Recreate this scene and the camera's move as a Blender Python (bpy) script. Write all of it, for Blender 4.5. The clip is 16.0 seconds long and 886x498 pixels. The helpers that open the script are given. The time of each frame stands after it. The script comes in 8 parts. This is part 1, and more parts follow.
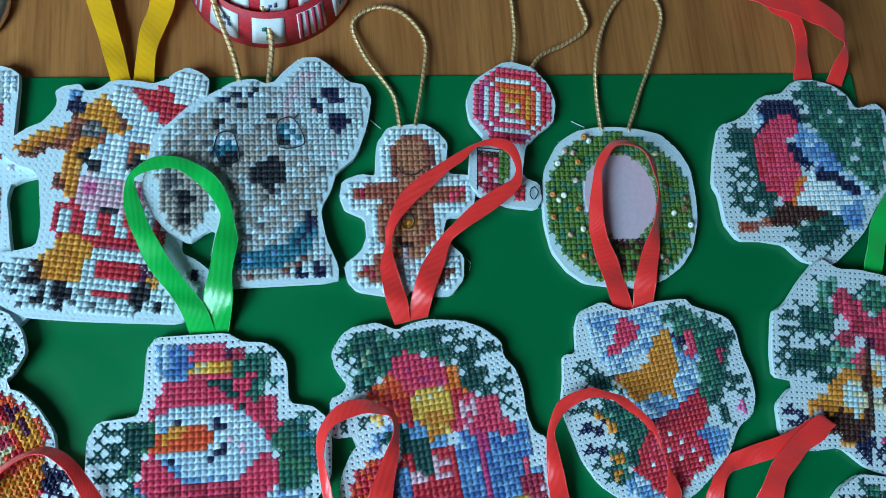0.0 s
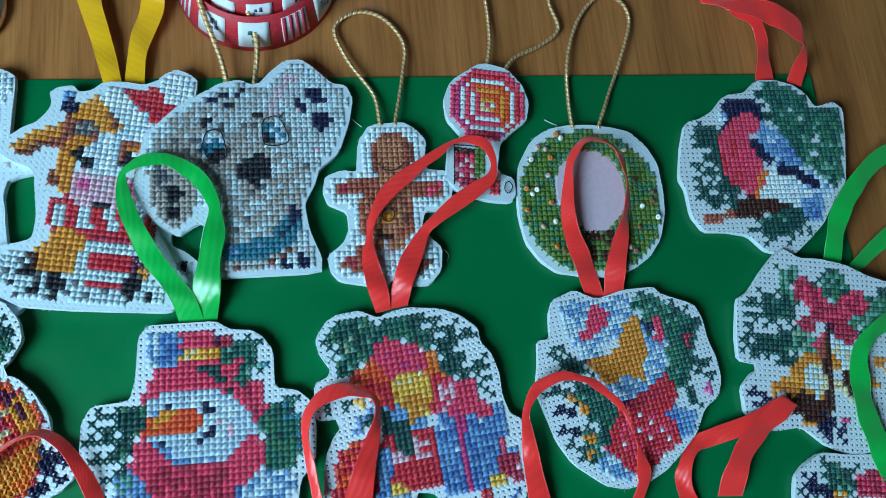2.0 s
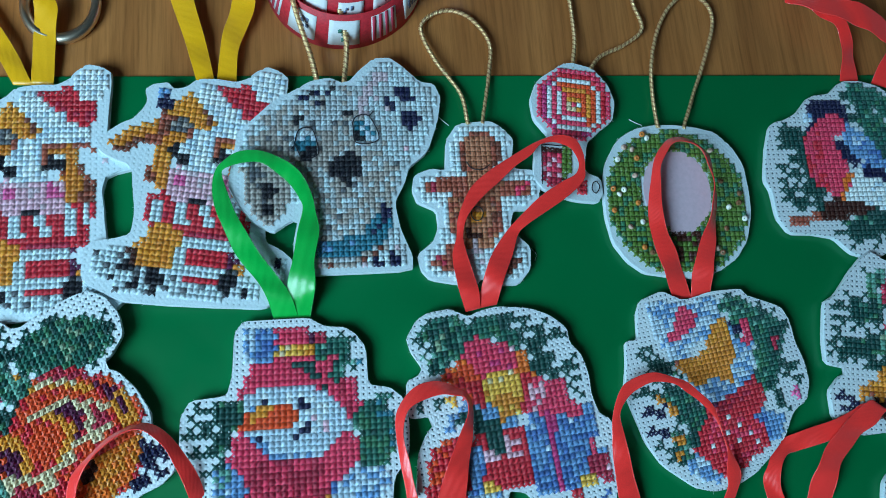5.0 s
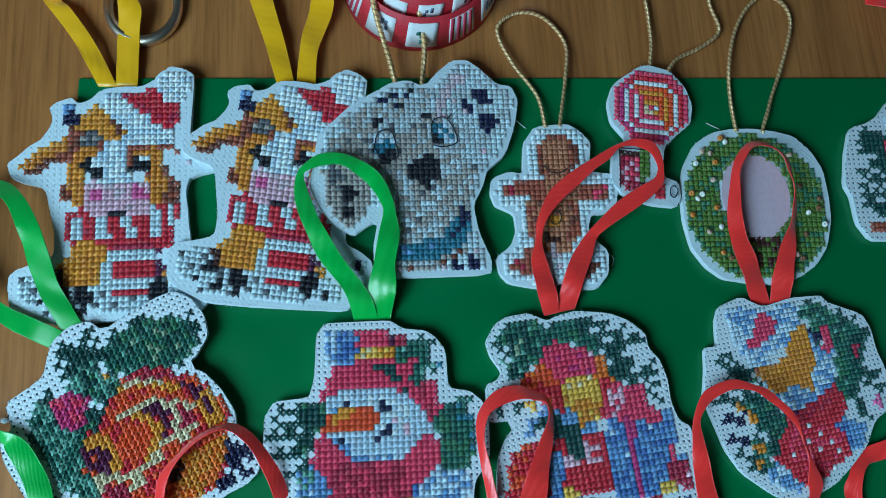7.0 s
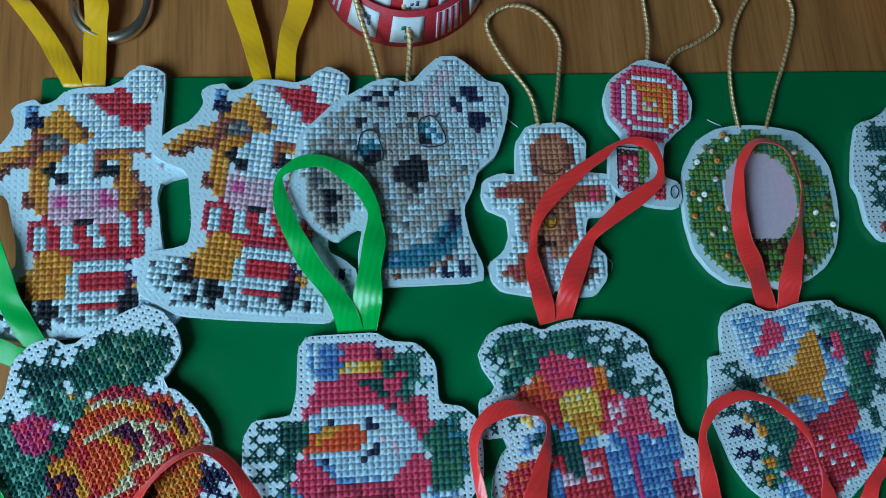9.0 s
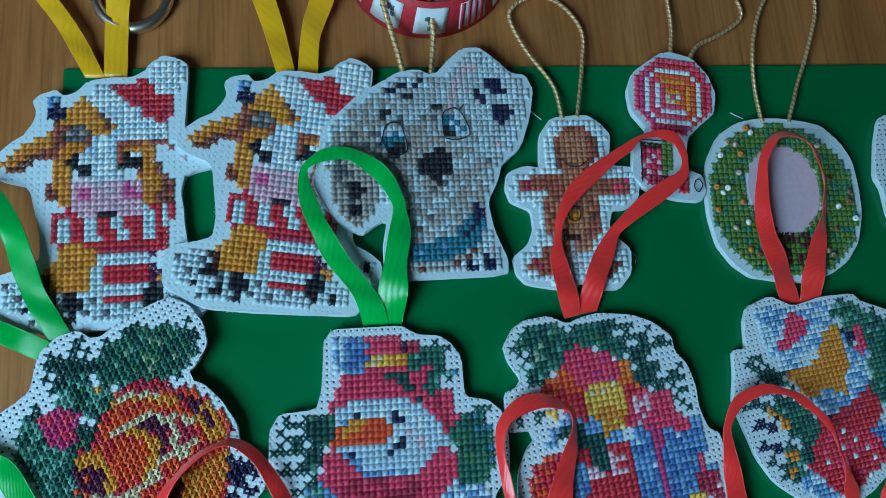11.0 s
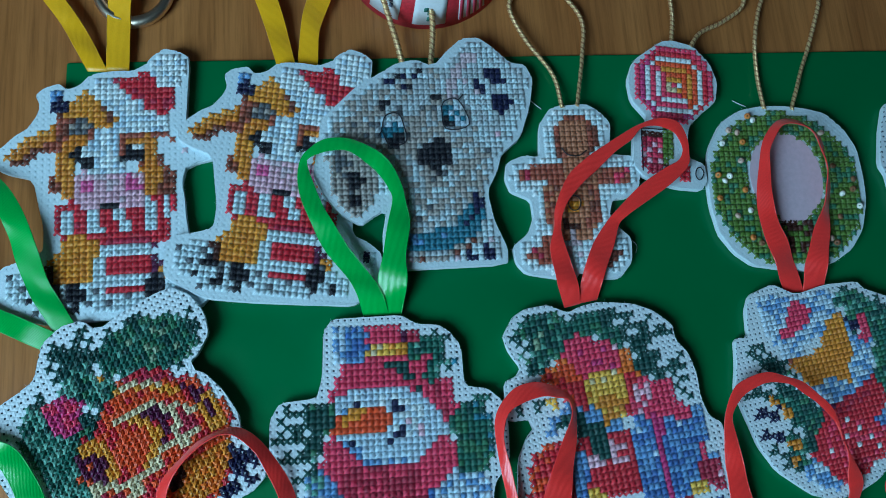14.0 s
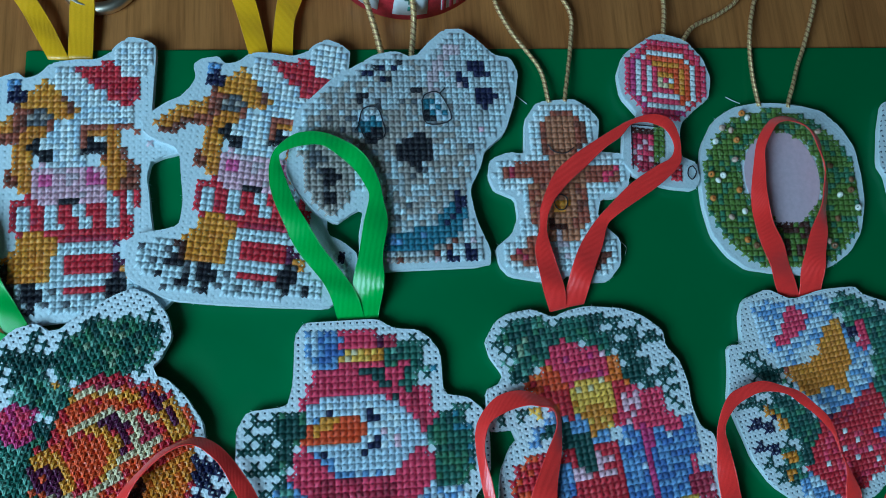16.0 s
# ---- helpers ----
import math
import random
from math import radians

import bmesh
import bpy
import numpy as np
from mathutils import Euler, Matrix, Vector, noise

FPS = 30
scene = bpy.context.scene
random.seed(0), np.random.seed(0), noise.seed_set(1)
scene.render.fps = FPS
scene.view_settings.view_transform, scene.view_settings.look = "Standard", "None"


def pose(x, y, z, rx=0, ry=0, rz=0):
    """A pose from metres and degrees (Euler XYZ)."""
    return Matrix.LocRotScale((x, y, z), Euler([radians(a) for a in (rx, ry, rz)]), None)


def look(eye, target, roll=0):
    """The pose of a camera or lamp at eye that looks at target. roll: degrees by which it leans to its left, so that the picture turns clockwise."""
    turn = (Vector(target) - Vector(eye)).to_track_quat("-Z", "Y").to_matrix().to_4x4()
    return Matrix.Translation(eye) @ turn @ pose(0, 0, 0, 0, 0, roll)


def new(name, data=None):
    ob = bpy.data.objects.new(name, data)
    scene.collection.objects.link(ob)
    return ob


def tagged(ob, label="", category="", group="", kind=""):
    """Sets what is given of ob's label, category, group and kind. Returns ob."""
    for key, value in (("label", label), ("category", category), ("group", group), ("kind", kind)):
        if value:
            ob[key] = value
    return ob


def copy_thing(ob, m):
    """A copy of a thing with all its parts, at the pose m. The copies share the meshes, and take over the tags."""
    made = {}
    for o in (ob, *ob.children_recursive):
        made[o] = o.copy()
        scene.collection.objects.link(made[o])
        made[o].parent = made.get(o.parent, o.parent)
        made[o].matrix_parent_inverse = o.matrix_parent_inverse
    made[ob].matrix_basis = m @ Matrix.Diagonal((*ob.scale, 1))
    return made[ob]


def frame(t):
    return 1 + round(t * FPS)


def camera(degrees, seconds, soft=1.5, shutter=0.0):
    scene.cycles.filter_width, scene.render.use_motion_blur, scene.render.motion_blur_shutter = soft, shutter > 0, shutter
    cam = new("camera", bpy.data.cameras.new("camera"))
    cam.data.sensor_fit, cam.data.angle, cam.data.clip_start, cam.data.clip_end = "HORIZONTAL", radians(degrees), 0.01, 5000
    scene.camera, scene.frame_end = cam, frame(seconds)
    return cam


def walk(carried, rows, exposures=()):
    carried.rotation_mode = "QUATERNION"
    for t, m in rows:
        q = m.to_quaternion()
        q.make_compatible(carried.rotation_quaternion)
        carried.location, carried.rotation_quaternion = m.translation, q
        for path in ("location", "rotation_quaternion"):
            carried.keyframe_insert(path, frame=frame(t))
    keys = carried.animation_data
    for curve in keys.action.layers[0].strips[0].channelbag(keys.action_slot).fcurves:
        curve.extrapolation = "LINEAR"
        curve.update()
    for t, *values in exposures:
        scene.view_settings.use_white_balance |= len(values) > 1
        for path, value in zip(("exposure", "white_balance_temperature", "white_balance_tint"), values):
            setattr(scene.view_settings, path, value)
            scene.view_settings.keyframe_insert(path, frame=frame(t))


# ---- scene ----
cam = camera(57.0, 16.0, soft=0.3)
# seconds, place, yaw, pitch, roll
ROWS = [
    (0, -0.03994, -0.01465, 0.27229, -35.751, -72.932, 32.137),
    (0.5, -0.03909, -0.01886, 0.27480, -36.285, -72.920, 32.561),
    (1, -0.03776, -0.01609, 0.27604, -38.536, -73.243, 34.671),
    (1.5, -0.03808, -0.02107, 0.28176, -36.825, -72.027, 32.791),
    (2, -0.03900, -0.02601, 0.28358, -36.126, -71.676, 32.013),
    (2.5, -0.04464, -0.02245, 0.28490, -35.460, -71.679, 31.520),
    (3, -0.05063, -0.02009, 0.28275, -33.903, -71.957, 30.252),
    (3.5, -0.05693, -0.01997, 0.28120, -33.139, -72.360, 29.654),
    (5.8, -0.06652, -0.02561, 0.28030, -33.255, -72.765, 30.166),
    (6, -0.06814, -0.02610, 0.28091, -31.556, -73.271, 28.672),
    (6.5, -0.07907, -0.02500, 0.27982, -29.018, -73.377, 26.406),
    (7, -0.08253, -0.01811, 0.27851, -28.532, -73.804, 25.949),
    (7.5, -0.08019, -0.01874, 0.27531, -24.773, -72.654, 21.281),
    (8, -0.08171, -0.01370, 0.26390, -31.319, -73.906, 27.854),
    (8.5, -0.08104, -0.01426, 0.26519, -28.770, -73.155, 25.298),
    (9, -0.07933, -0.01329, 0.26335, -29.920, -73.330, 26.607),
    (9.5, -0.08153, -0.00925, 0.26380, -30.950, -73.488, 27.811),
    (10, -0.08668, -0.01058, 0.26131, -32.881, -73.407, 29.615),
    (12.5, -0.08964, -0.01114, 0.26200, -30.792, -74.379, 27.533),
    (13, -0.08476, -0.01205, 0.26155, -30.676, -74.391, 27.227),
    (13.5, -0.08269, -0.01414, 0.26133, -28.992, -74.495, 25.573),
    (14, -0.08356, -0.01403, 0.26230, -28.865, -74.545, 25.393),
    (14.5, -0.08183, -0.01327, 0.26517, -29.990, -74.516, 26.562),
    (15, -0.08216, -0.01420, 0.25736, -27.023, -73.614, 24.003),
    (15.5, -0.07903, -0.01281, 0.24951, -30.536, -74.955, 27.341),
    (16, -0.07841, -0.01242, 0.24945, -30.470, -73.953, 27.294),
]
walk(cam, [(t, pose(x, y, z, 90 + pitch, 0, yaw) @ pose(0, 0, 0, 0, 0, roll)) for t, x, y, z, yaw, pitch, roll in ROWS], exposures=((0.0, -0.05, 6300, 10), (3.5, -0.07, 6250, 10), (6.0, -0.34, 6350, 9), (8.0, -0.54, 6100, 9), (16.0, -0.66, 6000, 8)))
WINDOW_POWER, NORTH_FILL_POWER = 12.8, 0.9

# ---- world and light ----
world = bpy.data.worlds.new("world")
scene.world = world
world.use_nodes = True
wn = world.node_tree
sky = wn.nodes.new("ShaderNodeTexSky")
sky.sky_type = "NISHITA"
sky.sun_disc = False
sky.sun_elevation, sky.sun_rotation = radians(32), radians(60)
wn.links.new(sky.outputs[0], wn.nodes["Background"].inputs[0])
wn.nodes["Background"].inputs[1].default_value = 0.12


def area_lamp(name, m, sx, sy, power, colour):
    d = bpy.data.lights.new(name, "AREA")
    d.shape, d.size, d.size_y, d.energy, d.color = "RECTANGLE", sx, sy, power, colour
    ob = new(name, d)
    ob.matrix_world = m
    return ob


# daylight of the window; second lamp added for glare from the unseen north side
area_lamp("window_daylight", look((-0.58, -0.34, 0.50), (0, 0, 0.0)), 0.4, 0.4, WINDOW_POWER, (0.52, 0.82, 1.0))
area_lamp("north_fill_lamp", look((0.5, 1.86, 0.55), (0, 0, 0.0)), 0.8, 1.3, NORTH_FILL_POWER, (1.0, 0.93, 0.84))


# ---- materials ----
def material(name, colour, rough=0.6, metal=0.0, sheen=0.0, coat=0.0):
    m = bpy.data.materials.new(name)
    m.use_nodes = True
    b = m.node_tree.nodes["Principled BSDF"]
    b.inputs["Base Color"].default_value = (*colour, 1)
    b.inputs["Roughness"].default_value = rough
    b.inputs["Metallic"].default_value = metal
    b.inputs["Sheen Weight"].default_value = sheen
    b.inputs["Coat Weight"].default_value = coat
    return m, m.node_tree, b


def node(tree, kind, **inputs):
    n = tree.nodes.new(kind)
    for key, value in inputs.items():
        n.inputs[key.replace("_", " ")].default_value = value
    return n


def ramp(tree, source, stops):
    r = tree.nodes.new("ShaderNodeValToRGB")
    while len(r.color_ramp.elements) < len(stops):
        r.color_ramp.elements.new(0.5)
    for e, (at, c) in zip(r.color_ramp.elements, stops):
        e.position, e.color = at, (*c, 1)
    tree.links.new(source, r.inputs[0])
    return r.outputs[0]


def coords(tree, scale):
    c = tree.nodes.new("ShaderNodeTexCoord")
    m = node(tree, "ShaderNodeMapping", Scale=scale)
    tree.links.new(c.outputs["Object"], m.inputs[0])
    return m.outputs[0]


def noise_of(tree, vector, scale, detail=4.0, rough=0.55):
    n = node(tree, "ShaderNodeTexNoise", Scale=scale, Detail=detail, Roughness=rough)
    tree.links.new(vector, n.inputs["Vector"])
    return n.outputs["Fac"]


def bump(tree, b, height, strength, distance):
    n = node(tree, "ShaderNodeBump", Strength=strength, Distance=distance)
    tree.links.new(height, n.inputs["Height"])
    tree.links.new(n.outputs[0], b.inputs["Normal"])


def mixed(tree, fac, a, b, kind="MIX"):
    n = tree.nodes.new("ShaderNodeMix")
    n.data_type, n.blend_type = "RGBA", kind
    for k, v in ((0, fac), (6, a), (7, b)):
        if isinstance(v, (int, float)):
            n.inputs[k].default_value = v
        elif isinstance(v, tuple):
            n.inputs[k].default_value = (*v, 1)
        else:
            tree.links.new(v, n.inputs[k])
    return n.outputs[2]


def wood():
    m, t, b = material("varnished_wood", (0.3, 0.15, 0.06), 0.38)
    long = coords(t, (1.0, 0.035, 1.0))
    fine = noise_of(t, long, 620.0, 5.0, 0.7)
    broad = noise_of(t, long, 55.0, 3.0, 0.6)
    a = ramp(t, broad, [(0.3, (0.30, 0.108, 0.030)), (0.7, (0.50, 0.200, 0.058))])
    c = ramp(t, fine, [(0.3, (0.50, 0.47, 0.45)), (0.55, (1, 1, 1)), (0.8, (1.12, 1.1, 1.05))])
    t.links.new(mixed(t, 0.75, a, c, "MULTIPLY"), b.inputs["Base Color"])
    t.links.new(ramp(t, noise_of(t, coords(t, (1, 1, 1)), 40.0), [(0.3, (0.30,) * 3), (0.7, (0.44,) * 3)]), b.inputs["Roughness"])
    bump(t, b, fine, 0.10, 0.0006)
    return m


def green_plastic():
    m, t, b = material("glossy_green_plastic", (0.0, 0.10, 0.035), 0.48)
    v = coords(t, (1, 1, 1))
    t.links.new(ramp(t, noise_of(t, v, 12.0, 3.0), [(0.3, (0.0004, 0.128, 0.036)), (0.7, (0.0008, 0.156, 0.046))]), b.inputs["Base Color"])
    t.links.new(ramp(t, noise_of(t, v, 90.0, 4.0), [(0.3, (0.30,) * 3), (0.75, (0.40,) * 3)]), b.inputs["Roughness"])
    b.inputs["Specular IOR Level"].default_value = 0.4
    bump(t, b, noise_of(t, v, 9.0, 2.0), 0.25, 0.004)
    return m


def felt():
    m, t, b = material("white_felt", (0.72, 0.76, 0.78), 0.95, sheen=0.4)
    v = coords(t, (1, 1, 1))
    n = noise_of(t, v, 2600.0, 3.0, 0.7)
    t.links.new(ramp(t, n, [(0.3, (0.52, 0.66, 0.72)), (0.7, (0.70, 0.83, 0.88))]), b.inputs["Base Color"])
    bump(t, b, n, 0.6, 0.0004)
    return m


def canvas_cloth(name, dark, light, rough=0.9):
    m, t, b = material(name, light, rough, sheen=0.2)
    n = noise_of(t, coords(t, (1, 1, 1)), 3500.0, 2.0, 0.7)
    t.links.new(ramp(t, n, [(0.3, dark), (0.7, light)]), b.inputs["Base Color"])
    bump(t, b, n, 0.35, 0.0002)
    return m


def floss(name, colour, spread=0.18):
    """Cotton floss: every thread leans a little to its own tone, with fine strands along it."""
    m, t, b = material("floss_" + name, colour, 0.34)
    g = t.nodes.new("ShaderNodeNewGeometry")
    dark = tuple(max(0.0, c * (1 - spread)) for c in colour)
    light = tuple(min(0.95, c * (1 + spread) + 0.012) for c in colour)
    each = ramp(t, g.outputs["Random Per Island"], [(0.0, dark), (0.6, colour), (1.0, light)])
    n = noise_of(t, coords(t, (1, 1, 1)), 5200.0, 2.0, 0.6)
    c = ramp(t, n, [(0.3, (0.72,) * 3), (0.65, (1.18,) * 3)])
    t.links.new(mixed(t, 0.8, each, c, "MULTIPLY"), b.inputs["Base Color"])
    b.inputs["Specular IOR Level"].default_value = 0.5 + 0.35 * max(colour)
    bump(t, b, n, 0.5, 0.0002)
    return m


def satin(name, colour):
    m, t, b = material("satin_" + name, colour, 0.27)
    b.inputs["Anisotropic"].default_value = 0.5
    b.inputs["Sheen Weight"].default_value = 0.5
    b.inputs["Sheen Roughness"].default_value = 0.5
    b.inputs["Sheen Tint"].default_value = (*(0.45 + 0.55 * c for c in colour), 1)
    b.inputs["Specular IOR Level"].default_value = 0.65
    n = noise_of(t, coords(t, (1, 1, 1)), 2400.0, 2.0, 0.7)
    c = ramp(t, n, [(0.3, (0.92,) * 3), (0.7, (1.06,) * 3)])
    t.links.new(mixed(t, 0.9, colour, c, "MULTIPLY"), b.inputs["Base Color"])
    twill = node(t, "ShaderNodeTexWave", Scale=850.0, Distortion=1.5, Detail=1.0)
    t.links.new(coords(t, (1, 1, 1)), twill.inputs["Vector"])
    bump(t, b, twill.outputs["Fac"], 0.22, 0.0001)
    return m


def plain(name, colour, rough=0.7, metal=0.0, vary=0.12, scale=30.0):
    m, t, b = material(name, colour, rough, metal)
    n = noise_of(t, coords(t, (1, 1, 1)), scale, 4.0)
    lo, hi = tuple(c * (1 - vary) for c in colour), tuple(min(1, c * (1 + vary)) for c in colour)
    t.links.new(ramp(t, n, [(0.3, lo), (0.7, hi)]), b.inputs["Base Color"])
    return m


WOOD, BOARD, FELT = wood(), green_plastic(), felt()
CANVAS = canvas_cloth("white_aida_canvas", (0.54, 0.64, 0.70), (0.70, 0.79, 0.83))
PLASTIC = canvas_cloth("pale_plastic_canvas", (0.52, 0.67, 0.73), (0.68, 0.81, 0.86), 0.55)
PALE_HOLE = canvas_cloth("felt_seen_through_holes", (0.46, 0.62, 0.68), (0.60, 0.75, 0.81))
# shade inside the white canvas holes, put into a dark colour
HOLE_SHADE = plain("canvas_hole_shade", (0.07, 0.11, 0.15), 0.95)
PAINT, FLOOR, STEEL = plain("wall_paint", (0.36, 0.38, 0.39), 0.9), plain("floor_laminate", (0.3, 0.2, 0.12), 0.5), plain("worn_brassy_steel", (0.78, 0.68, 0.54), 0.34, 1.0)
SATIN = {"red": satin("red", (0.97, 0.036, 0.030)), "green": satin("green", (0.006, 0.44, 0.06)), "yellow": satin("yellow", (0.92, 0.45, 0.004))}
GOLD, BROWN = plain("gold_lurex", (0.94, 0.60, 0.30), 0.28, 0.5, 0.3, 2500.0), plain("brown_lurex", (0.48, 0.25, 0.12), 0.36, 0.4, 0.3, 2500.0)
PALETTE = {
    "white": (0.76, 0.88, 0.92), "ice": (0.54, 0.71, 0.84), "skyblue": (0.15, 0.34, 0.62), "blue": (0.06, 0.17, 0.46), "navy": (0.004, 0.008, 0.055),
    "black": (0.007, 0.009, 0.018), "grey": (0.47, 0.55, 0.59), "taupe": (0.40, 0.37, 0.345), "darkgrey": (0.111, 0.125, 0.145), "silver": (0.60, 0.755, 0.82),
    "red": (0.68, 0.018, 0.04), "crimson": (0.48, 0.022, 0.065), "rose": (0.82, 0.045, 0.125), "pink": (0.74, 0.11, 0.33), "palepink": (0.8, 0.5, 0.6),
    "magenta": (0.62, 0.035, 0.19), "orange": (0.88, 0.19, 0.012), "tangerine": (0.85, 0.085, 0.012), "gold": (0.82, 0.33, 0.022), "ochre": (0.72, 0.255, 0.016),
    "yellow": (0.9, 0.53, 0.07), "cream": (0.74, 0.64, 0.4), "brown": (0.19, 0.05, 0.03), "darkbrown": (0.050, 0.009, 0.005), "rust": (0.40, 0.09, 0.05),
    "ginger": (0.5, 0.19, 0.095), "fir": (0.006, 0.075, 0.068), "pine": (0.018, 0.150, 0.112), "green": (0.035, 0.19, 0.1), "moss": (0.1, 0.21, 0.03),
    "mint": (0.13, 0.38, 0.30), "teal": (0.025, 0.205, 0.30), "plum": (0.100, 0.006, 0.053), "sage": (0.265, 0.400, 0.265), "mauve": (0.62, 0.5, 0.56),
}
FLOSS = {k: floss(k, c) for k, c in PALETTE.items()}


# ---- building blocks ----
def mesh_of(name, verts, faces, mats, index=None, smooth=True):
    me = bpy.data.meshes.new(name)
    me.from_pydata([tuple(v) for v in verts], [], [tuple(f) for f in faces])
    for m in mats:
        me.materials.append(m)
    if index is not None:
        me.polygons.foreach_set("material_index", np.asarray(index, dtype=np.int32))
    me.polygons.foreach_set("use_smooth", [smooth] * len(me.polygons))
    me.update()
    return me


def child(name, me, parent, label="", kind=""):
    ob = new(name, me)
    ob.parent = parent
    return tagged(ob, label=label, kind=kind)


def box_mesh(name, lo, hi, mat, bevel=0.0):
    bm = bmesh.new()
    bmesh.ops.create_cube(bm, size=1.0)
    for v in bm.verts:
        v.co = [lo[i] + (v.co[i] + 0.5) * (hi[i] - lo[i]) for i in range(3)]
    if bevel:
        bmesh.ops.bevel(bm, geom=bm.edges[:], offset=bevel, segments=3, affect="EDGES")
    me = bpy.data.meshes.new(name)
    bm.to_mesh(me)
    bm.free()
    me.materials.append(mat)
    return me


def catmull(points, steps):
    p = np.asarray(points, float)
    q = np.vstack([2 * p[0] - p[1], p, 2 * p[-1] - p[-2]])
    out = []
    for i in range(1, len(q) - 2):
        for s in np.arange(steps) / steps:
            a, b, c, d = q[i - 1], q[i], q[i + 1], q[i + 2]
            out.append(0.5 * (2 * b + (c - a) * s + (2 * a - 5 * b + 4 * c - d) * s * s + (3 * b - a - 3 * c + d) * s ** 3))
    out.append(p[-1])
    return np.array(out)


def chaikin(points, rounds=2):
    p = np.asarray(points, float)
    for _ in range(rounds):
        n = np.roll(p, -1, 0)
        p = np.stack([0.86 * p + 0.14 * n, 0.14 * p + 0.86 * n], 1).reshape(-1, 2)
    return p


def inside(poly, u, v):
    hit = np.zeros(np.shape(u), bool)
    for (x0, y0), (x1, y1) in zip(poly, np.roll(poly, -1, 0)):
        cross = (y0 > v) != (y1 > v)
        hit ^= cross & (u < (x1 - x0) * (v - y0) / (y1 - y0 + 1e-12) + x0)
    return hit


def edge_distance(poly, u, v):
    best = np.full(np.shape(u), 1e9)
    for a, b in zip(poly, np.roll(poly, -1, 0)):
        d = b - a
        s = np.clip(((u - a[0]) * d[0] + (v - a[1]) * d[1]) / (d @ d + 1e-9), 0, 1)
        best = np.minimum(best, np.hypot(u - a[0] - s * d[0], v - a[1] - s * d[1]))
    return best


# ---- embroidery ----
PITCH = 0.00195  # one stitch


class Chart:
    """A counted cross-stitch chart: u to the right, v down, in stitches of the common pitch; fine is the pitch of this cloth against it."""

    def __init__(self, outline, seed, fine=1.0):
        self.outline, self.fine = chaikin(outline, 1), fine
        lo, hi = np.floor(self.outline.min(0) / fine).astype(int), np.ceil(self.outline.max(0) / fine).astype(int)
        self.i, self.j = np.meshgrid(np.arange(lo[0], hi[0]), np.arange(lo[1], hi[1]), indexing="ij")
        self.u, self.v = (self.i + 0.5) * fine, (self.j + 0.5) * fine
        self.room = inside(self.outline, self.u, self.v) & (edge_distance(self.outline, self.u, self.v) > 0.75)
        self.part = np.full(self.u.shape, -1)
        self.names, self.rng = [], np.random.RandomState(seed)

    def _set(self, where, name, colour):
        if colour is None:
            self.part[where] = -1
            return
        if (name, colour) not in self.names:
            self.names.append((name, colour))
        self.part[where & self.room] = self.names.index((name, colour))

    def poly(self, name, colour, points, share=1.0):
        w = inside(np.asarray(points, float), self.u, self.v)
        self._set(w & (self.rng.rand(*w.shape) < share), name, colour)

    def oval(self, name, colour, cu, cv, ru, rv, share=1.0, hollow=0.0):
        d = ((self.u - cu) / ru) ** 2 + ((self.v - cv) / rv) ** 2
        self._set((d <= 1) & (d >= hollow) & (self.rng.rand(*d.shape) < share), name, colour)

    def line(self, name, colour, points, width=1.0):
        w = np.zeros(self.u.shape, bool)
        for a, b in zip(points, points[1:]):
            d = np.subtract(b, a)
            s = np.clip(((self.u - a[0]) * d[0] + (self.v - a[1]) * d[1]) / (d @ d + 1e-9), 0, 1)
            w |= np.hypot(self.u - a[0] - s * d[0], self.v - a[1] - s * d[1]) < width / 2 + 0.2
        self._set(w, name, colour)

    def dot(self, name, colour, cu, cv):
        """One single stitch."""
        self._set((abs(self.u - cu) <= 0.5 * self.fine) & (abs(self.v - cv) <= 0.5 * self.fine), name, colour)

    def octagon(self, name, colour, cu, cv, reach, side):
        """Half of a filled octagon, its slant axis from lower left to upper right; side -1 is the lower left half."""
        a, b = self.u - cu, self.v - cv
        d = np.maximum(np.maximum(abs(a), abs(b)), 0.7 * (abs(a) + abs(b)))
        self._set((d < reach) & ((a - 0.8 * b) * side >= (0.3 if side < 0 else -0.3)), name, colour)

    def lattice(self, name, colour, a, b):
        """Crossed diagonal lines of single stitches."""
        w = (self.u > a[0]) & (self.u < b[0]) & (self.v > a[1]) & (self.v < b[1])
        self._set(w & (((self.i + self.j) % 4 == 0) | ((self.i - self.j) % 4 == 0)), name, colour)

    def twig(self, name, colour, a, b, reach=2.5):
        """A fir twig: a spine with tufts of needles, now to one side and now to the other."""
        a, b = np.divide(a, self.fine), np.divide(b, self.fine)
        d = np.subtract(b, a)
        n = int(max(abs(d)) + 1)
        w = np.zeros(self.u.shape, bool)
        ahead = d / (np.hypot(*d) + 1e-9)
        side = np.array([-ahead[1], ahead[0]])
        for k in range(n + 1):
            cells = [np.add(a, d * k / max(n, 1))]
            turn = 1 if (k // 3) % 2 else -1
            if k % 3 != 2 and k < n:
                cells.append(cells[0] + turn * side * 0.95)
            if k % 3 == 1 and reach > 1:
                cells.append(cells[0] + turn * side * 1.9 + ahead)
            for c in cells:
                w |= (self.i == math.floor(c[0])) & (self.j == math.floor(c[1]))
        self._set(w, name, colour)

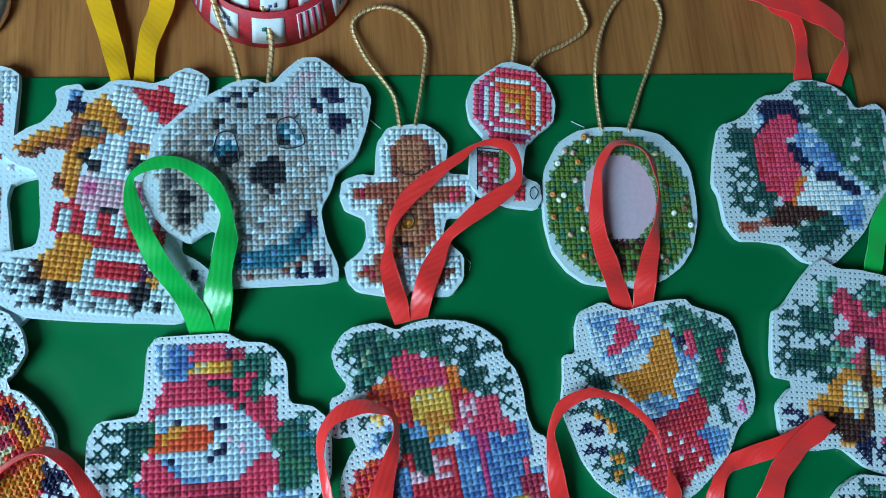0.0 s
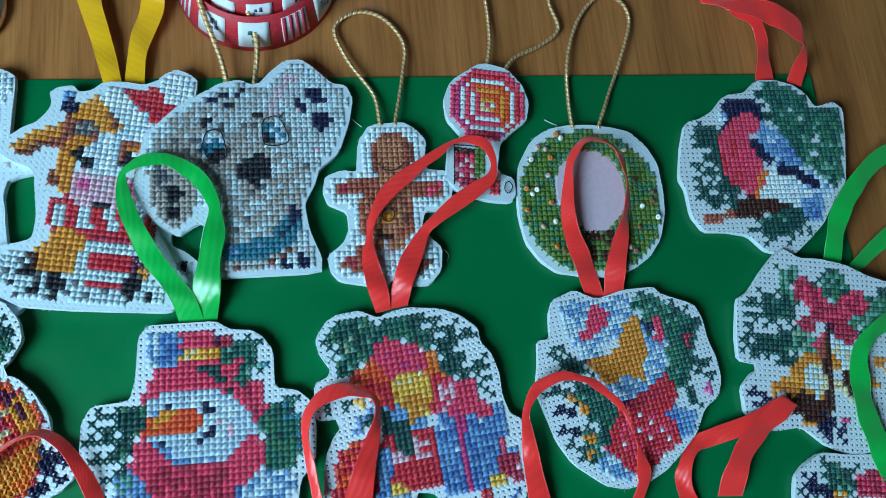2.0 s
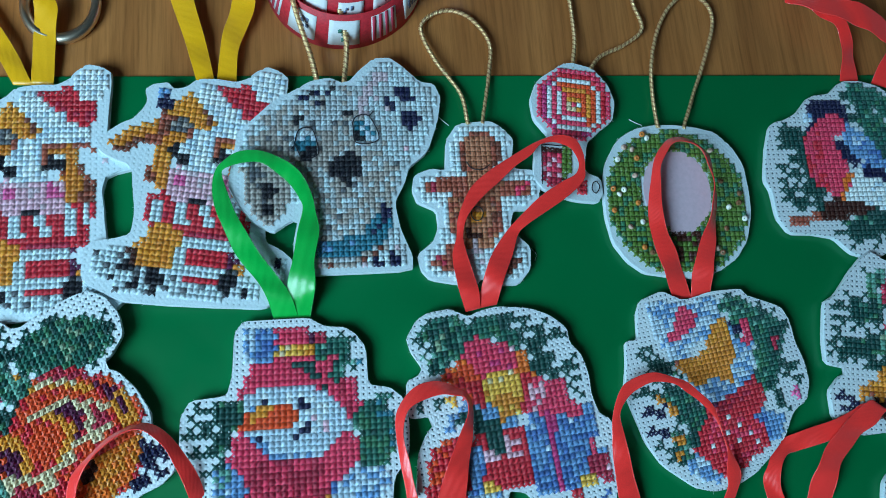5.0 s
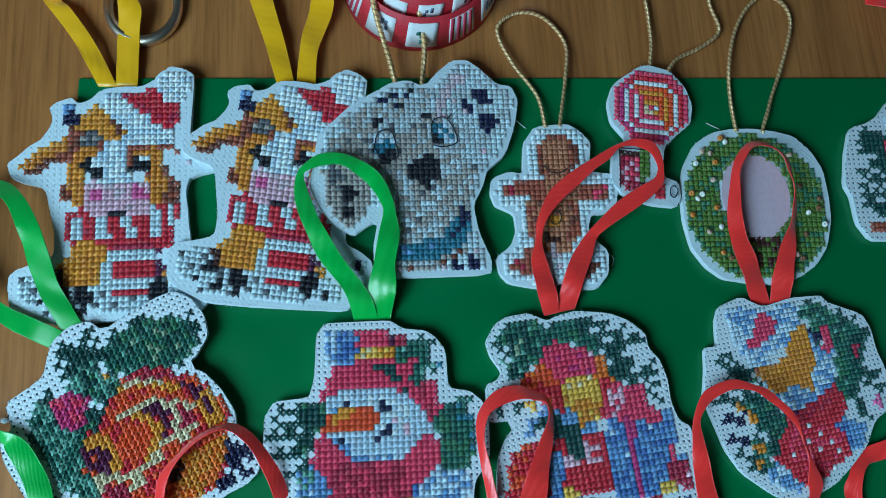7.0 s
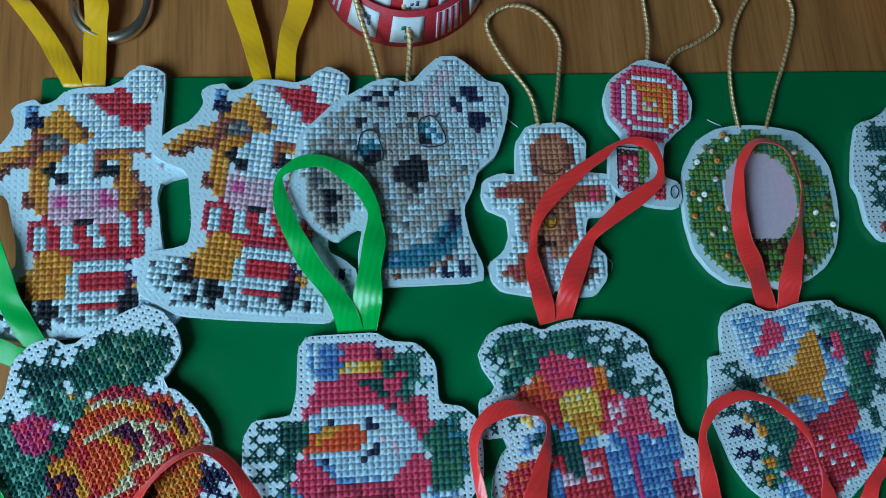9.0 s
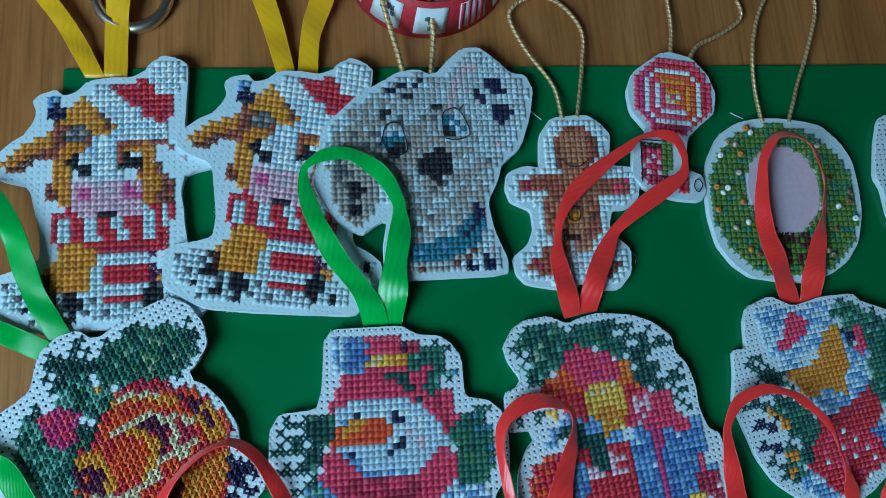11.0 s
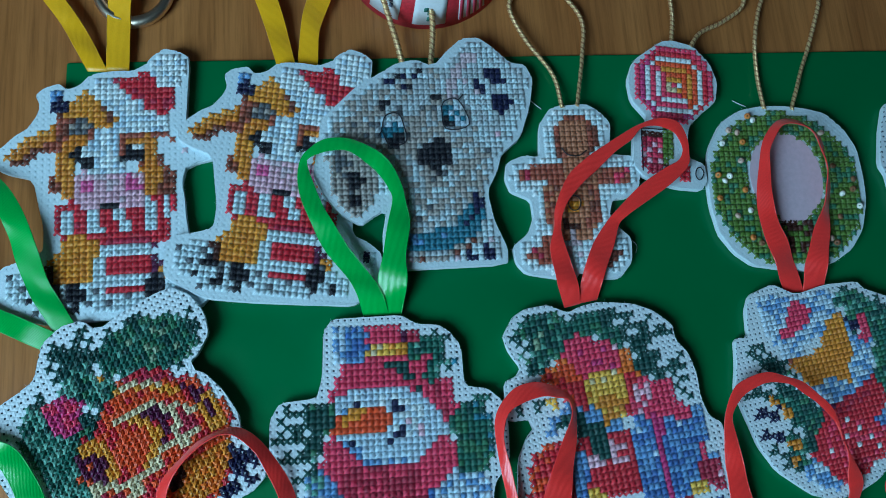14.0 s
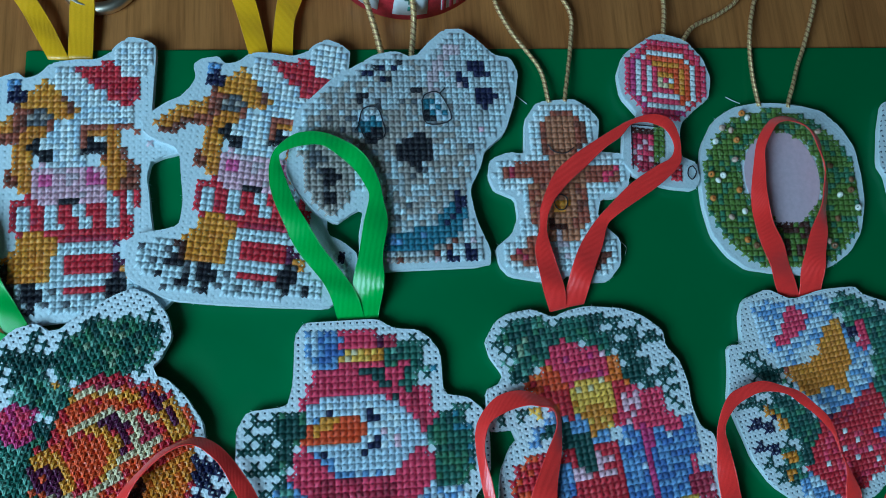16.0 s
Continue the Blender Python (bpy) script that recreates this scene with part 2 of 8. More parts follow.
    def close_gaps(self):
        """Cells left open between two colour areas are stitched in the neighbouring colour."""
        w, h = self.part.shape
        for _ in range(2):
            p = np.pad(self.part, 1, constant_values=-1)
            near = np.stack([p[a:a + w, b:b + h] for a in range(3) for b in range(3) if (a, b) != (1, 1)])
            firs = [k for k, (n, c) in enumerate(self.names) if n.startswith("fir")]
            open_cells = (self.part < 0) & ((near >= 0).sum(0) >= 6) & (np.isin(near, firs).sum(0) < 4) & self.room
            pick = self.rng.randint(0, 8, self.part.shape)
            for k in range(8):
                take = np.take_along_axis(near, ((pick + k) % 8)[None], 0)[0]
                fill = open_cells & (self.part < 0) & (take >= 0)
                self.part[fill] = take[fill]

    def needle_edges(self):
        """Where a fir sprig meets bare canvas, single dark needles stand out from it slantwise; inside, its greens are mixed."""
        firs = [k for k, (n, c) in enumerate(self.names) if n.startswith("fir") and n != "fir_twig"]
        if not firs:
            return
        fir = np.isin(self.part, firs)
        bare = (self.part < 0) & self.room
        w, h = self.part.shape
        dark = np.zeros(self.part.shape, bool)
        for x, y in zip(*np.nonzero(fir)):
            for dx, dy in ((1, 0), (-1, 0), (0, 1), (0, -1)):
                if not (0 <= x + dx < w and 0 <= y + dy < h and bare[x + dx, y + dy]):
                    continue
                turn = 1 if (x // 3 + y // 3) % 2 else -1
                if (x + y) % 3 == 0:
                    sx, sy = dx + turn * abs(dy), dy + turn * abs(dx)
                    for r in range(1, 3 if self.rng.rand() < 0.6 else 2):
                        p, q = x + sx * r, y + sy * r
                        if 0 <= p < w and 0 <= q < h and bare[p, q]:
                            dark[p, q] = True
        for colour, share in (("fir", 0.2), ("green", 0.12), ("mint", 0.05)):
            self._set((self.part >= 0) & fir & (self.rng.rand(w, h) < share), "fir_accent", colour)
        self._set(dark, "fir_needle", "fir")


def fuzz_mesh(chart, height, count):
    """Loose fibres standing off the cut edge."""
    p = chart.outline
    rng, n = chart.rng, len(p)
    verts, faces = [], []
    centre = p.mean(0)
    for _ in range(count):
        k, s = rng.randint(n), rng.rand()
        a = p[k] * (1 - s) + p[(k + 1) % n] * s
        e = p[(k + 1) % n] - p[k]
        out = np.array([e[1], -e[0]]) / (np.hypot(*e) + 1e-9)
        out = out if out @ (a - centre) > 0 else -out
        d = (out * rng.uniform(0.1, 0.5) + rng.normal(0, 0.28, 2)) * 0.75
        q, z = a - 0.15 * out, height * rng.uniform(0.5, 0.98)
        side = np.array([-d[1], d[0]]) / (np.hypot(*d) + 1e-9) * 0.03
        m, t = q + 0.5 * d + rng.normal(0, 0.1, 2), q + d
        b, dz = len(verts), rng.uniform(-0.0002, 0.0006)
        for pt, zz in ((q - side, z), (q + side, z), (m - side, z + dz), (m + side, z + dz), (t, z + dz * 0.7)):
            verts.append((pt[0] * PITCH, -pt[1] * PITCH, zz))
        faces += [(b, b + 1, b + 3, b + 2), (b + 2, b + 3, b + 4)]
    return mesh_of("fuzz", verts, faces, [FELT])


def stitch_mesh(name, cells, rng, z, mat, pitch):
    """Cross stitches over the cells (i, j): two legs of two plump strands each, which dive into the holes at the corners, over a low filling of fibres."""
    cells = np.asarray(cells, float)
    n = len(cells)
    along = np.array([0.0, 0.2, 0.5, 0.8, 1.0])
    across, bulge = np.array([-1.0, -0.5, 0.5, 1.0]), np.array([-0.75, 0.8, 0.8, -0.75])
    blocks = []
    for leg, (start, stop, arch) in enumerate((((0.0, 0.0), (1.0, 1.0), (-0.14, 0.09, 0.15, 0.09, -0.14)), ((0.0, 1.0), (1.0, 0.0), (-0.12, 0.24, 0.40, 0.24, -0.12)))):
        a = cells + start + rng.uniform(-0.07, 0.07, (n, 2))
        d = cells + stop + rng.uniform(-0.07, 0.07, (n, 2)) - a
        side = np.stack([-d[:, 1], d[:, 0]], 1) / np.hypot(d[:, 0], d[:, 1])[:, None]
        swell = rng.uniform(0.82, 1.18, n)
        for s_ in (-1, 1):
            half = 0.116 * swell * rng.uniform(0.88, 1.12, n)
            offset = s_ * (0.09 * swell + rng.uniform(-0.025, 0.025, n))
            lift = rng.uniform(-0.025, 0.035, n)
            v = np.empty((n, 5, 4, 3))
            for k, (t, h) in enumerate(zip(along, arch)):
                pinch = 0.8 if t in (0.0, 1.0) else (0.92 if k != 2 else 1.0)
                for c in range(4):
                    v[:, k, c, :2] = a + d * t + side * (offset * pinch + half * (0.7 + 0.3 * pinch) * across[c])[:, None]
                    v[:, k, c, 2] = h + lift * (t not in (0.0, 1.0)) + 0.115 * bulge[c] * swell
            blocks.append(v.reshape(n * 20, 3))
    quad = np.array([(r * 4 + c, (r + 1) * 4 + c, (r + 1) * 4 + c + 1, r * 4 + c + 1) for r in range(4) for c in range(3)])
    ring = np.array([(0.16, 0.02), (0.84, 0.02), (0.98, 0.16), (0.98, 0.84), (0.84, 0.98), (0.16, 0.98), (0.02, 0.84), (0.02, 0.16)])
    fill = np.empty((n, 8, 3))
    fill[:, :, :2], fill[:, :, 2] = cells[:, None, :] + ring[None], -0.12
    verts = np.concatenate(blocks + [fill.reshape(-1, 3)]) * pitch
    verts[:, 1] *= -1
    verts[:, 2] += z
    strands = 4 * n
    faces = (np.arange(strands)[:, None, None] * 20 + quad[None]).reshape(-1, 4)
    rings = strands * 20 + np.arange(n)[:, None] * 8 + np.arange(7, -1, -1)[None]
    loops = np.concatenate([faces.ravel(), rings.ravel()]).astype(np.int32)
    sizes = np.concatenate([np.full(len(faces), 4), np.full(n, 8)])
    me = bpy.data.meshes.new(name)
    me.vertices.add(len(verts))
    me.vertices.foreach_set("co", verts.ravel())
    me.loops.add(len(loops))
    me.loops.foreach_set("vertex_index", loops)
    me.polygons.add(len(sizes))
    me.polygons.foreach_set("loop_start", np.concatenate([[0], np.cumsum(sizes)[:-1]]).astype(np.int32))
    me.polygons.foreach_set("use_smooth", np.ones(len(sizes), bool))
    me.materials.append(mat)
    me.update(calc_edges=True)
    me.validate()
    return me


def pad_mesh(outline, thick, rng):
    """The stuffed backing: the cut outline with a rounded rim."""
    p = np.asarray(outline)
    e = np.roll(p, -1, 0) - np.roll(p, 1, 0)
    normal = np.stack([e[:, 1], -e[:, 0]], 1) / (np.hypot(e[:, 0], e[:, 1])[:, None] + 1e-9)
    area = np.sum(p[:, 0] * np.roll(p[:, 1], -1) - np.roll(p[:, 0], -1) * p[:, 1])
    normal *= 1 if area > 0 else -1
    p = p + normal * rng.uniform(-0.07, 0.07, (len(p), 1))
    rings = ((-0.25, 0.0), (0.0, 0.2), (0.05, 0.6), (0.02, 0.9), (-0.1, 1.0))
    verts, faces, n = [], [], len(p)
    for off, h in rings:
        q = p + normal * off
        verts += [(x * PITCH, -y * PITCH, h * thick) for x, y in q]
    for r in range(len(rings) - 1):
        for k in range(n):
            a, b = r * n + k, r * n + (k + 1) % n
            faces.append((a, a + n, b + n, b) if area > 0 else (a, b, b + n, a + n))
    bm = bmesh.new()
    vs = [bm.verts.new(v) for v in verts]
    for f in faces:
        bm.faces.new([vs[k] for k in f])
    caps = [bm.faces.new(vs[-n:]), bm.faces.new(vs[:n])]
    bmesh.ops.triangulate(bm, faces=caps)
    bmesh.ops.recalc_face_normals(bm, faces=bm.faces[:])
    me = bpy.data.meshes.new("backing")
    bm.to_mesh(me)
    bm.free()
    me.materials.append(FELT)
    return me


def drawn_in(poly, pts):
    """Points outside the cut outline are brought back onto it."""
    pts = np.array(pts, float)
    out = ~inside(poly, pts[:, 0], pts[:, 1])
    best, place = np.full(len(pts), 1e9), pts.copy()
    for a, b in zip(poly, np.roll(poly, -1, 0)):
        d = b - a
        s = np.clip(((pts - a) @ d) / (d @ d + 1e-9), 0, 1)
        q = a + s[:, None] * d
        far = np.hypot(*(pts - q).T)
        near = far < best
        best[near], place[near] = far[near], q[near]
    return np.where(out[:, None], place, pts)


def canvas_mesh(chart, z, hole, mats, relief=1.0):
    """The woven canvas: around every corner of the chart a square of cloth with an open hole, cut through along the outline."""
    f = chart.fine
    p = PITCH * f
    lo_i, lo_j = chart.i.min(), chart.j.min()
    verts, faces, index = [], [], []
    ii, jj = np.meshgrid(np.arange(lo_i, chart.i.max() + 2), np.arange(lo_j, chart.j.max() + 2), indexing="ij")
    room = inside(chart.outline, ii * f, jj * f)
    edge = edge_distance(chart.outline, ii * f, jj * f) / f
    keep = room | (edge < 0.45)
    full = np.pad(chart.part >= 0, 1)
    outer = [(-0.5, -0.5), (0, -0.5), (0.5, -0.5), (0.5, 0), (0.5, 0.5), (0, 0.5), (-0.5, 0.5), (-0.5, 0)]
    for i, j, e in zip(ii[keep], jj[keep], edge[keep]):
        a, b = i - lo_i, j - lo_j
        n = len(verts)
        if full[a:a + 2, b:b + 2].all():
            # covered corner: low quad in the hole tone; on woven canvas, shade as colour
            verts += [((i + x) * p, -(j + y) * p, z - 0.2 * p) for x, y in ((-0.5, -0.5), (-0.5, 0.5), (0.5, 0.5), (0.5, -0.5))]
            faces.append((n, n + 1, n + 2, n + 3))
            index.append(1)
            continue
        h = hole * chart.rng.uniform(0.85, 1.15)
        cx, cy = chart.rng.uniform(-0.05, 0.05, 2)
        inner = [(cx + h * math.cos(math.atan2(y, x)), cy + h * math.sin(math.atan2(y, x))) for x, y in outer]
        rings = np.add([(i, j)], outer + inner)
        if e < 0.8:
            rings = drawn_in(chart.outline, rings * f) / f
        pillow = [0.02 * relief, 0.10 * relief] * 4 + [0.0] * 8
        verts += [(x * p, -y * p, z + g * p) for (x, y), g in zip(rings, pillow)]
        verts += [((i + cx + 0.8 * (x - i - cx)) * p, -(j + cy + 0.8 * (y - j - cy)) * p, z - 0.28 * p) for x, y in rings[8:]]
        # hole walls and floor take that tone too, painted dark on woven canvas
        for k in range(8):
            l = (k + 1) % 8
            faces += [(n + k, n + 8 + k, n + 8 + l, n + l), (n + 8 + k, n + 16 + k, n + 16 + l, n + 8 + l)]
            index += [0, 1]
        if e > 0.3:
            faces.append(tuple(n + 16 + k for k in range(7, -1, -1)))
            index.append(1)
    return mesh_of("canvas", verts, faces, mats, index, smooth=False)


THICK = 0.0030


def ornament(name, label, m, chart, plastic=False):
    """A stitched ornament: on woven canvas, or on fine plastic canvas whose holes show the pale felt behind."""
    root = tagged(new(name), label=label, category="ornament", group="cross-stitch ornaments on the board")
    root.matrix_world = m
    top = THICK + 0.30 * PITCH
    chart.close_gaps()
    chart.needle_edges()
    height = top - 0.32 * PITCH
    child("backing", pad_mesh(chart.outline, height, chart.rng), root, "white felt backing")
    child("fuzz", fuzz_mesh(chart, height, 260 if plastic else 110), root, "fine white fibres along the cut edge", "stuff")
    mats = [PLASTIC, PALE_HOLE] if plastic else [CANVAS, HOLE_SHADE]
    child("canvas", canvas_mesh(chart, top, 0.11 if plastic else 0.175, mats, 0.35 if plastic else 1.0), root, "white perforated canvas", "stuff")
    for k, (region, colour) in enumerate(chart.names):
        cells = np.stack([chart.i[chart.part == k], chart.j[chart.part == k]], 1)
        if len(cells):
            child(region, stitch_mesh(region, cells, chart.rng, top, FLOSS[colour], PITCH * chart.fine), root, kind="stuff")
    return root


def ribbon(parent, colour, stations, name="ribbon_loop"):
    """Satin ribbon: centres and half widths in millimetres, with a fine selvedge along both edges."""
    s = catmull(np.asarray(stations) / 1000, 9)
    if parent is not None:
        inv = parent.matrix_world.inverted()
        c = np.array([inv @ Vector(p) for p in s[:, :3]])
        h = np.array([inv.to_3x3() @ Vector(p) for p in s[:, 3:]])
    else:
        c, h = s[:, :3], s[:, 3:]
    tangent = np.gradient(c, axis=0)
    up = np.cross(tangent, h)
    up /= np.linalg.norm(up, axis=1)[:, None] + 1e-9
    run = np.r_[0, np.cumsum(np.linalg.norm(np.diff(c, axis=0), axis=1))]
    sway = 0.16 * np.sin(run / 0.0062 + 40 * c[0, 0]) + 0.10 * np.sin(run / 0.0023 + 90 * c[0, 1])
    h = h + up * (np.linalg.norm(h, axis=1) * sway * np.clip(run / 0.01, 0, 1) * np.clip((run[-1] - run) / 0.01, 0, 1))[:, None]
    up = np.cross(tangent, h)
    up /= np.linalg.norm(up, axis=1)[:, None] + 1e-9
    prof = [(-1, 0.00002), (-0.985, 0.00013), (-0.95, 0.00015), (-0.4, 0.00017), (0.4, 0.00017), (0.95, 0.00015), (0.985, 0.00013), (1, 0.00002), (0.985, -0.00013), (0.95, -0.00015), (-0.95, -0.00015), (-0.985, -0.00013)]
    n = len(prof)
    verts = [tuple(c[k] + h[k] * a + up[k] * b) for k in range(len(c)) for a, b in prof]
    faces = [(k * n + a, k * n + (a + 1) % n, (k + 1) * n + (a + 1) % n, (k + 1) * n + a) for k in range(len(c) - 1) for a in range(n)]
    faces += [tuple(range(n - 1, -1, -1)), tuple((len(c) - 1) * n + a for a in range(n))]
    if parent is None:
        parent = tagged(new(name), label=f"{colour} satin ribbon loop lying over the ornaments", category="ribbon", group="ribbon loops")
        name = "band"
    band = child(name, mesh_of(name, verts, faces, [SATIN[colour]]), parent, f"{colour} satin ribbon")
    across = h / (np.linalg.norm(h, axis=1)[:, None] + 1e-9)
    for s_ in (-1, 1):
        mid = c + h * s_
        verts = [tuple(mid[k] + 0.00021 * (math.cos(w) * across[k] + math.sin(w) * up[k])) for k in range(len(c)) for w in np.arange(5) * 2 * math.pi / 5]
        faces = [(k * 5 + a, k * 5 + (a + 1) % 5, (k + 1) * 5 + (a + 1) % 5, (k + 1) * 5 + a) for k in range(len(c) - 1) for a in range(5)]
        child("selvedge", mesh_of("selvedge", verts, faces, [SATIN[colour]]), band)
    return band


def cord(parent, stations, thick=1.0):
    """Twisted lurex cord: two strands wound round each other."""
    inv = parent.matrix_world.inverted()
    p = catmull(np.asarray(stations) / 1000, 26)
    p = np.array([inv @ Vector(q) for q in p])
    t = np.gradient(p, axis=0)
    t /= np.linalg.norm(t, axis=1)[:, None]
    side = np.cross(t, (0, 0, 1))
    side /= np.linalg.norm(side, axis=1)[:, None]
    up = np.cross(side, t)
    run = np.r_[0, np.cumsum(np.linalg.norm(np.diff(p, axis=0), axis=1))]
    for strand, mat in ((0, GOLD), (1, GOLD), (2, BROWN)):
        phase = run / 0.0021 * 2 * math.pi + strand * 2.094
        mid = p + 0.00048 * thick * (np.cos(phase)[:, None] * side + np.sin(phase)[:, None] * up)
        k = 6
        verts = [tuple(mid[a] + 0.00046 * thick * (math.cos(w) * side[a] + math.sin(w) * up[a])) for a in range(len(p)) for w in np.arange(k) * 2 * math.pi / k]
        faces = [(a * k + b, (a + 1) * k + b, (a + 1) * k + (b + 1) % k, a * k + (b + 1) % k) for a in range(len(p) - 1) for b in range(k)]
        child("cord_strand", mesh_of("cord_strand", verts, faces, [mat]), parent, "twisted gold lurex cord strand")


# ---- room and table ----
def structure(name, me):
    return tagged(new(name, me), kind="structure")


structure("floor", box_mesh("floor", (-1.3, -2.1, -0.80), (2.6, 2.1, -0.75), FLOOR))
structure("ceiling", box_mesh("ceiling", (-1.3, -2.1, 1.80), (2.6, 2.1, 1.9), PAINT))
structure("wall_east", box_mesh("wall_east", (2.5, -2.1, -0.75), (2.6, 2.1, 1.8), PAINT))
structure("wall_south", box_mesh("wall_south", (-0.64, -2.1, -0.75), (2.5, -2.0, 1.8), PAINT))


def wall_with_opening(name, axis, at, span, opening):
    """A wall of four blocks round one opening; span and opening are (start, end) along it, the opening with its heights."""
    (s0, s1), (o0, o1, z0, z1) = span, opening
    bm = bmesh.new()
    for a0, a1, b0, b1 in ((s0, o0, -0.75, 1.8), (o1, s1, -0.75, 1.8), (o0, o1, -0.75, z0), (o0, o1, z1, 1.8)):
        if b1 - b0 < 0.01:
            continue
        lo, hi = ((at, a0, b0), (at + 0.1, a1, b1)) if axis == "x" else ((a0, at, b0), (a1, at + 0.1, b1))
        me = box_mesh("block", lo, hi, PAINT)
        bm.from_mesh(me)
        bpy.data.meshes.remove(me)
    me = bpy.data.meshes.new(name)
    bm.to_mesh(me)
    bm.free()
    me.materials.append(PAINT)
    return structure(name, me)


wall_with_opening("wall_west", "x", -0.74, (-2.1, 2.1), (-0.68, 0.0, 0.24, 0.92))
# this opening is made up, to go with the added north lamp
wall_with_opening("wall_north", "y", 2.0, (-0.64, 2.5), (0.05, 0.95, -0.74, 1.3))

table = tagged(new("table"), label="varnished brown wooden table with straight grain", category="table")
child("tabletop", box_mesh("tabletop", (-0.54, -0.42, -0.028), (0.66, 0.46, 0.0), WOOD, 0.004), table)
for x in (-0.49, 0.60):
    for y in (-0.36, 0.40):
        child("leg", box_mesh("leg", (x - 0.03, y - 0.03, -0.75), (x + 0.03, y + 0.03, -0.028), WOOD, 0.004), table)

BOARD_TOP = 0.0012
board = tagged(new("craft_board", box_mesh("craft_board", (-0.1700, -0.150, 0.0), (0.1815, 0.1188, BOARD_TOP), BOARD, 0.0004)),
               label="thin glossy green plastic board lying on the table", category="board")


# ---- ornaments ----
chart = Chart([(-13.9, -1.1), (-12.3, -2.4), (-10.5, -4.2), (-8.6, -5.4), (-7.3, -7.3), (-6.6, -9.3), (-7.4, -11.3), (-6.2, -12.5), (-3.7, -13.3), (-2.5, -12.1), (-0.5, -12.8), (1.1, -14.6), (2.6, -15.0), (5.1, -15.3), (8.1, -15.2), (10.0, -16.2), (11.3, -17.8), (13.2, -19.2), (15.8, -18.6), (17.5, -17.3), (16.6, -4.5), (16.5, -1.5), (18.6, -1.0), (20.6, -0.3), (21.0, 1.1), (18.4, 1.6), (16.5, 2.6), (15.9, 5.0), (16.3, 8.1), (16.4, 10.6), (16.8, 13.6), (16.5, 14.3), (19.6, 15.4), (22.0, 17.1), (22.2, 22.1), (20.8, 23.7), (18.2, 26.2), (11.7, 26.7), (0.7, 27.3), (-5.3, 27.3), (-7.4, 26.6), (-10.1, 25.5), (-12.2, 24.3), (-12.7, 20.9), (-12.6, 18.8), (-11.3, 17.6), (-8.0, 16.7), (-5.6, 15.7), (-5.6, 11.7), (-6.5, 7.9), (-7.2, 4.4), (-8.2, 3.0), (-10.9, 2.4), (-13.1, 1.4)], 3)
chart.poly("snow_body", "silver", [(1.6, 18.9), (3.7, 15.4), (4.1, 22.9), (11.5, 23.1), (13.1, 20.6), (13.1, 24.7), (8.5, 26.5), (3.0, 26.4), (0.6, 24.5), (1.6, 21.4)])
chart.poly("snow_body", "silver", [(11.6, 19.7), (17.1, 22.4), (17.5, 24.8), (9.0, 25.2), (1.4, 24.8), (0.5, 21.8), (3.4, 21.9), (10.5, 21.8)])
chart.poly("snow_body", "darkgrey", [(11.6, 19.7), (17.1, 22.4), (17.5, 24.8), (9.0, 25.2), (1.4, 24.8), (0.5, 21.8), (3.4, 21.9)], 0.12)
chart.poly("snow_body", "silver", [(17.4, 16.8), (21.4, 17.0), (21.7, 22.2), (20.8, 22.3)])
chart.poly("hat_trim", "white", [(1.6, -15.2), (4.6, -15.3), (7.1, -12.2), (8.6, -9.7), (11.1, -8.0), (13.0, -7.1), (14.2, -8.0), (14.5, -4.0), (13.0, -3.0), (9.5, -3.6), (5.9, -4.1), (5.5, -6.7), (3.6, -9.8), (2.1, -10.7), (1.6, -13.2)])
chart.poly("hat_trim", "ice", [(1.6, -15.2), (4.6, -15.3), (7.1, -12.2), (8.6, -9.7), (11.1, -8.0), (13.0, -7.1), (14.2, -8.0), (14.5, -4.0), (13.0, -3.0), (9.5, -3.6), (5.9, -4.1), (5.5, -6.7)], 0.4)
chart.poly("hat_bobble", "white", [(10.7, -16.1), (12.3, -17.6), (16.3, -17.6), (17.3, -15.5), (17.2, -12.6), (15.2, -12.1), (12.6, -12.1), (11.6, -14.2)])
chart.poly("hat_bobble", "ice", [(10.7, -16.1), (12.3, -17.6), (16.3, -17.6), (17.3, -15.5), (17.2, -12.6), (15.2, -12.1), (12.6, -12.1)], 0.3)
chart.poly("hat", "red", [(5.2, -13.8), (9.2, -14.1), (9.2, -15.1), (11.1, -15.1), (11.7, -12.6), (12.6, -11.6), (14.7, -11.6), (15.1, -9.1), (13.7, -7.1), (12.2, -7.6), (10.1, -9.1), (8.1, -10.7), (5.7, -12.7)])
chart.poly("hat", "crimson", [(5.2, -13.8), (8.1, -12.2), (11.2, -9.6), (15.1, -10.2), (13.7, -7.1), (12.2, -7.6), (10.1, -9.1), (8.1, -10.7), (5.7, -12.7)], 0.5)
chart.poly("horn", "skyblue", [(-5.0, -11.4), (-3.4, -11.9), (-3.4, -10.3), (-5.0, -10.3)], 0.6)
chart.poly("horn", "navy", [(-5.5, -9.3), (-4.5, -10.3), (-1.5, -10.3), (-1.9, -9.3), (-3.0, -7.7), (-4.0, -7.2), (-4.5, -8.4)])
chart.poly("muzzle_fur", "rust", [(-4.0, -7.8), (-2.1, -7.3), (0.5, -6.8), (1.5, -5.2), (2.0, -4.2), (1.4, -2.8), (-1.6, -3.8), (-1.7, 2.1), (-3.6, 1.7), (-3.6, -2.8), (-4.0, -5.3)])
chart.poly("muzzle_fur", "brown", [(-4.0, -7.8), (-2.1, -7.3), (0.5, -6.8), (1.5, -5.2), (2.0, -4.2), (1.4, -2.8), (-1.6, -3.8), (-1.7, 2.1), (-3.6, 1.7)], 0.45)
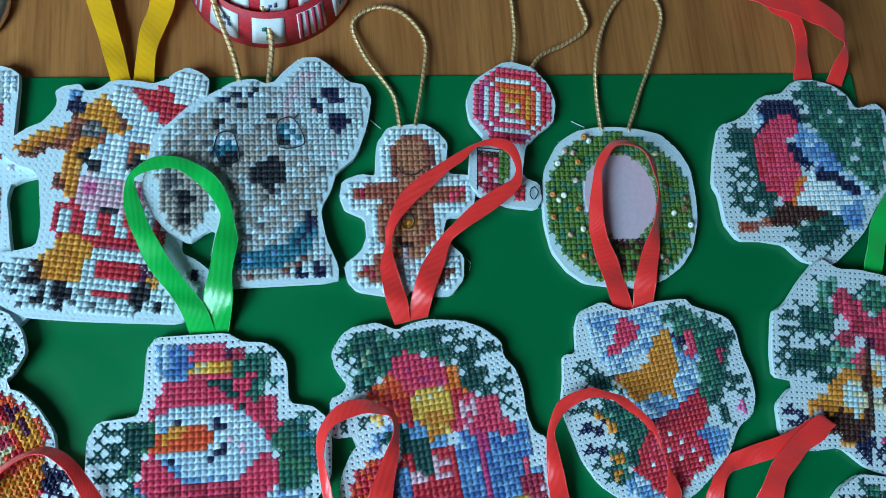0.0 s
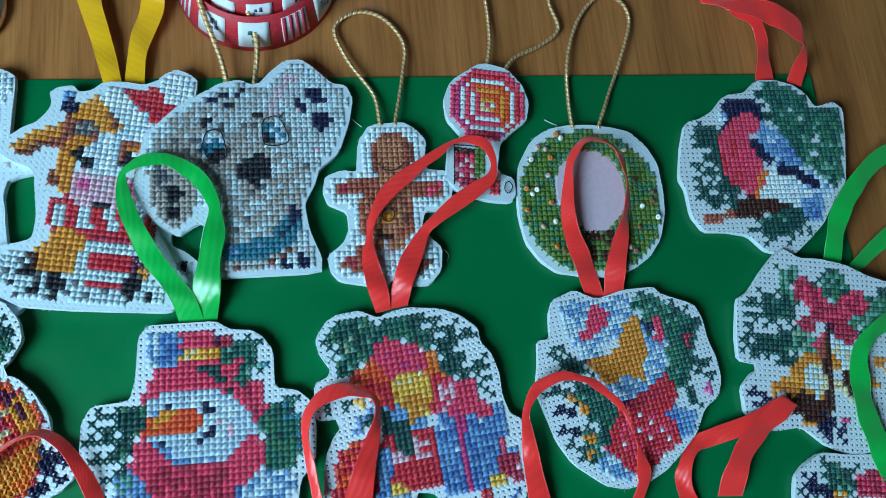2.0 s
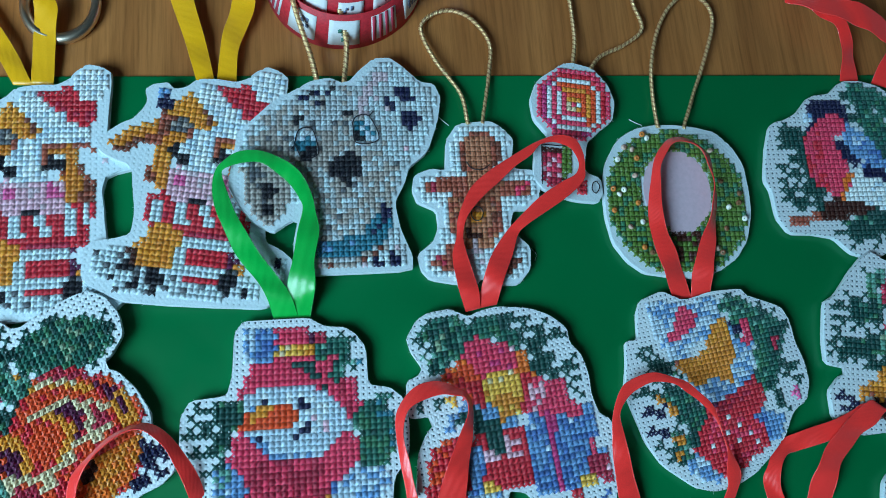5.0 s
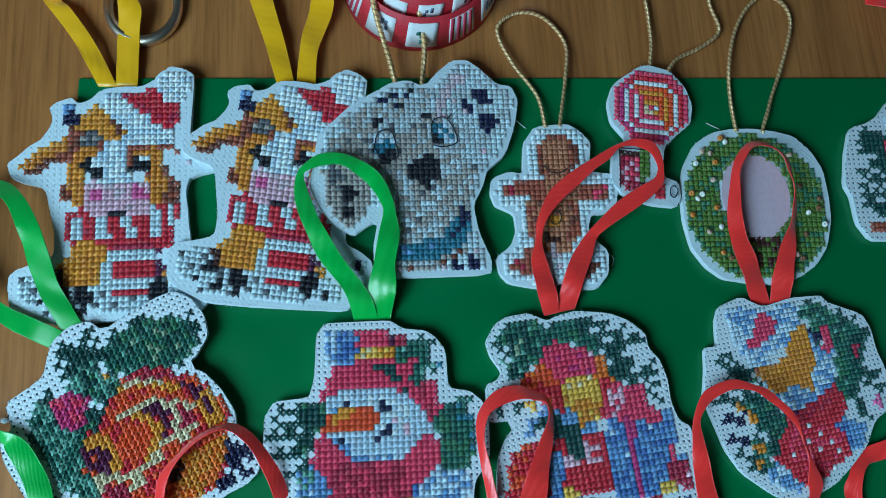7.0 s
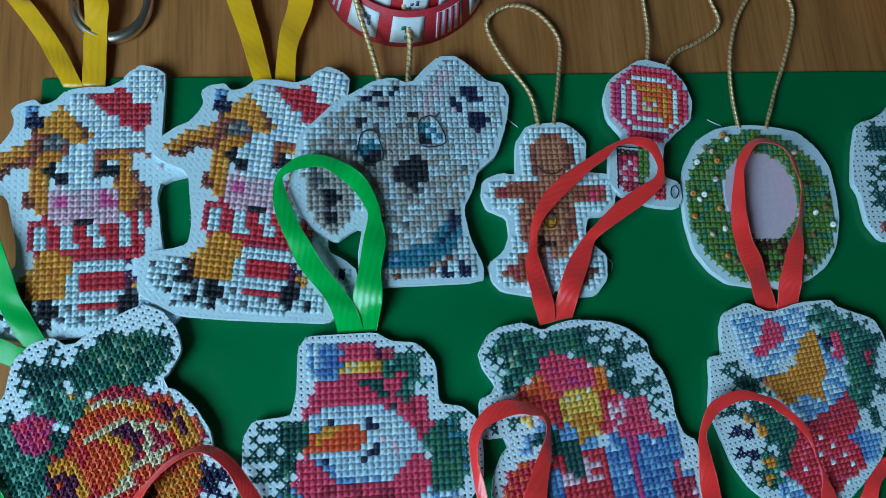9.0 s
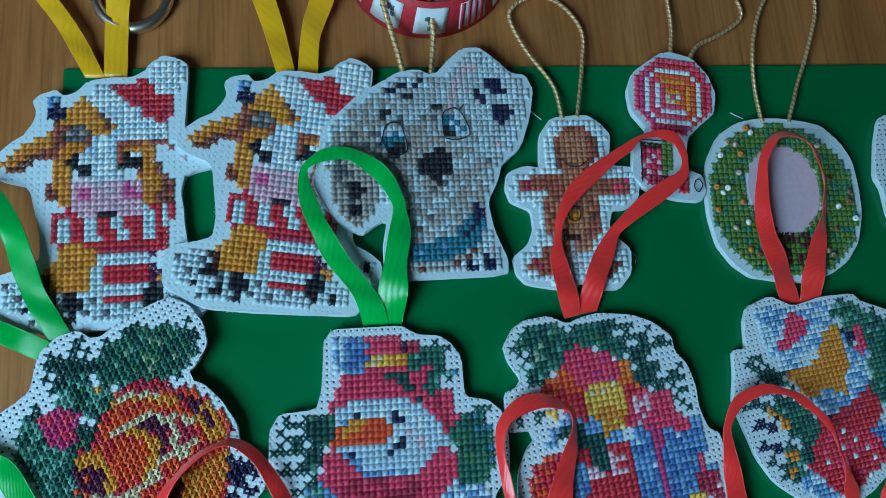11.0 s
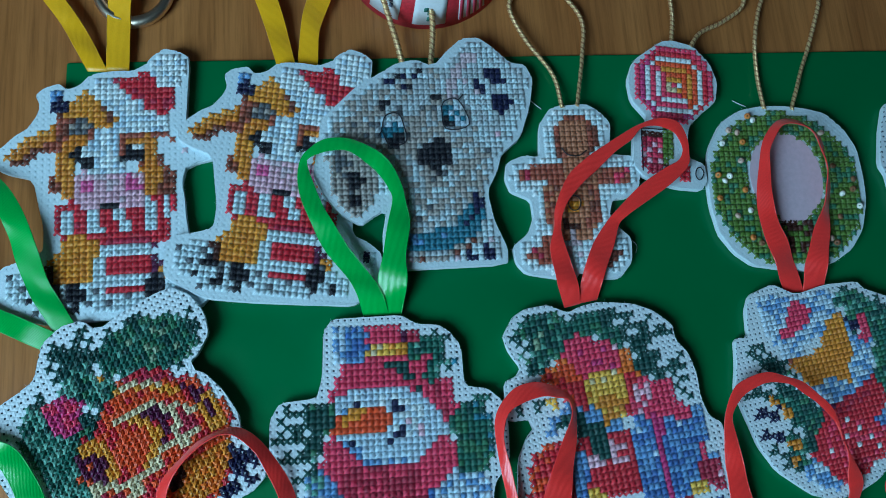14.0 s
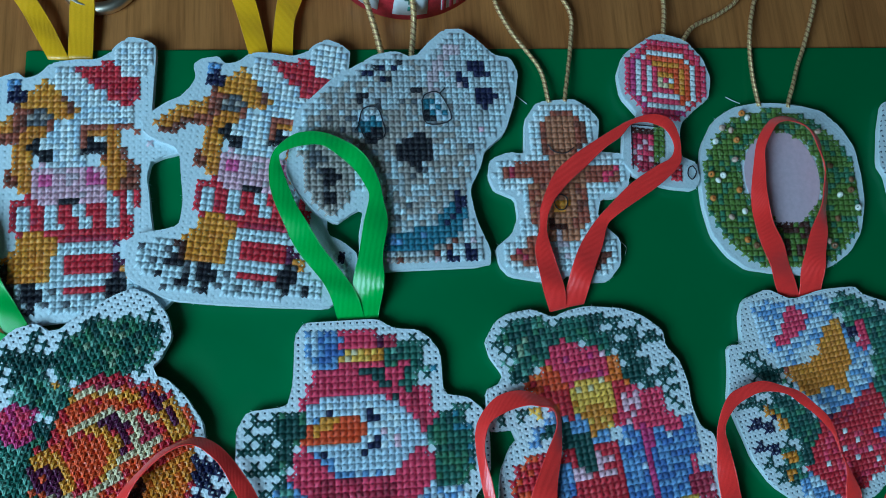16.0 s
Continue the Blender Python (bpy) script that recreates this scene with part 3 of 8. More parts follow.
chart.poly("muzzle_fur", "brown", [(2.1, -10.7), (3.1, -9.7), (5.1, -6.7), (5.5, -5.2), (4.5, -4.7), (4.1, -5.7), (2.6, -8.7)])
chart.poly("forelock", "gold", [(-2.0, -9.3), (-1.0, -10.8), (0.7, -11.8), (2.1, -10.7), (3.1, -8.3), (4.6, -6.2), (5.1, -5.2), (3.9, -4.7), (2.5, -5.7), (0.5, -6.8), (-2.1, -7.3)])
chart.poly("forelock", "ochre", [(0.1, -8.9), (2.6, -8.7), (4.6, -6.2), (5.1, -5.2), (3.9, -4.7), (2.5, -5.7), (0.5, -6.8)], 0.4)
chart.poly("fringe", "taupe", [(-2.0, -6.3), (0.5, -6.7), (1.5, -5.2), (0.9, -3.8), (-1.6, -4.3)])
chart.poly("fringe", "darkgrey", [(-2.0, -6.3), (0.5, -6.7), (1.5, -5.2), (0.9, -3.8), (-1.6, -4.3)], 0.4)
chart.poly("patch", "ochre", [(-1.6, -3.8), (1.5, -3.8), (1.4, -2.7), (-1.5, -1.3), (-2.0, -2.3)])
chart.poly("patch", "ochre", [(-3.1, -1.8), (-2.1, -3.0), (-1.6, 0.5), (-2.5, 2.1)])
chart.poly("patch", "ochre", [(-3.6, -0.7), (-1.6, 1.2), (-1.2, 4.8), (-2.2, 7.3), (-3.2, 5.8), (-3.7, 3.3)])
chart.poly("patch", "gold", [(-3.6, -0.7), (-1.6, 1.2), (-1.2, 4.8), (-2.2, 7.3), (-3.2, 5.8)], 0.3)
chart.poly("muzzle_fur", "rust", [(-5.2, 3.2), (-3.6, 2.8), (-3.2, 5.8), (-4.7, 6.2)])
chart.poly("muzzle_fur", "brown", [(-5.2, 3.2), (-3.6, 2.8), (-3.2, 5.8), (-4.7, 6.2)], 0.4)
chart.poly("ear", "ochre", [(-11.8, -0.4), (-11.0, -2.1), (-8.4, -3.9), (-4.5, -5.7), (-3.5, -4.7), (-4.8, -3.1), (-7.4, -2.1), (-9.7, -0.2), (-11.1, 0.5)])
chart.poly("ear", "gold", [(-11.0, -2.1), (-8.4, -3.9), (-4.5, -5.7), (-5.0, -4.1), (-8.7, -2.5)], 0.4)
chart.poly("ear_shade", "brown", [(-11.1, 0.9), (-9.4, -0.3), (-7.1, -2.2), (-3.8, -3.2), (-3.1, -1.8), (-6.4, -0.8), (-8.7, 0.7), (-10.5, 1.3)])
chart.poly("ear_shade", "rust", [(-9.4, -0.3), (-7.1, -2.2), (-3.8, -3.2), (-3.1, -1.8), (-6.4, -0.8)], 0.5)
chart.poly("far_ear", "rust", [(12.0, -3.5), (14.5, -4.0), (15.0, -2.1), (14.5, -2.1)], 0.8)
chart.poly("far_ear", "mauve", [(15.9, -0.9), (17.6, -0.9), (17.5, 0.5), (16.0, -0.0)], 0.8)
chart.poly("patch", "rust", [(5.9, -4.1), (11.1, -4.1), (12.5, -2.1), (12.5, 2.5), (9.4, 2.3), (9.0, -1.5), (6.6, -1.6), (6.4, 0.9)])
chart.poly("patch", "ochre", [(6.4, -3.2), (11.1, -3.6), (11.9, -2.0), (12.4, 2.5), (10.0, 2.3), (9.5, -1.1), (7.1, -1.6)])
chart.poly("patch", "ochre", [(10.0, -0.6), (12.0, -0.1), (12.9, 3.5), (11.8, 7.0), (10.4, 6.0), (9.9, 3.0)])
chart.poly("muzzle_fur", "rust", [(12.4, -0.1), (14.9, 3.6), (14.9, 7.0), (12.9, 7.5), (11.9, 6.6), (12.9, 3.5)])
chart.poly("muzzle_fur", "brown", [(12.4, -0.1), (14.9, 3.6), (14.9, 7.0), (12.9, 7.5), (11.9, 6.6), (12.9, 3.5)], 0.5)
chart.poly("blaze", "ice", [(2.5, -4.2), (5.6, -4.2), (6.0, 0.9), (6.9, 2.9), (2.4, 2.8), (2.4, -0.2)])
chart.poly("blaze", "white", [(2.5, -4.2), (5.6, -4.2), (6.0, 0.9), (6.9, 2.9), (2.4, 2.8)], 0.5)
chart.poly("eye", "black", [(-1.7, -1.3), (-0.6, -1.8), (1.4, -1.3), (1.9, 1.8), (-1.2, 1.3)])
chart.poly("glint", "white", [(-0.1, -1.8), (1.9, -1.3), (1.9, -0.2), (0.4, -0.3)])
chart.poly("eye", "black", [(6.6, -2.1), (10.0, -1.6), (10.3, 1.4), (7.4, 1.4)])
chart.poly("glint", "white", [(8.1, -2.1), (10.0, -1.6), (10.0, -0.5), (8.5, -0.6)])
chart.poly("muzzle", "palepink", [(-1.1, 3.3), (2.4, 2.8), (6.9, 2.9), (9.9, 3.5), (10.4, 7.6), (9.7, 9.0), (6.3, 8.9), (2.8, 8.4), (1.3, 9.2), (-0.2, 9.2), (-1.1, 6.8)])
chart.poly("muzzle", "mauve", [(2.4, 2.8), (6.9, 2.9), (6.8, 8.4), (2.8, 8.4)], 0.3)
chart.poly("cheek", "pink", [(-0.2, 3.7), (1.9, 3.9), (1.8, 6.4), (-0.2, 6.3)])
chart.poly("cheek", "pink", [(7.4, 3.4), (9.4, 3.9), (9.8, 6.4), (7.3, 6.4)])
chart.poly("scarf", "red", [(-4.2, 8.3), (-2.7, 7.8), (-0.7, 8.8), (2.8, 8.9), (6.2, 9.4), (10.4, 9.0), (11.9, 7.5), (14.9, 7.5), (14.8, 9.6), (13.8, 10.1), (14.2, 14.6), (11.8, 15.0), (11.1, 16.4), (3.6, 15.4), (2.7, 13.9), (-0.3, 13.3), (-1.2, 12.3), (-3.8, 12.7)])
chart.poly("scarf", "crimson", [(-4.2, 8.3), (-2.7, 7.8), (-0.7, 8.8), (-0.3, 13.3), (-3.8, 12.7)], 0.35)
chart.poly("scarf_stripe", "silver", [(-3.2, 9.3), (-1.2, 9.3), (-1.2, 12.8), (-2.9, 12.8)])
chart.poly("scarf_stripe", "silver", [(1.3, 8.9), (3.3, 8.9), (3.6, 13.4), (1.3, 13.3)])
chart.poly("scarf_stripe", "silver", [(5.4, 9.3), (7.3, 9.5), (7.7, 13.4), (5.7, 13.4)])
chart.poly("scarf_stripe", "silver", [(9.9, 8.5), (11.8, 8.0), (11.7, 12.5), (9.8, 13.0)])
chart.poly("scarf_stripe", "silver", [(12.8, 7.0), (13.9, 7.0), (13.8, 11.0), (12.8, 10.6)])
chart.poly("mouth", "black", [(2.8, 8.4), (6.3, 7.9), (6.4, 9.3), (3.3, 9.4)])
chart.poly("jacket", "crimson", [(3.6, 13.9), (11.7, 13.5), (11.1, 16.1), (3.7, 15.4)])
chart.poly("jacket_stripe", "silver", [(3.7, 15.4), (10.8, 15.4), (10.7, 17.6), (4.1, 17.4)])
chart.poly("jacket", "red", [(4.1, 17.5), (12.3, 17.5), (12.6, 20.1), (4.0, 19.5)])
chart.poly("jacket_stripe", "silver", [(4.0, 19.5), (11.2, 19.6), (11.2, 21.6), (4.1, 21.5)])
chart.poly("jacket", "red", [(4.0, 21.5), (11.6, 21.6), (11.6, 22.6), (4.1, 22.9)])
chart.poly("jacket", "plum", [(11.2, 15.5), (12.3, 15.1), (12.8, 20.1), (11.1, 20.2)], 0.6)
chart.poly("hoof", "black", [(11.2, 20.5), (13.1, 20.6), (13.6, 22.1), (11.5, 23.1)])
chart.poly("arm", "gold", [(-2.4, 13.8), (-0.3, 13.3), (2.7, 13.9), (3.2, 15.4), (2.2, 17.5), (1.6, 20.4), (0.6, 21.4), (-2.4, 20.8), (-4.9, 19.3), (-4.9, 17.9), (-3.3, 15.8)])
chart.poly("arm", "ochre", [(-0.4, 15.9), (2.7, 15.4), (2.2, 17.5), (0.6, 21.4), (-2.4, 20.8), (-3.9, 19.3)], 0.45)
chart.poly("foot", "silver", [(-11.1, 19.1), (-6.1, 17.8), (-4.7, 21.6), (-3.7, 21.4), (0.4, 22.3), (0.4, 24.9), (-0.5, 25.6), (-6.1, 26.2), (-6.8, 23.9), (-10.4, 24.0)])
chart.poly("foot", "darkgrey", [(-11.1, 19.1), (-6.1, 17.8), (-4.7, 21.6), (-3.7, 21.4), (0.4, 22.3), (0.4, 24.9), (-0.5, 25.6), (-6.1, 26.2)], 0.3)
chart.poly("hoof", "black", [(-2.4, 21.4), (-0.3, 20.9), (1.0, 23.0), (0.5, 24.5), (-0.4, 26.4), (-1.4, 24.5), (-2.0, 22.9)])
chart.poly("hoof", "darkbrown", [(-5.4, 18.2), (-4.4, 17.9), (-4.4, 20.3), (-5.4, 19.8)], 0.8)
chart.poly("hoof", "black", [(-7.4, 20.9), (-4.9, 20.2), (-4.7, 22.1), (-6.0, 22.5), (-7.2, 21.9)])
chart.poly("hoof", "black", [(-8.0, 22.6), (-6.6, 22.9), (-6.8, 23.9), (-7.9, 23.6)])
chart.poly("hoof", "black", [(-5.2, 24.2), (-3.4, 23.4), (-3.2, 25.3), (-4.7, 25.2)])
chart.poly("hoof", "black", [(-2.2, 21.2), (0.2, 21.0), (0.6, 23.9), (-0.5, 26.1), (-1.8, 23.7)])
chart.poly("hoof", "black", [(10.0, 22.4), (10.8, 20.2), (11.8, 20.6), (12.2, 23.0), (12.0, 25.1), (10.9, 24.9)])
chart.poly("hoof", "black", [(14.1, 22.8), (15.1, 22.7), (15.4, 24.7), (14.0, 24.9)])
chart.poly("hoof", "navy", [(18.5, 17.6), (19.9, 17.3), (20.1, 18.4), (19.1, 18.9)])
chart.poly("arm", "ochre", [(12.1, 19.0), (13.6, 19.3), (13.3, 20.0), (12.1, 20.0)])
cow_ornament = ornament("cow_ornament", "cross-stitched brown and white calf in a red hat and striped scarf", pose(-0.1632, 0.0837, BOARD_TOP + 0, 0, 0, 0.89), chart, plastic=True)
cow_beside = copy_thing(cow_ornament, pose(-0.1070, 0.0869, BOARD_TOP + 0.0016, 0, 2.6, -8.2))

chart = Chart([(-2, -7.9), (0.1, -8.5), (4.4, -7.8), (7.5, -4.7), (8.9, -1), (8.4, 3), (5.2, 6), (3, 8.4), (2.4, 14.3), (5.7, 15.3), (6.2, 18.2), (5.4, 20.1), (0.8, 20.2), (-5.3, 18.7), (-7.6, 16.4), (-7.1, 9.4), (-4.3, 7.8), (-7.6, 4.1), (-8.3, 0.4), (-7.1, -3.7)], 4)
for reach, left, right in ((8, "rose", "rose"), (7, "magenta", "red"), (6, "white", "white"), (5, "rose", "tangerine"), (4, "white", "gold"), (3, "rose", "tangerine"), (2, "cream", "gold"), (1, "tangerine", "rose")):
    for side, colour in ((-1, left), (1, right)):
        chart.octagon("candy" if reach > 6 else "swirl", colour, 0.5, 0.5, reach, side)
chart.dot("swirl", "white", 1.5, 0.5)
chart.dot("swirl", "gold", 0.5, -0.5)
chart.poly("stick", "rose", [(-3.4, 6.5), (1.8, 5.8), (1.0, 8.0), (-2.7, 8.0)])
chart.poly("gift_edge", "darkbrown", [(-6.1, 10.3), (-1.7, 9.9), (-1.8, 10.8), (-6.3, 11.4)])
chart.poly("gift_box", "crimson", [(-5.9, 11.3), (-1.8, 10.8), (-2.0, 18.1), (-6.0, 18.4)])
chart.poly("gift_box", "rose", [(-5.9, 11.3), (-1.8, 10.8), (-1.9, 14.4), (-5.9, 14.9)], 0.3)
chart.lattice("gift_check", "palepink", (-6.2, 12.4), (-2.2, 16.4))
chart.poly("gift_ribbon", "moss", [(-1.8, 9.4), (0.1, 9.2), (0.2, 14.5), (-1.6, 16.8), (-2.1, 16.9)])
chart.poly("gift_ribbon", "darkbrown", [(-1.8, 9.4), (0.1, 9.2), (0.2, 14.5), (-1.6, 16.8), (-2.1, 16.9)], 0.2)
chart.poly("gift_edge", "darkbrown", [(-6.1, 17.9), (-1.9, 17.4), (-2.0, 18.4), (-6.0, 18.6)], 0.6)
chart.poly("candy_cane", "red", [(0.4, 16.6), (3.0, 15.9), (2.8, 18.8), (0.8, 19.6)])
lollipop_ornament = ornament("lollipop_ornament", "cross-stitched red and gold swirl lollipop with a small gift", pose(0.0370, 0.1054, BOARD_TOP + 0.0009, 0, 2.0, -6.51), chart, plastic=True)

chart = Chart([(-3.2, -12.6), (3.2, -13.2), (5.7, -11.7), (7.5, -9.3), (7.1, -6.7), (6.6, -3.5), (11.2, -3), (12.1, -0.9), (11.4, 2.7), (9.1, 4.7), (6.3, 4.7), (5.3, 7.7), (6.5, 9.7), (8.8, 12), (8.4, 16.2), (6.1, 18.8), (3.1, 19), (-0.6, 17.4), (-1.7, 18.6), (-5.1, 18.5), (-10.2, 17.4), (-11.8, 15.7), (-12.2, 12.7), (-9.2, 10.4), (-8, 7.4), (-8.3, 4.4), (-11.6, 2.9), (-12.5, 0.3), (-12, -2.4), (-8.7, -3.7), (-6, -3.1), (-5.5, -9.4)], 5)
chart.poly("icing_outline", "silver", [(-4.9, -10.9), (-1.5, -12.4), (4.7, -12.5), (7.1, -10.4), (6.7, -3.5), (9.6, -2.9), (11.3, -0.3), (10.7, 3.1), (6.2, 4.2), (4.8, 7.6), (6.6, 11.7), (8.2, 12.6), (8.2, 16.2), (5.8, 18.3), (3.2, 18.8), (-10.8, 17.4), (-11.9, 14.3), (-11.3, 12.4), (-8.9, 10.8), (-7.4, 8.2), (-7.4, 4.1), (-10.9, 2.8), (-11.9, 0.7), (-11.0, -1.9), (-8.5, -2.4), (-5.4, -3.3)])
chart.poly("icing_outline", "white", [(-4.9, -10.9), (-1.5, -12.4), (4.7, -12.5), (7.1, -10.4), (6.7, -3.5), (9.6, -2.9), (11.3, -0.3), (10.7, 3.1), (6.2, 4.2), (4.8, 7.6), (6.6, 11.7), (8.2, 16.2), (5.8, 18.3), (-10.8, 17.4), (-11.9, 14.3), (-8.9, 10.8), (-7.4, 8.2), (-7.4, 4.1), (-10.9, 2.8), (-11.9, 0.7), (-8.5, -2.4), (-5.4, -3.3)], 0.5)
chart.poly("head", "brown", [(-3.4, -7.9), (-1.0, -10.9), (3.1, -10.9), (5.1, -8.5), (5.1, -5.4), (2.2, -2.8), (-1.4, -2.8), (-3.3, -3.8)])
chart.poly("head", "rust", [(-3.4, -7.9), (-1.0, -10.9), (3.1, -10.9), (5.1, -8.5), (5.1, -5.4), (2.2, -2.8), (-1.4, -2.8), (-3.3, -3.8)], 0.5)
chart.poly("head", "ginger", [(-1.5, -9.9), (3.0, -10.4), (3.2, -4.9), (1.1, -2.8), (-1.4, -3.3), (-1.8, -6.9)])
chart.poly("arm", "rust", [(-10.0, -1.4), (-1.9, -1.8), (-2.3, 1.7), (-10.0, 1.2)])
chart.poly("arm", "crimson", [(-10.0, -1.4), (-7.9, -1.2), (-7.9, 1.2), (-10.0, 1.2)], 0.8)
chart.poly("arm", "rust", [(4.1, -0.9), (9.6, -1.0), (9.6, 1.6), (4.1, 2.1)])
chart.poly("arm", "rose", [(7.7, -0.8), (9.6, -0.8), (9.3, 1.6), (7.2, 1.6)], 0.7)
chart.poly("body", "ginger", [(-1.9, -2.8), (2.6, -2.8), (4.6, -0.8), (4.3, 2.7), (3.7, 8.7), (1.1, 12.3), (-4.4, 12.3), (-6.0, 8.2), (-5.5, 2.2), (-2.4, 1.7)])
chart.poly("body", "rust", [(-5.5, 2.2), (-3.4, 2.2), (-4.3, 10.3), (-6.3, 9.8)], 0.85)
chart.poly("body", "rust", [(2.2, 2.2), (4.3, 2.7), (3.7, 8.7), (1.2, 10.6)], 0.85)
chart.poly("body", "brown", [(-5.5, 2.2), (-3.4, 2.2), (-4.3, 10.3), (-6.3, 9.8)], 0.3)
chart.poly("body", "brown", [(2.2, 2.2), (4.3, 2.7), (3.7, 8.7), (1.2, 10.6)], 0.3)
chart.poly("boot", "rust", [(-6.3, 10.8), (-4.3, 10.8), (-4.8, 15.8), (-9.4, 15.3), (-9.8, 13.9), (-7.8, 13.2)])
chart.poly("boot", "crimson", [(-9.4, 13.3), (-6.8, 13.2), (-7.3, 15.3), (-9.4, 15.3)], 0.5)
chart.poly("boot", "brown", [(4.2, 13.7), (6.8, 13.7), (6.3, 16.2), (3.7, 16.8)])
chart.poly("belly", "darkbrown", [(-3.9, 8.2), (0.2, 7.2), (-0.3, 10.2), (-3.4, 11.7)], 0.6)
chart.poly("trouser_patch", "mauve", [(-2.4, 10.3), (0.2, 10.2), (0.2, 15.2), (-2.7, 14.9)], 0.6)
chart.poly("button", "gold", [(-2.4, 5.1), (0.7, 5.1), (0.2, 6.7), (-2.2, 7.2)])
gingerbread_ornament = ornament("gingerbread_ornament", "cross-stitched brown gingerbread man with a white outline", pose(-0.0018, 0.0727, BOARD_TOP + 0, 0, 0, -0.38), chart, plastic=True)

chart = Chart([(-19.4, -3.2), (-19.1, -5.6), (-16.9, -7.6), (-12.8, -11.6), (-8.7, -14), (-5.6, -15.9), (-2.1, -16.7), (0.9, -15.3), (3.6, -18.3), (6.4, -20.8), (9.5, -21), (11.7, -19.4), (15.1, -16), (17.7, -15.7), (18.9, -12.9), (17.8, -7.7), (15.5, -1.8), (11.7, 1.3), (10.7, 4.4), (8.6, 8), (9.3, 13.1), (11.2, 18.2), (11, 20.8), (-6, 21.1), (-9.8, 20.7), (-9.8, 15.5), (-8.8, 10.5), (-11.3, 11.9), (-13.2, 13.1), (-16.5, 11.3), (-19.2, 7.7), (-20.8, 4.2)], 6)
chart.poly("fur", "silver", [(-17, -7), (-8.8, -12.8), (-5.2, -14.9), (1.4, -14.3), (4.6, -17.3), (8.4, -20.2), (11.6, -18.9), (15.4, -14.5), (17.9, -13.2), (16.9, -7.7), (14.3, -2.3), (11.1, 0.5), (9.7, 4.9), (8, 8), (8.2, 12.5), (10.2, 18.1), (10, 20.2), (-5.8, 19.6), (-5.3, 8.6), (-9.8, 7.6), (-10.9, 2.4), (-18.5, 0.7), (-18.7, -3)])
chart.poly("ear", "taupe", [(-18.6, 1.2), (-15.6, 0.1), (-11.8, 1.1), (-9.9, 3.9), (-10.2, 7.5), (-11.6, 10.5), (-14.1, 12), (-16.9, 8.4), (-18.3, 4.2)])
chart.poly("ear", "darkgrey", [(-18.6, 1.2), (-15.6, 0.1), (-12.8, 1.3), (-14, 7.4), (-15.4, 8.3), (-17.9, 4.2)], 0.3)
chart.poly("brow", "taupe", [(-17.4, -6.6), (-8.8, -11.9), (-7.5, -6.4), (-8.7, -1.1), (-16.5, -1.8)], 0.75)
chart.poly("fur_shade", "grey", [(-7.3, -13.4), (1.3, -13.9), (5.7, -10), (9.1, -1.4), (6.6, 5.9), (-4, 1.5), (-7.8, -1.7)], 0.45)
chart.poly("ear_lining", "mauve", [(6.2, -17.4), (9.5, -18.9), (9, -10.3), (5.7, -10.8)], 0.65)
chart.poly("bridge", "taupe", [(-4.2, -5.3), (0.5, -5.9), (0.7, -2.5), (-3, 1.2), (-8.4, 1.1), (-8.8, -1.2)], 0.85)
chart.poly("chin", "taupe", [(-7, 2.4), (6.9, 1.7), (7.5, 7.9), (4, 14), (-4.8, 15.2), (-6.3, 7.6)], 0.38)
chart.poly("spot", "navy", [(11.3, -9.9), (14.5, -9.8), (14.3, -7.4), (12.9, -6.6), (11.3, -7.4)])
chart.poly("spot", "navy", [(8.1, -13.1), (10.1, -12.8), (10.3, -9.9), (8.8, -10.4)])
chart.poly("spot", "navy", [(10.6, -15.1), (12.8, -14.5), (12.6, -12), (11, -12.6)])
chart.poly("spot", "navy", [(13.3, -13.3), (15, -13.1), (14.6, -11.7), (13.2, -11.9)])
chart.poly("spot", "black", [(-7.2, -14.1), (-5.1, -14.3), (-4.9, -13), (-7.1, -12.5)])
chart.poly("spot", "black", [(-2.9, -14.7), (-1.1, -14.7), (-1.1, -13.5), (-3, -13.5)])
chart.poly("spot", "black", [(-4.3, -12.7), (-2.9, -12.7), (-3, -11.3), (-4.4, -11.3)])
chart.poly("spot", "black", [(0.9, -11), (3, -11), (3, -9.9), (0.8, -9.9)])
chart.poly("spot", "black", [(-8.6, -8.5), (-7, -8.8), (-7, -7.1), (-8.3, -7.1)])
chart.poly("spot", "black", [(-5.2, -14.9), (-4, -14.9), (-4, -13.8), (-5.2, -13.8)])
chart.poly("iris", "teal", [(-8.1, -5), (-5.3, -5.5), (-5.2, -3.1), (-8, -3.2)])
chart.poly("pupil", "black", [(-8.2, -3.4), (-4.9, -3.6), (-5, -1.2), (-7.8, -0.8)])
chart.poly("iris", "teal", [(2, -8.3), (4.9, -8.3), (5.7, -5.4), (4.6, -4.3), (2.2, -4.1)])
chart.poly("iris", "ice", [(2, -8.3), (4.9, -8.3), (5.1, -7.1), (2.2, -6.9)])
chart.poly("pupil", "black", [(2.6, -6.7), (4.8, -6.4), (4.6, -4), (2.5, -4.3)])
chart.poly("glint", "white", [(3.6, -6.4), (4.5, -6.4), (4.4, -5.4), (3.6, -5.4)])
chart.poly("nose", "black", [(-2.5, -0.6), (0.1, -2.2), (2.5, -2.2), (3.3, 0.6), (2.9, 2.8), (0.7, 4.1), (-1.7, 3.2), (-2.9, 1.6)])
chart.poly("glint", "mauve", [(-1, -0.6), (1.7, -1.1), (1.6, 0), (-0.8, 0.6)])
chart.poly("ear_spot", "black", [(-15.4, 3.7), (-12.3, 3.5), (-12.2, 6), (-13.9, 6.5), (-15.4, 5.4)])
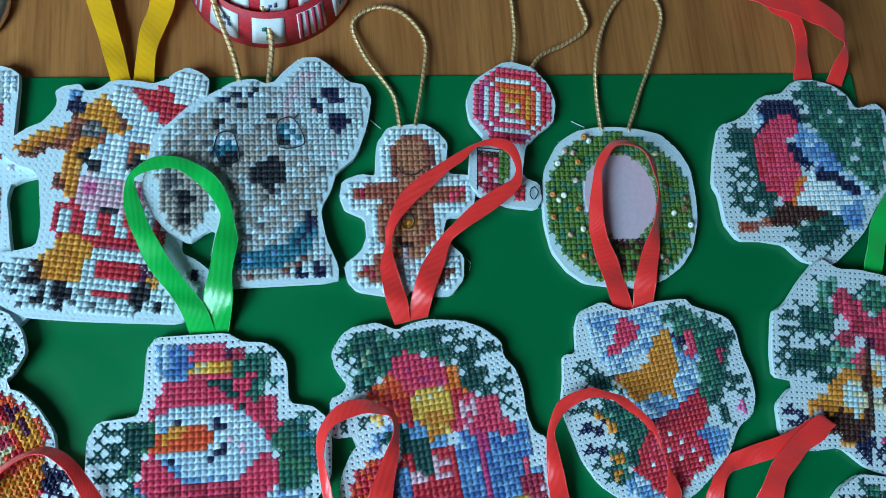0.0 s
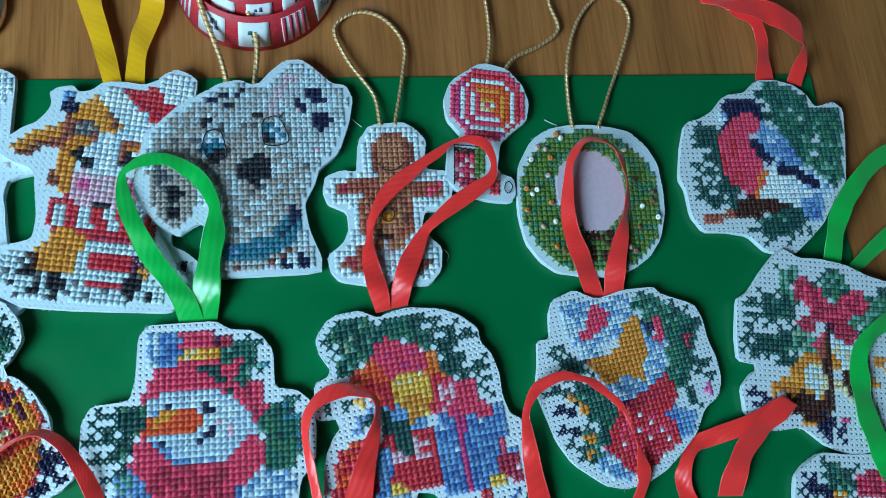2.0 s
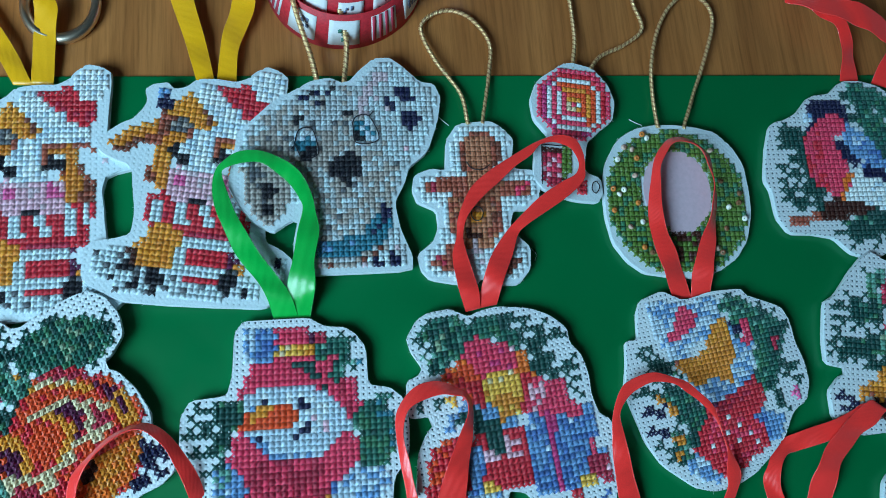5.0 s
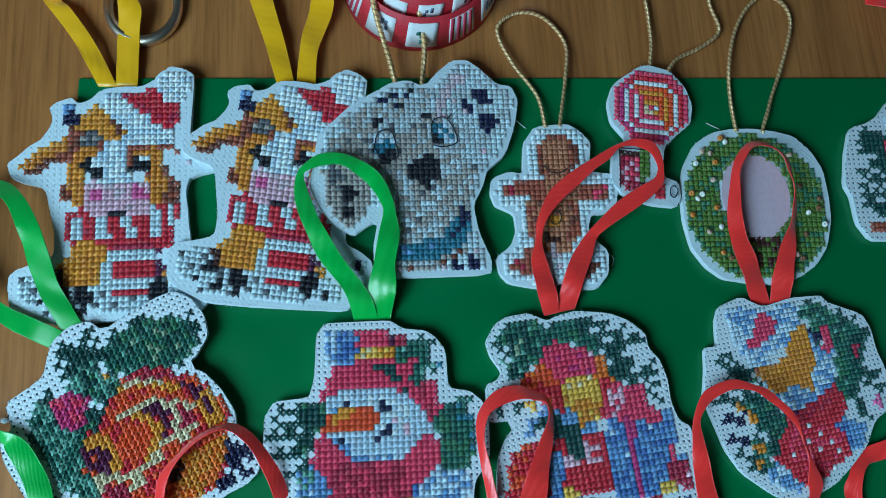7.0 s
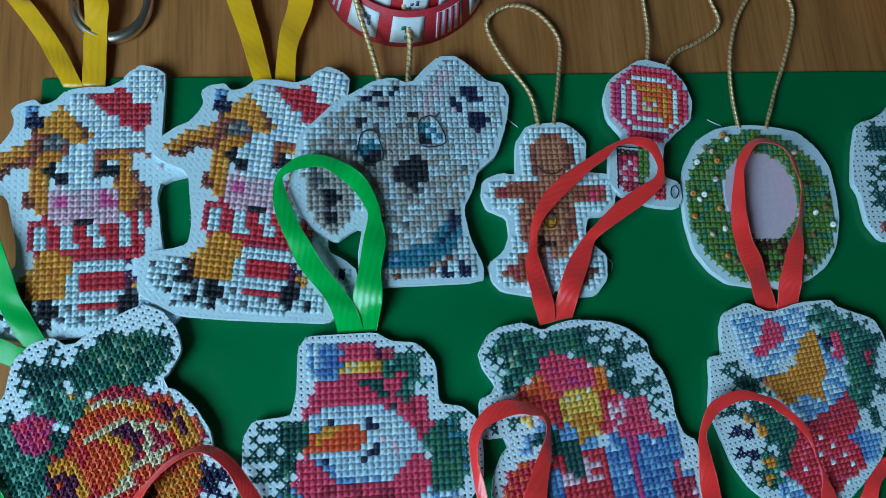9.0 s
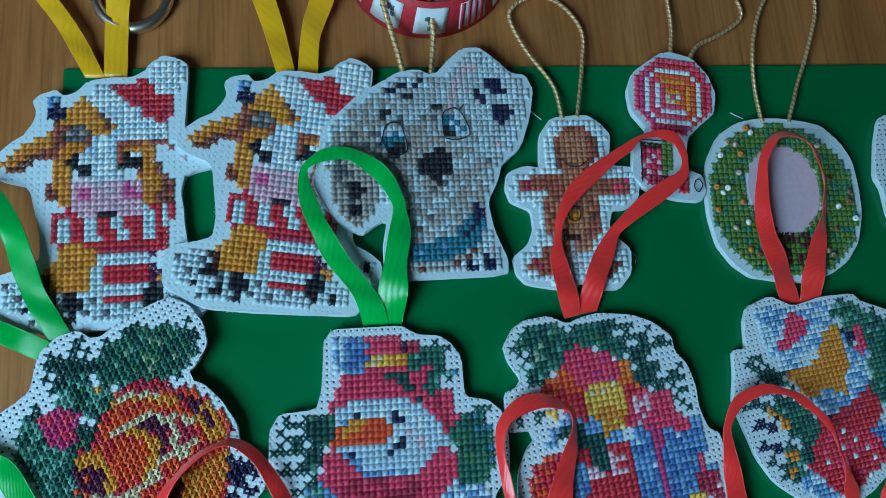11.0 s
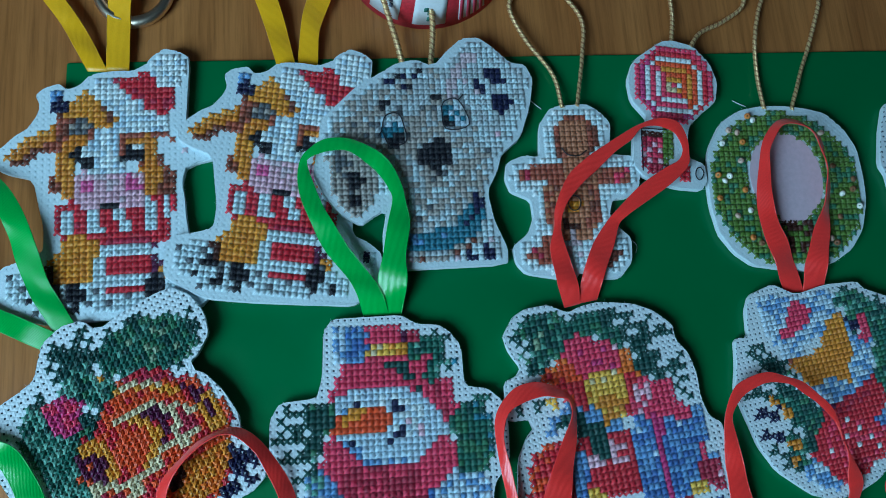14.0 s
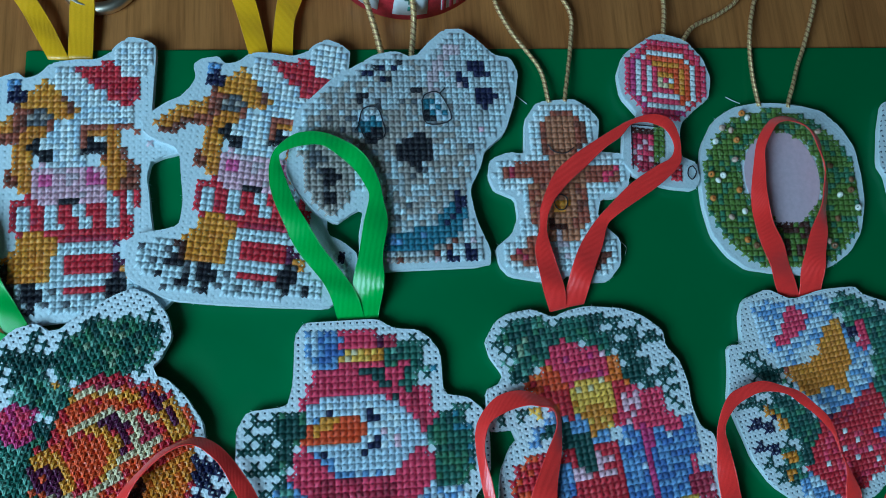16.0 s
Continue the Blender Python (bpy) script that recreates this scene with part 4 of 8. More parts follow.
chart.poly("ear_spot", "black", [(-14.5, 7.2), (-12.9, 7.3), (-13, 9.8), (-14.6, 9.8)])
chart.poly("ear_spot", "darkgrey", [(-17.2, 0.6), (-14.6, 0.6), (-14.7, 2.2), (-17, 2.3)])
chart.poly("scarf", "teal", [(-5.3, 14.6), (-0.9, 14.5), (3.1, 12.9), (6.4, 8.9), (8.3, 10), (8.2, 12.6), (3.9, 16.5), (-2, 17.8), (-5.8, 17.9)])
chart.poly("scarf", "ice", [(-5.3, 14.6), (-0.9, 14.5), (3.1, 12.9), (6.3, 10), (4, 14.9), (-1.9, 16.2)], 0.2)
chart.line("scarf_fold", "navy", [(4, 14), (6.1, 12.5), (7.9, 10)], 1.2)
chart.line("scarf_fold", "navy", [(6.7, 8.8), (7.6, 11.1)], 1.2)
chart.poly("jacket", "mauve", [(-5.8, 17.9), (-0.1, 17.9), (6, 15.2), (8.9, 16.1), (10, 20), (3.6, 20), (-5.8, 19.6)])
chart.poly("jacket", "taupe", [(-5.8, 17.9), (-0.1, 17.9), (6, 15.2), (8.9, 16.1), (10, 20), (3.6, 20), (-5.8, 19.6)], 0.5)
chart.poly("spot", "navy", [(3.7, 17.8), (5.8, 17.9), (5.7, 19.8), (3.5, 19.8)])
chart.poly("spot", "navy", [(6.8, 16.4), (8.8, 17.5), (8.9, 20), (7.1, 18.6)])
chart.poly("spot", "black", [(-4.9, 11), (-4.1, 11.1), (-4.1, 12.5), (-5, 12.4)])
chart.poly("fur_shade", "grey", [(-19.4, -7.2), (-6.6, -15.4), (5.6, -21.1), (18.1, -14.6), (13.1, 1.5), (9.4, 20.0), (-6.1, 19.7), (-5.1, 2.2)], 0.45)
chart.poly("fur_shade", "taupe", [(-19.4, -7.2), (-6.6, -15.4), (3.5, -15.0), (4.5, -7.0), (10.5, -0.1), (8.4, 12.0), (-5.7, 15.1), (-5.1, 2.2)], 0.22)
chart.poly("brow", "taupe", [(-17.1, -3.9), (-14.5, -5.7), (-9.5, -7.1), (-8.5, -4.8), (-8.7, -0.4), (-14.0, -0.8), (-17.1, -2.3)], 0.75)
chart.poly("brow", "darkgrey", [(-14.0, -4.7), (-8.5, -5.3), (-8.7, -0.4), (-12.7, -1.1)], 0.12)
chart.poly("bridge", "taupe", [(-3.6, -5.4), (-2.0, -5.9), (-1.0, -2.3), (-3.1, 0.1), (-5.0, 0.1), (-5.1, -2.5)], 0.85)
chart.poly("ear_lining", "mauve", [(3.5, -16.4), (7.2, -17.5), (6.1, -9.1), (3.5, -9.0)], 0.5)
chart.poly("fur_shade", "grey", [(-9.0, -14.8), (3.5, -15.0), (3.0, -10.1), (-1.5, -6.9), (-7.2, -7.7), (-8.5, -8.2)], 0.35)
chart.poly("fur_shade", "taupe", [(-7.2, -7.2), (1.1, -9.0), (7.5, -7.0), (10.5, -0.1), (8.9, 8.0), (5.0, 11.6), (-4.2, 13.1), (-8.1, 6.6)], 0.2)
chart.poly("fur_shade", "darkgrey", [(-7.2, -7.2), (1.1, -9.0), (7.5, -7.0), (10.5, -0.1), (8.9, 8.0), (5.0, 11.6), (-4.2, 13.1), (-8.1, 6.6)], 0.06)
chart.poly("spot", "navy", [(-7.5, -13.3), (-5.6, -13.4), (-5.6, -12.3), (-7.5, -11.8)])
chart.poly("spot", "navy", [(-5.1, -14.2), (-4.0, -14.2), (-4.0, -12.9), (-5.4, -13.2)])
chart.poly("spot", "navy", [(-3.0, -13.9), (-1.5, -13.9), (-1.5, -12.9), (-3.0, -12.9)])
chart.poly("spot", "navy", [(-4.6, -11.8), (-3.5, -11.8), (-3.5, -10.8), (-4.6, -10.8)])
chart.poly("spot", "black", [(0.4, -10.4), (2.5, -10.4), (2.5, -9.4), (0.4, -9.3)])
chart.poly("spot", "black", [(-7.7, -8.9), (-6.6, -8.9), (-6.6, -7.7), (-8.0, -7.7)])
chart.poly("spot", "black", [(-9.0, -7.7), (-7.7, -7.7), (-8.0, -6.6), (-9.0, -6.6)])
chart.poly("fur", "silver", [(7.0, -15.1), (14.6, -14.7), (15.2, -7.1), (11.1, -5.6), (7.5, -8.6)], 0.5)
chart.poly("fur_shade", "grey", [(7.0, -15.1), (14.6, -14.7), (15.2, -7.1), (11.1, -5.6), (7.5, -8.6)], 0.3)
chart.poly("spot", "navy", [(10.1, -14.6), (11.6, -14.6), (11.6, -13.1), (12.7, -12.6), (12.2, -11.6), (11.1, -12.1), (10.5, -13.1)])
chart.poly("spot", "navy", [(8.0, -12.5), (9.0, -12.6), (10.1, -11.2), (9.6, -9.5), (8.7, -9.6), (8.5, -11.0), (8.0, -11.5)])
chart.poly("spot", "navy", [(13.2, -13.1), (14.6, -13.0), (14.2, -11.6), (13.0, -11.6)])
chart.poly("spot", "navy", [(11.6, -10.5), (13.7, -10.2), (14.6, -8.5), (13.5, -7.1), (12.5, -6.1), (11.1, -7.1), (11.1, -9.1)])
chart.poly("ear_lining", "palepink", [(10.6, -5.0), (12.6, -5.1), (12.1, -2.1), (10.6, -2.6)], 0.4)
chart.poly("iris", "teal", [(-8.5, -4.8), (-5.4, -4.8), (-5.5, -2.8), (-6.2, -1.9), (-8.5, -2.2)])
chart.poly("iris", "ice", [(-8.5, -4.8), (-5.4, -4.8), (-5.6, -3.5), (-8.5, -3.8)], 0.35)
chart.poly("pupil", "black", [(-8.0, -1.7), (-6.5, -2.8), (-4.9, -2.8), (-5.1, -0.9), (-6.2, 0.1), (-8.0, -0.4)])
chart.poly("iris", "teal", [(1.9, -7.5), (4.5, -7.5), (5.9, -4.6), (4.5, -3.6), (2.4, -3.6), (1.9, -5.4)])
chart.poly("iris", "ice", [(2.5, -7.0), (5.0, -7.0), (5.9, -4.6), (4.5, -3.6), (4.0, -5.1)], 0.25)
chart.poly("pupil", "black", [(1.9, -5.9), (3.5, -6.0), (3.5, -4.9), (4.5, -5.0), (4.0, -3.6), (2.4, -3.6)])
chart.poly("nose", "black", [(-3.1, 1.1), (-1.7, -0.4), (0.0, -1.5), (1.4, -2.0), (2.4, -1.0), (2.9, 0.0), (2.9, 2.1), (1.5, 3.5), (0.5, 4.7), (-0.2, 4.5), (-1.0, 3.5), (-2.6, 3.0), (-3.1, 2.1)])
chart.poly("glint", "grey", [(-1.0, 0.6), (0.9, 0.6), (0.9, 1.1), (-1.0, 1.1)])
chart.poly("ear", "taupe", [(-18.6, 3.9), (-16.6, 1.8), (-13.0, 1.7), (-10.6, 3.2), (-10.6, 6.6), (-12.0, 10.2), (-13.8, 12.6), (-15.6, 11.3), (-17.6, 7.7)])
chart.poly("ear", "darkgrey", [(-18.6, 3.9), (-16.6, 1.8), (-13.0, 1.7), (-12.2, 4.8), (-14.0, 8.7), (-17.4, 6.7)], 0.3)
chart.poly("ear_spot", "black", [(-15.6, 4.6), (-14.2, 3.6), (-13.5, 4.3), (-12.2, 5.1), (-12.7, 6.7), (-14.6, 7.2)])
chart.poly("ear_spot", "black", [(-14.6, 8.2), (-13.2, 8.2), (-13.5, 10.3), (-14.8, 10.3)])
chart.poly("ear_spot", "darkgrey", [(-17.1, 1.8), (-16.1, 1.8), (-16.1, 4.1), (-17.1, 3.6)])
chart.poly("scarf", "teal", [(-5.7, 15.4), (-0.6, 14.6), (2.9, 14.0), (5.0, 11.6), (6.3, 10.4), (7.9, 10.9), (7.5, 13.5), (5.4, 15.9), (2.9, 17.1), (-0.8, 18.2), (-5.7, 18.0)])
chart.poly("scarf", "skyblue", [(-5.7, 15.4), (-0.6, 14.6), (2.9, 14.0), (4.9, 13.5), (1.0, 16.6), (-5.7, 17.2)], 0.2)
chart.poly("scarf_fold", "navy", [(6.0, 9.1), (7.0, 9.0), (7.9, 10.4), (7.5, 11.4), (6.0, 12.1), (5.5, 13.5), (4.4, 14.5), (3.9, 14.0), (5.3, 12.1), (6.3, 11.1)])
chart.poly("jacket", "silver", [(6.3, 16.1), (7.4, 15.6), (9.9, 20.0), (4.4, 20.0), (2.9, 18.5)])
chart.poly("jacket", "taupe", [(-0.8, 19.0), (2.9, 17.6), (6.8, 15.6), (7.0, 16.4), (3.9, 18.0), (-0.1, 20.0), (-5.0, 19.5), (-5.2, 19.0)])
chart.poly("jacket", "brown", [(-0.8, 19.0), (2.9, 17.6), (6.8, 15.6), (7.0, 16.4), (3.9, 18.0), (-0.1, 20.0), (-5.0, 19.5)], 0.35)
chart.poly("spot", "navy", [(3.9, 18.5), (5.4, 18.0), (5.8, 20.0), (3.9, 20.0)])
chart.poly("spot", "navy", [(6.8, 16.9), (8.0, 17.6), (8.9, 18.5), (8.5, 20.0), (7.3, 19.5)])
chart.poly("spot", "black", [(-5.2, 11.7), (-4.5, 12.0), (-4.7, 13.6), (-5.2, 13.6)])
koala_ornament = ornament("koala_ornament", "cross-stitched grey koala with a turquoise scarf on white felt", pose(-0.0499, 0.0827, BOARD_TOP + 0.0018, 0, 2.6, 0.28), chart, plastic=True)

chart = Chart([(-13.6, -7.8), (-10.7, -12.7), (-7.2, -14.9), (-3, -15.8), (1.3, -15.9), (5.5, -15.5), (9.7, -14.5), (12.8, -11.5), (14.8, -7.6), (15.2, -2.1), (15, 2.5), (13.4, 7.9), (10.7, 11.5), (7.1, 13.8), (3.2, 15.2), (-1.2, 15.1), (-4.8, 14.6), (-7.9, 14.2), (-11.3, 11.6), (-13.7, 8), (-14.5, 3.2), (-14.6, -2.9)], 7)
chart.oval("foliage", "moss", 0.1, 0, 14.5, 14.7)
chart.oval("foliage", "green", 0.1, 0, 14.5, 14.7, share=0.3)
chart.oval("foliage", "moss", 0.1, 0, 14.5, 14.7, share=0.45)
chart.oval("foliage", "green", 0.1, 0, 14.5, 14.7, share=0.12)
chart.oval("centre", None, 0.2, -2.1, 7.2, 8.1)
chart.poly("shaded_foliage", "darkbrown", [(-2.1, 5.9), (4.4, 6), (3.2, 12.8), (-0.6, 12.7)], 0.6)
wreath_ornament = ornament("wreath_ornament", "cross-stitched green wreath with sewn beads and a bare pale centre", pose(0.0740, 0.0648, BOARD_TOP + 0, 0, 0, -1.88), chart, plastic=True)

chart = Chart([(-15.4, -9.7), (-12.3, -10.5), (-8.7, -12.5), (-5.8, -15.8), (-1.1, -16.4), (2, -19.2), (6.3, -19.4), (10.3, -18.3), (13.1, -16.2), (14.5, -13.1), (19.1, -14.4), (21.1, -12.6), (19.9, -4.9), (18, 4.2), (14.3, 8), (11.3, 12.3), (7.6, 15.6), (3.4, 18.7), (-0, 18.6), (-2.8, 17.6), (-5.7, 14.5), (-9.5, 13.7), (-15.2, 13.4), (-17.3, 9.8), (-17.5, 4.6), (-18.7, 2.2), (-17.4, -3.6)], 8)
chart.poly("fir_branch", "pine", [(3.0, -18.5), (10.0, -18.6), (14.6, -13.7), (21.1, -12.2), (18.8, 0.9), (15.9, 5.4), (11.3, 1.0), (7.2, -3.9), (4.1, -9.4)])
chart.poly("fir_branch", "fir", [(9.2, -14.5), (21.1, -12.2), (18.8, 0.9), (15.9, 5.4), (11.3, 1.0)], 0.3)
chart.poly("fir_branch", "mint", [(8.1, -9.1), (18.3, -7.7), (15.5, 4.5), (11.3, 1.0)], 0.2)
chart.poly("fir_branch", "pine", [(3.9, -17.1), (6.9, -18.0), (7.4, -15.1), (9.9, -16.2), (11.5, -14.6), (11.5, -11.7), (13.6, -12.8), (16.6, -12.2), (19.6, -12.3), (19.6, -9.8), (17.8, -4.7), (16.3, -0.1), (8.8, 0.0), (8.7, -2.6), (7.2, -4.6), (6.6, -7.5), (6.1, -9.6), (5.0, -12.5), (3.9, -14.0)])
chart.poly("fir_branch", "fir", [(6.1, -9.6), (11.2, -11.2), (19.6, -12.2), (16.3, -0.1), (8.8, 0.0)], 0.3)
chart.poly("fir_branch", "green", [(6.1, -9.6), (11.2, -11.2), (19.6, -12.2), (16.3, -0.1), (8.8, 0.0)], 0.3)
chart.poly("fir_branch", "mint", [(8.6, -9.6), (19.1, -10.7), (16.3, -0.1), (8.8, 0.0)], 0.15)
chart.poly("bare", None, [(8.5, -10.1), (11.2, -11.1), (11.2, -10.2), (8.6, -9.6)])
chart.poly("bare", None, [(12.1, -6.2), (14.2, -7.1), (14.6, -5.7), (12.1, -5.2)])
chart.poly("bare", None, [(9.7, -3.6), (12.7, -3.0), (12.7, -2.1), (10.1, -2.6)])
chart.poly("bare", None, [(7.4, -13.0), (9.1, -14.1), (9.1, -12.7), (7.9, -12.2)])
chart.poly("fir_twig", "fir", [(-10.0, -8.3), (-8.0, -8.3), (-9.5, -5.2), (-9.8, -1.8), (-9.4, 0.3), (-10.8, 0.3), (-10.9, -3.1), (-9.9, -5.7)])
chart.poly("fir_twig", "fir", [(-9.5, -3.8), (-8.4, -2.3), (-7.9, 2.3), (-5.8, 5.7), (-7.8, 6.3), (-9.4, 2.9), (-10.0, -0.7)])
chart.twig("fir_twig", "fir", (-10.0, -8.3), (-14.1, -9.1), 1)
chart.twig("fir_twig", "fir", (-10.1, -6.4), (-14.5, -6.7), 1)
chart.twig("fir_twig", "fir", (-10.0, -4.3), (-15.0, -4.1), 1)
chart.twig("fir_twig", "fir", (-9.0, -1.8), (-15.5, -0.6), 1)
chart.twig("fir_twig", "fir", (-8.9, 1.2), (-15.9, 2.3), 1)
chart.twig("fir_twig", "fir", (-7.9, 3.2), (-15.8, 4.9), 1)
chart.twig("fir_twig", "fir", (-6.9, 4.9), (-15.4, 6.9), 1)
chart.twig("fir_twig", "fir", (-7.8, 6.3), (-12.8, 8.8), 1)
chart.poly("snowy_back", "ice", [(-8.1, -11.8), (-6.6, -12.3), (-5.5, -10.9), (-7.0, -9.9), (-8.4, -10.2)], 0.9)
chart.poly("snowy_back", "skyblue", [(-8.1, -11.8), (-6.6, -12.3), (-5.5, -10.9), (-7.0, -9.9), (-8.4, -10.2)], 0.4)
chart.poly("back", "skyblue", [(1.1, -8.5), (3.0, -9.5), (4.1, -8.5), (6.1, -6.1), (7.7, -4.1), (8.7, -2.0), (9.1, 0.0), (5.7, 0.6), (3.1, -2.5), (1.1, -4.4), (0.1, -6.9)])
chart.poly("back", "skyblue", [(6.3, -0.5), (11.3, 1.0), (15.9, 5.0), (13.5, 7.5), (9.0, 5.1)])
chart.poly("back", "ice", [(6.3, -0.5), (11.3, 1.0), (15.9, 5.0), (13.5, 7.5), (9.0, 5.1)], 0.6)
chart.poly("back", "ice", [(1.1, -8.5), (3.0, -9.5), (4.1, -8.5), (6.1, -6.1), (3.6, -4.0), (1.1, -5.9)], 0.5)
chart.poly("back", "blue", [(3.7, -5.9), (7.7, -4.1), (8.7, -2.0), (9.1, 0.0), (5.7, 0.6), (3.1, -2.5)], 0.35)
chart.poly("head", "navy", [(-6.6, -13.5), (-5.2, -15.3), (-1.1, -15.5), (1.5, -14.5), (2.0, -12.4), (1.4, -9.5), (0.5, -9.9), (0.5, -11.9), (-1.6, -12.4), (-3.6, -12.0), (-5.6, -9.4), (-6.5, -8.3), (-8.0, -8.3), (-5.6, -10.3), (-5.0, -12.9), (-6.7, -12.3)])
chart.poly("breast", "rose", [(-3.0, -11.9), (-0.0, -12.4), (1.0, -10.4), (0.0, -8.4), (-2.0, -6.4), (-1.9, -3.9), (-0.9, -0.9), (1.2, 1.2), (1.1, 3.1), (-2.3, 6.2), (-5.2, 5.7), (-7.9, 3.2), (-9.3, -0.2), (-9.5, -4.7), (-8.0, -7.8), (-5.1, -9.9)])
chart.poly("breast", "red", [(-5.1, -9.9), (-3.0, -11.9), (-5.4, -2.3), (-5.2, 5.7), (-7.9, 3.2), (-9.3, -0.2), (-9.5, -4.7), (-8.0, -7.8)], 0.35)
chart.poly("breast", "orange", [(-1.3, 1.1), (1.2, 1.5), (0.2, 4.1), (-2.8, 5.7)], 0.8)
chart.poly("wing", "navy", [(-1.5, -6.9), (0.1, -6.0), (1.2, -2.4), (3.2, -1.4), (1.7, 0.1), (-0.4, -1.4), (-1.4, -3.8)])
chart.poly("belly", "white", [(-0.8, 4.1), (3.2, -0.9), (4.3, 1.6), (8.8, 4.0), (11.3, 6.0), (7.9, 9.0), (2.3, 7.7), (-2.2, 6.2)])
chart.poly("belly", "ice", [(3.2, 2.5), (8.8, 4.0), (11.3, 6.0), (7.9, 9.0), (3.2, 7.5)], 0.4)
chart.poly("tail", "navy", [(3.3, 0.1), (7.7, 0.0), (9.3, 1.5), (12.3, 3.9), (11.8, 5.5), (8.8, 4.0), (6.8, 2.5), (3.3, 1.5)])
chart.poly("tail_tip", "skyblue", [(6.3, 7.6), (11.8, 6.0), (12.4, 8.9), (9.9, 12.6), (7.4, 11.6)])
chart.poly("tail_tip", "blue", [(7.9, 8.6), (12.0, 7.5), (9.9, 12.6), (7.8, 11.6)], 0.5)
chart.poly("fir_lower", "fir", [(-0.7, 10.3), (5.3, 8.6), (7.4, 11.1), (5.9, 13.6), (1.9, 14.7), (-2.2, 15.3), (-2.7, 12.7), (-4.6, 11.4)])
chart.poly("branch", "darkbrown", [(-6.8, 6.8), (-1.3, 7.1), (2.2, 7.5), (4.3, 8.7), (-0.7, 10.3), (-5.3, 10.7), (-10.8, 11.3), (-10.3, 9.9), (-7.3, 8.8)])
chart.poly("branch", "rust", [(-15.2, 10.4), (-8.3, 9.2), (-7.7, 10.8), (-11.2, 11.9), (-14.3, 11.9)], 0.9)
chart.twig("fir_twig", "fir", (-1.6, 11.7), (-6.1, 15.4), 1)
chart.twig("fir_twig", "fir", (1.4, 13.2), (-2.6, 16.3), 1)
chart.twig("fir_twig", "fir", (4.9, 12.6), (2.5, 16.1), 1)
chart.twig("fir_twig", "fir", (5.9, 11.6), (8.5, 14.6), 1)
bullfinch_ornament = ornament("bullfinch_ornament", "cross-stitched red-breasted bullfinch on a snowy fir branch", pose(0.1481, 0.0765, BOARD_TOP + 0, 0, 0, -0.89), chart)

chart = Chart([(-9.5, -14.3), (-8.1, -16.3), (-3, -16.4), (3.1, -16.5), (5.7, -14.9), (9.2, -14.6), (10.9, -13.5), (12.7, -11), (12.8, -4.5), (16.5, -3.9), (18.8, -1.9), (19.6, 2.1), (19.2, 7.9), (16.5, 11.1), (15.6, 19), (14.1, 22.4), (5, 22.6), (-7.5, 21.8), (-14.6, 19.5), (-15, 11.7), (-17.6, 7.3), (-18.3, 4.4), (-18.2, -0.8), (-16.6, -3.4), (-10.8, -3.8), (-9.9, -7.1)], 9)
chart.poly("sky", "skyblue", [(-8.2, -14.7), (-2.7, -15.2), (-2.7, -11.3), (-4.7, -9.2), (-7.2, -8.8), (-8.3, -10.7)])
chart.poly("sky", "ice", [(-8.2, -14.7), (-5.3, -14.8), (-5.7, -9.2), (-7.2, -8.8), (-8.3, -10.7)], 0.4)
chart.poly("sky", "blue", [(-5.8, -14.8), (-2.7, -15.2), (-2.7, -11.3), (-4.7, -9.2), (-6.2, -9.2)], 0.3)
chart.poly("hat_tip", "rose", [(-2.7, -15.2), (2.8, -15.4), (3.4, -12.2), (-2.1, -11.8)])
chart.poly("hat_tip", "plum", [(2.8, -14.3), (5.8, -13.8), (5.9, -11.9), (4.3, -11.7), (2.8, -12.7)], 0.5)
chart.poly("hat_tip", "crimson", [(2.8, -14.3), (5.8, -13.8), (5.9, -11.9), (4.3, -11.7), (2.8, -12.7)], 0.7)
chart.poly("hat_band", "yellow", [(-2.2, -12.3), (3.4, -12.4), (3.9, -10.3), (-2.6, -10.2)])
chart.poly("hat_band", "cream", [(-2.2, -12.3), (0.3, -12.3), (-0.1, -10.3), (-2.6, -10.2)], 0.6)
chart.poly("hat_band", "gold", [(0.8, -12.3), (3.4, -12.4), (3.9, -10.3), (0.8, -10.3)], 0.5)
chart.poly("fir_top", "pine", [(3.9, -11.9), (6.8, -12.9), (9.9, -13.5), (10.3, -10.9), (8.9, -6.4), (6.9, -5.3), (5.8, -8.3), (3.9, -9.8)])
chart.poly("fir_top", "mint", [(3.9, -11.9), (5.4, -12.4), (5.8, -9.8), (3.9, -9.8)], 0.4)
chart.poly("fir_top", "teal", [(9.9, -9.4), (12.4, -9.4), (12.4, -8.4), (9.9, -8.3)], 0.8)
chart.poly("hat", "rose", [(-3.1, -9.2), (-2.1, -10.3), (3.9, -10.3), (5.0, -6.7), (6.5, -4.8), (10.9, -5.9), (11.0, -2.8), (10.5, 0.3), (9.5, 0.8), (8.0, -1.3), (6.4, -2.8), (4.5, -4.7), (2.4, -4.8), (-0.7, -5.3), (-4.1, -4.7), (-6.7, -4.2), (-8.1, -3.1), (-8.7, -3.6), (-8.2, -6.2), (-6.7, -8.2)])
chart.poly("hat", "crimson", [(6.5, -4.8), (10.9, -5.9), (11.0, -2.8), (10.5, 0.3), (9.5, 0.8)], 0.2)
chart.poly("holly", "fir", [(-0.2, -8.9), (3.4, -8.8), (5.0, -5.8), (3.8, -6.2), (1.9, -7.3)])
chart.poly("berry", "rose", [(3.8, -8.8), (5.4, -9.3), (7.9, -9.8), (7.4, -8.3), (6.4, -6.8), (6.5, -5.7), (5.0, -5.8), (4.3, -7.4)])
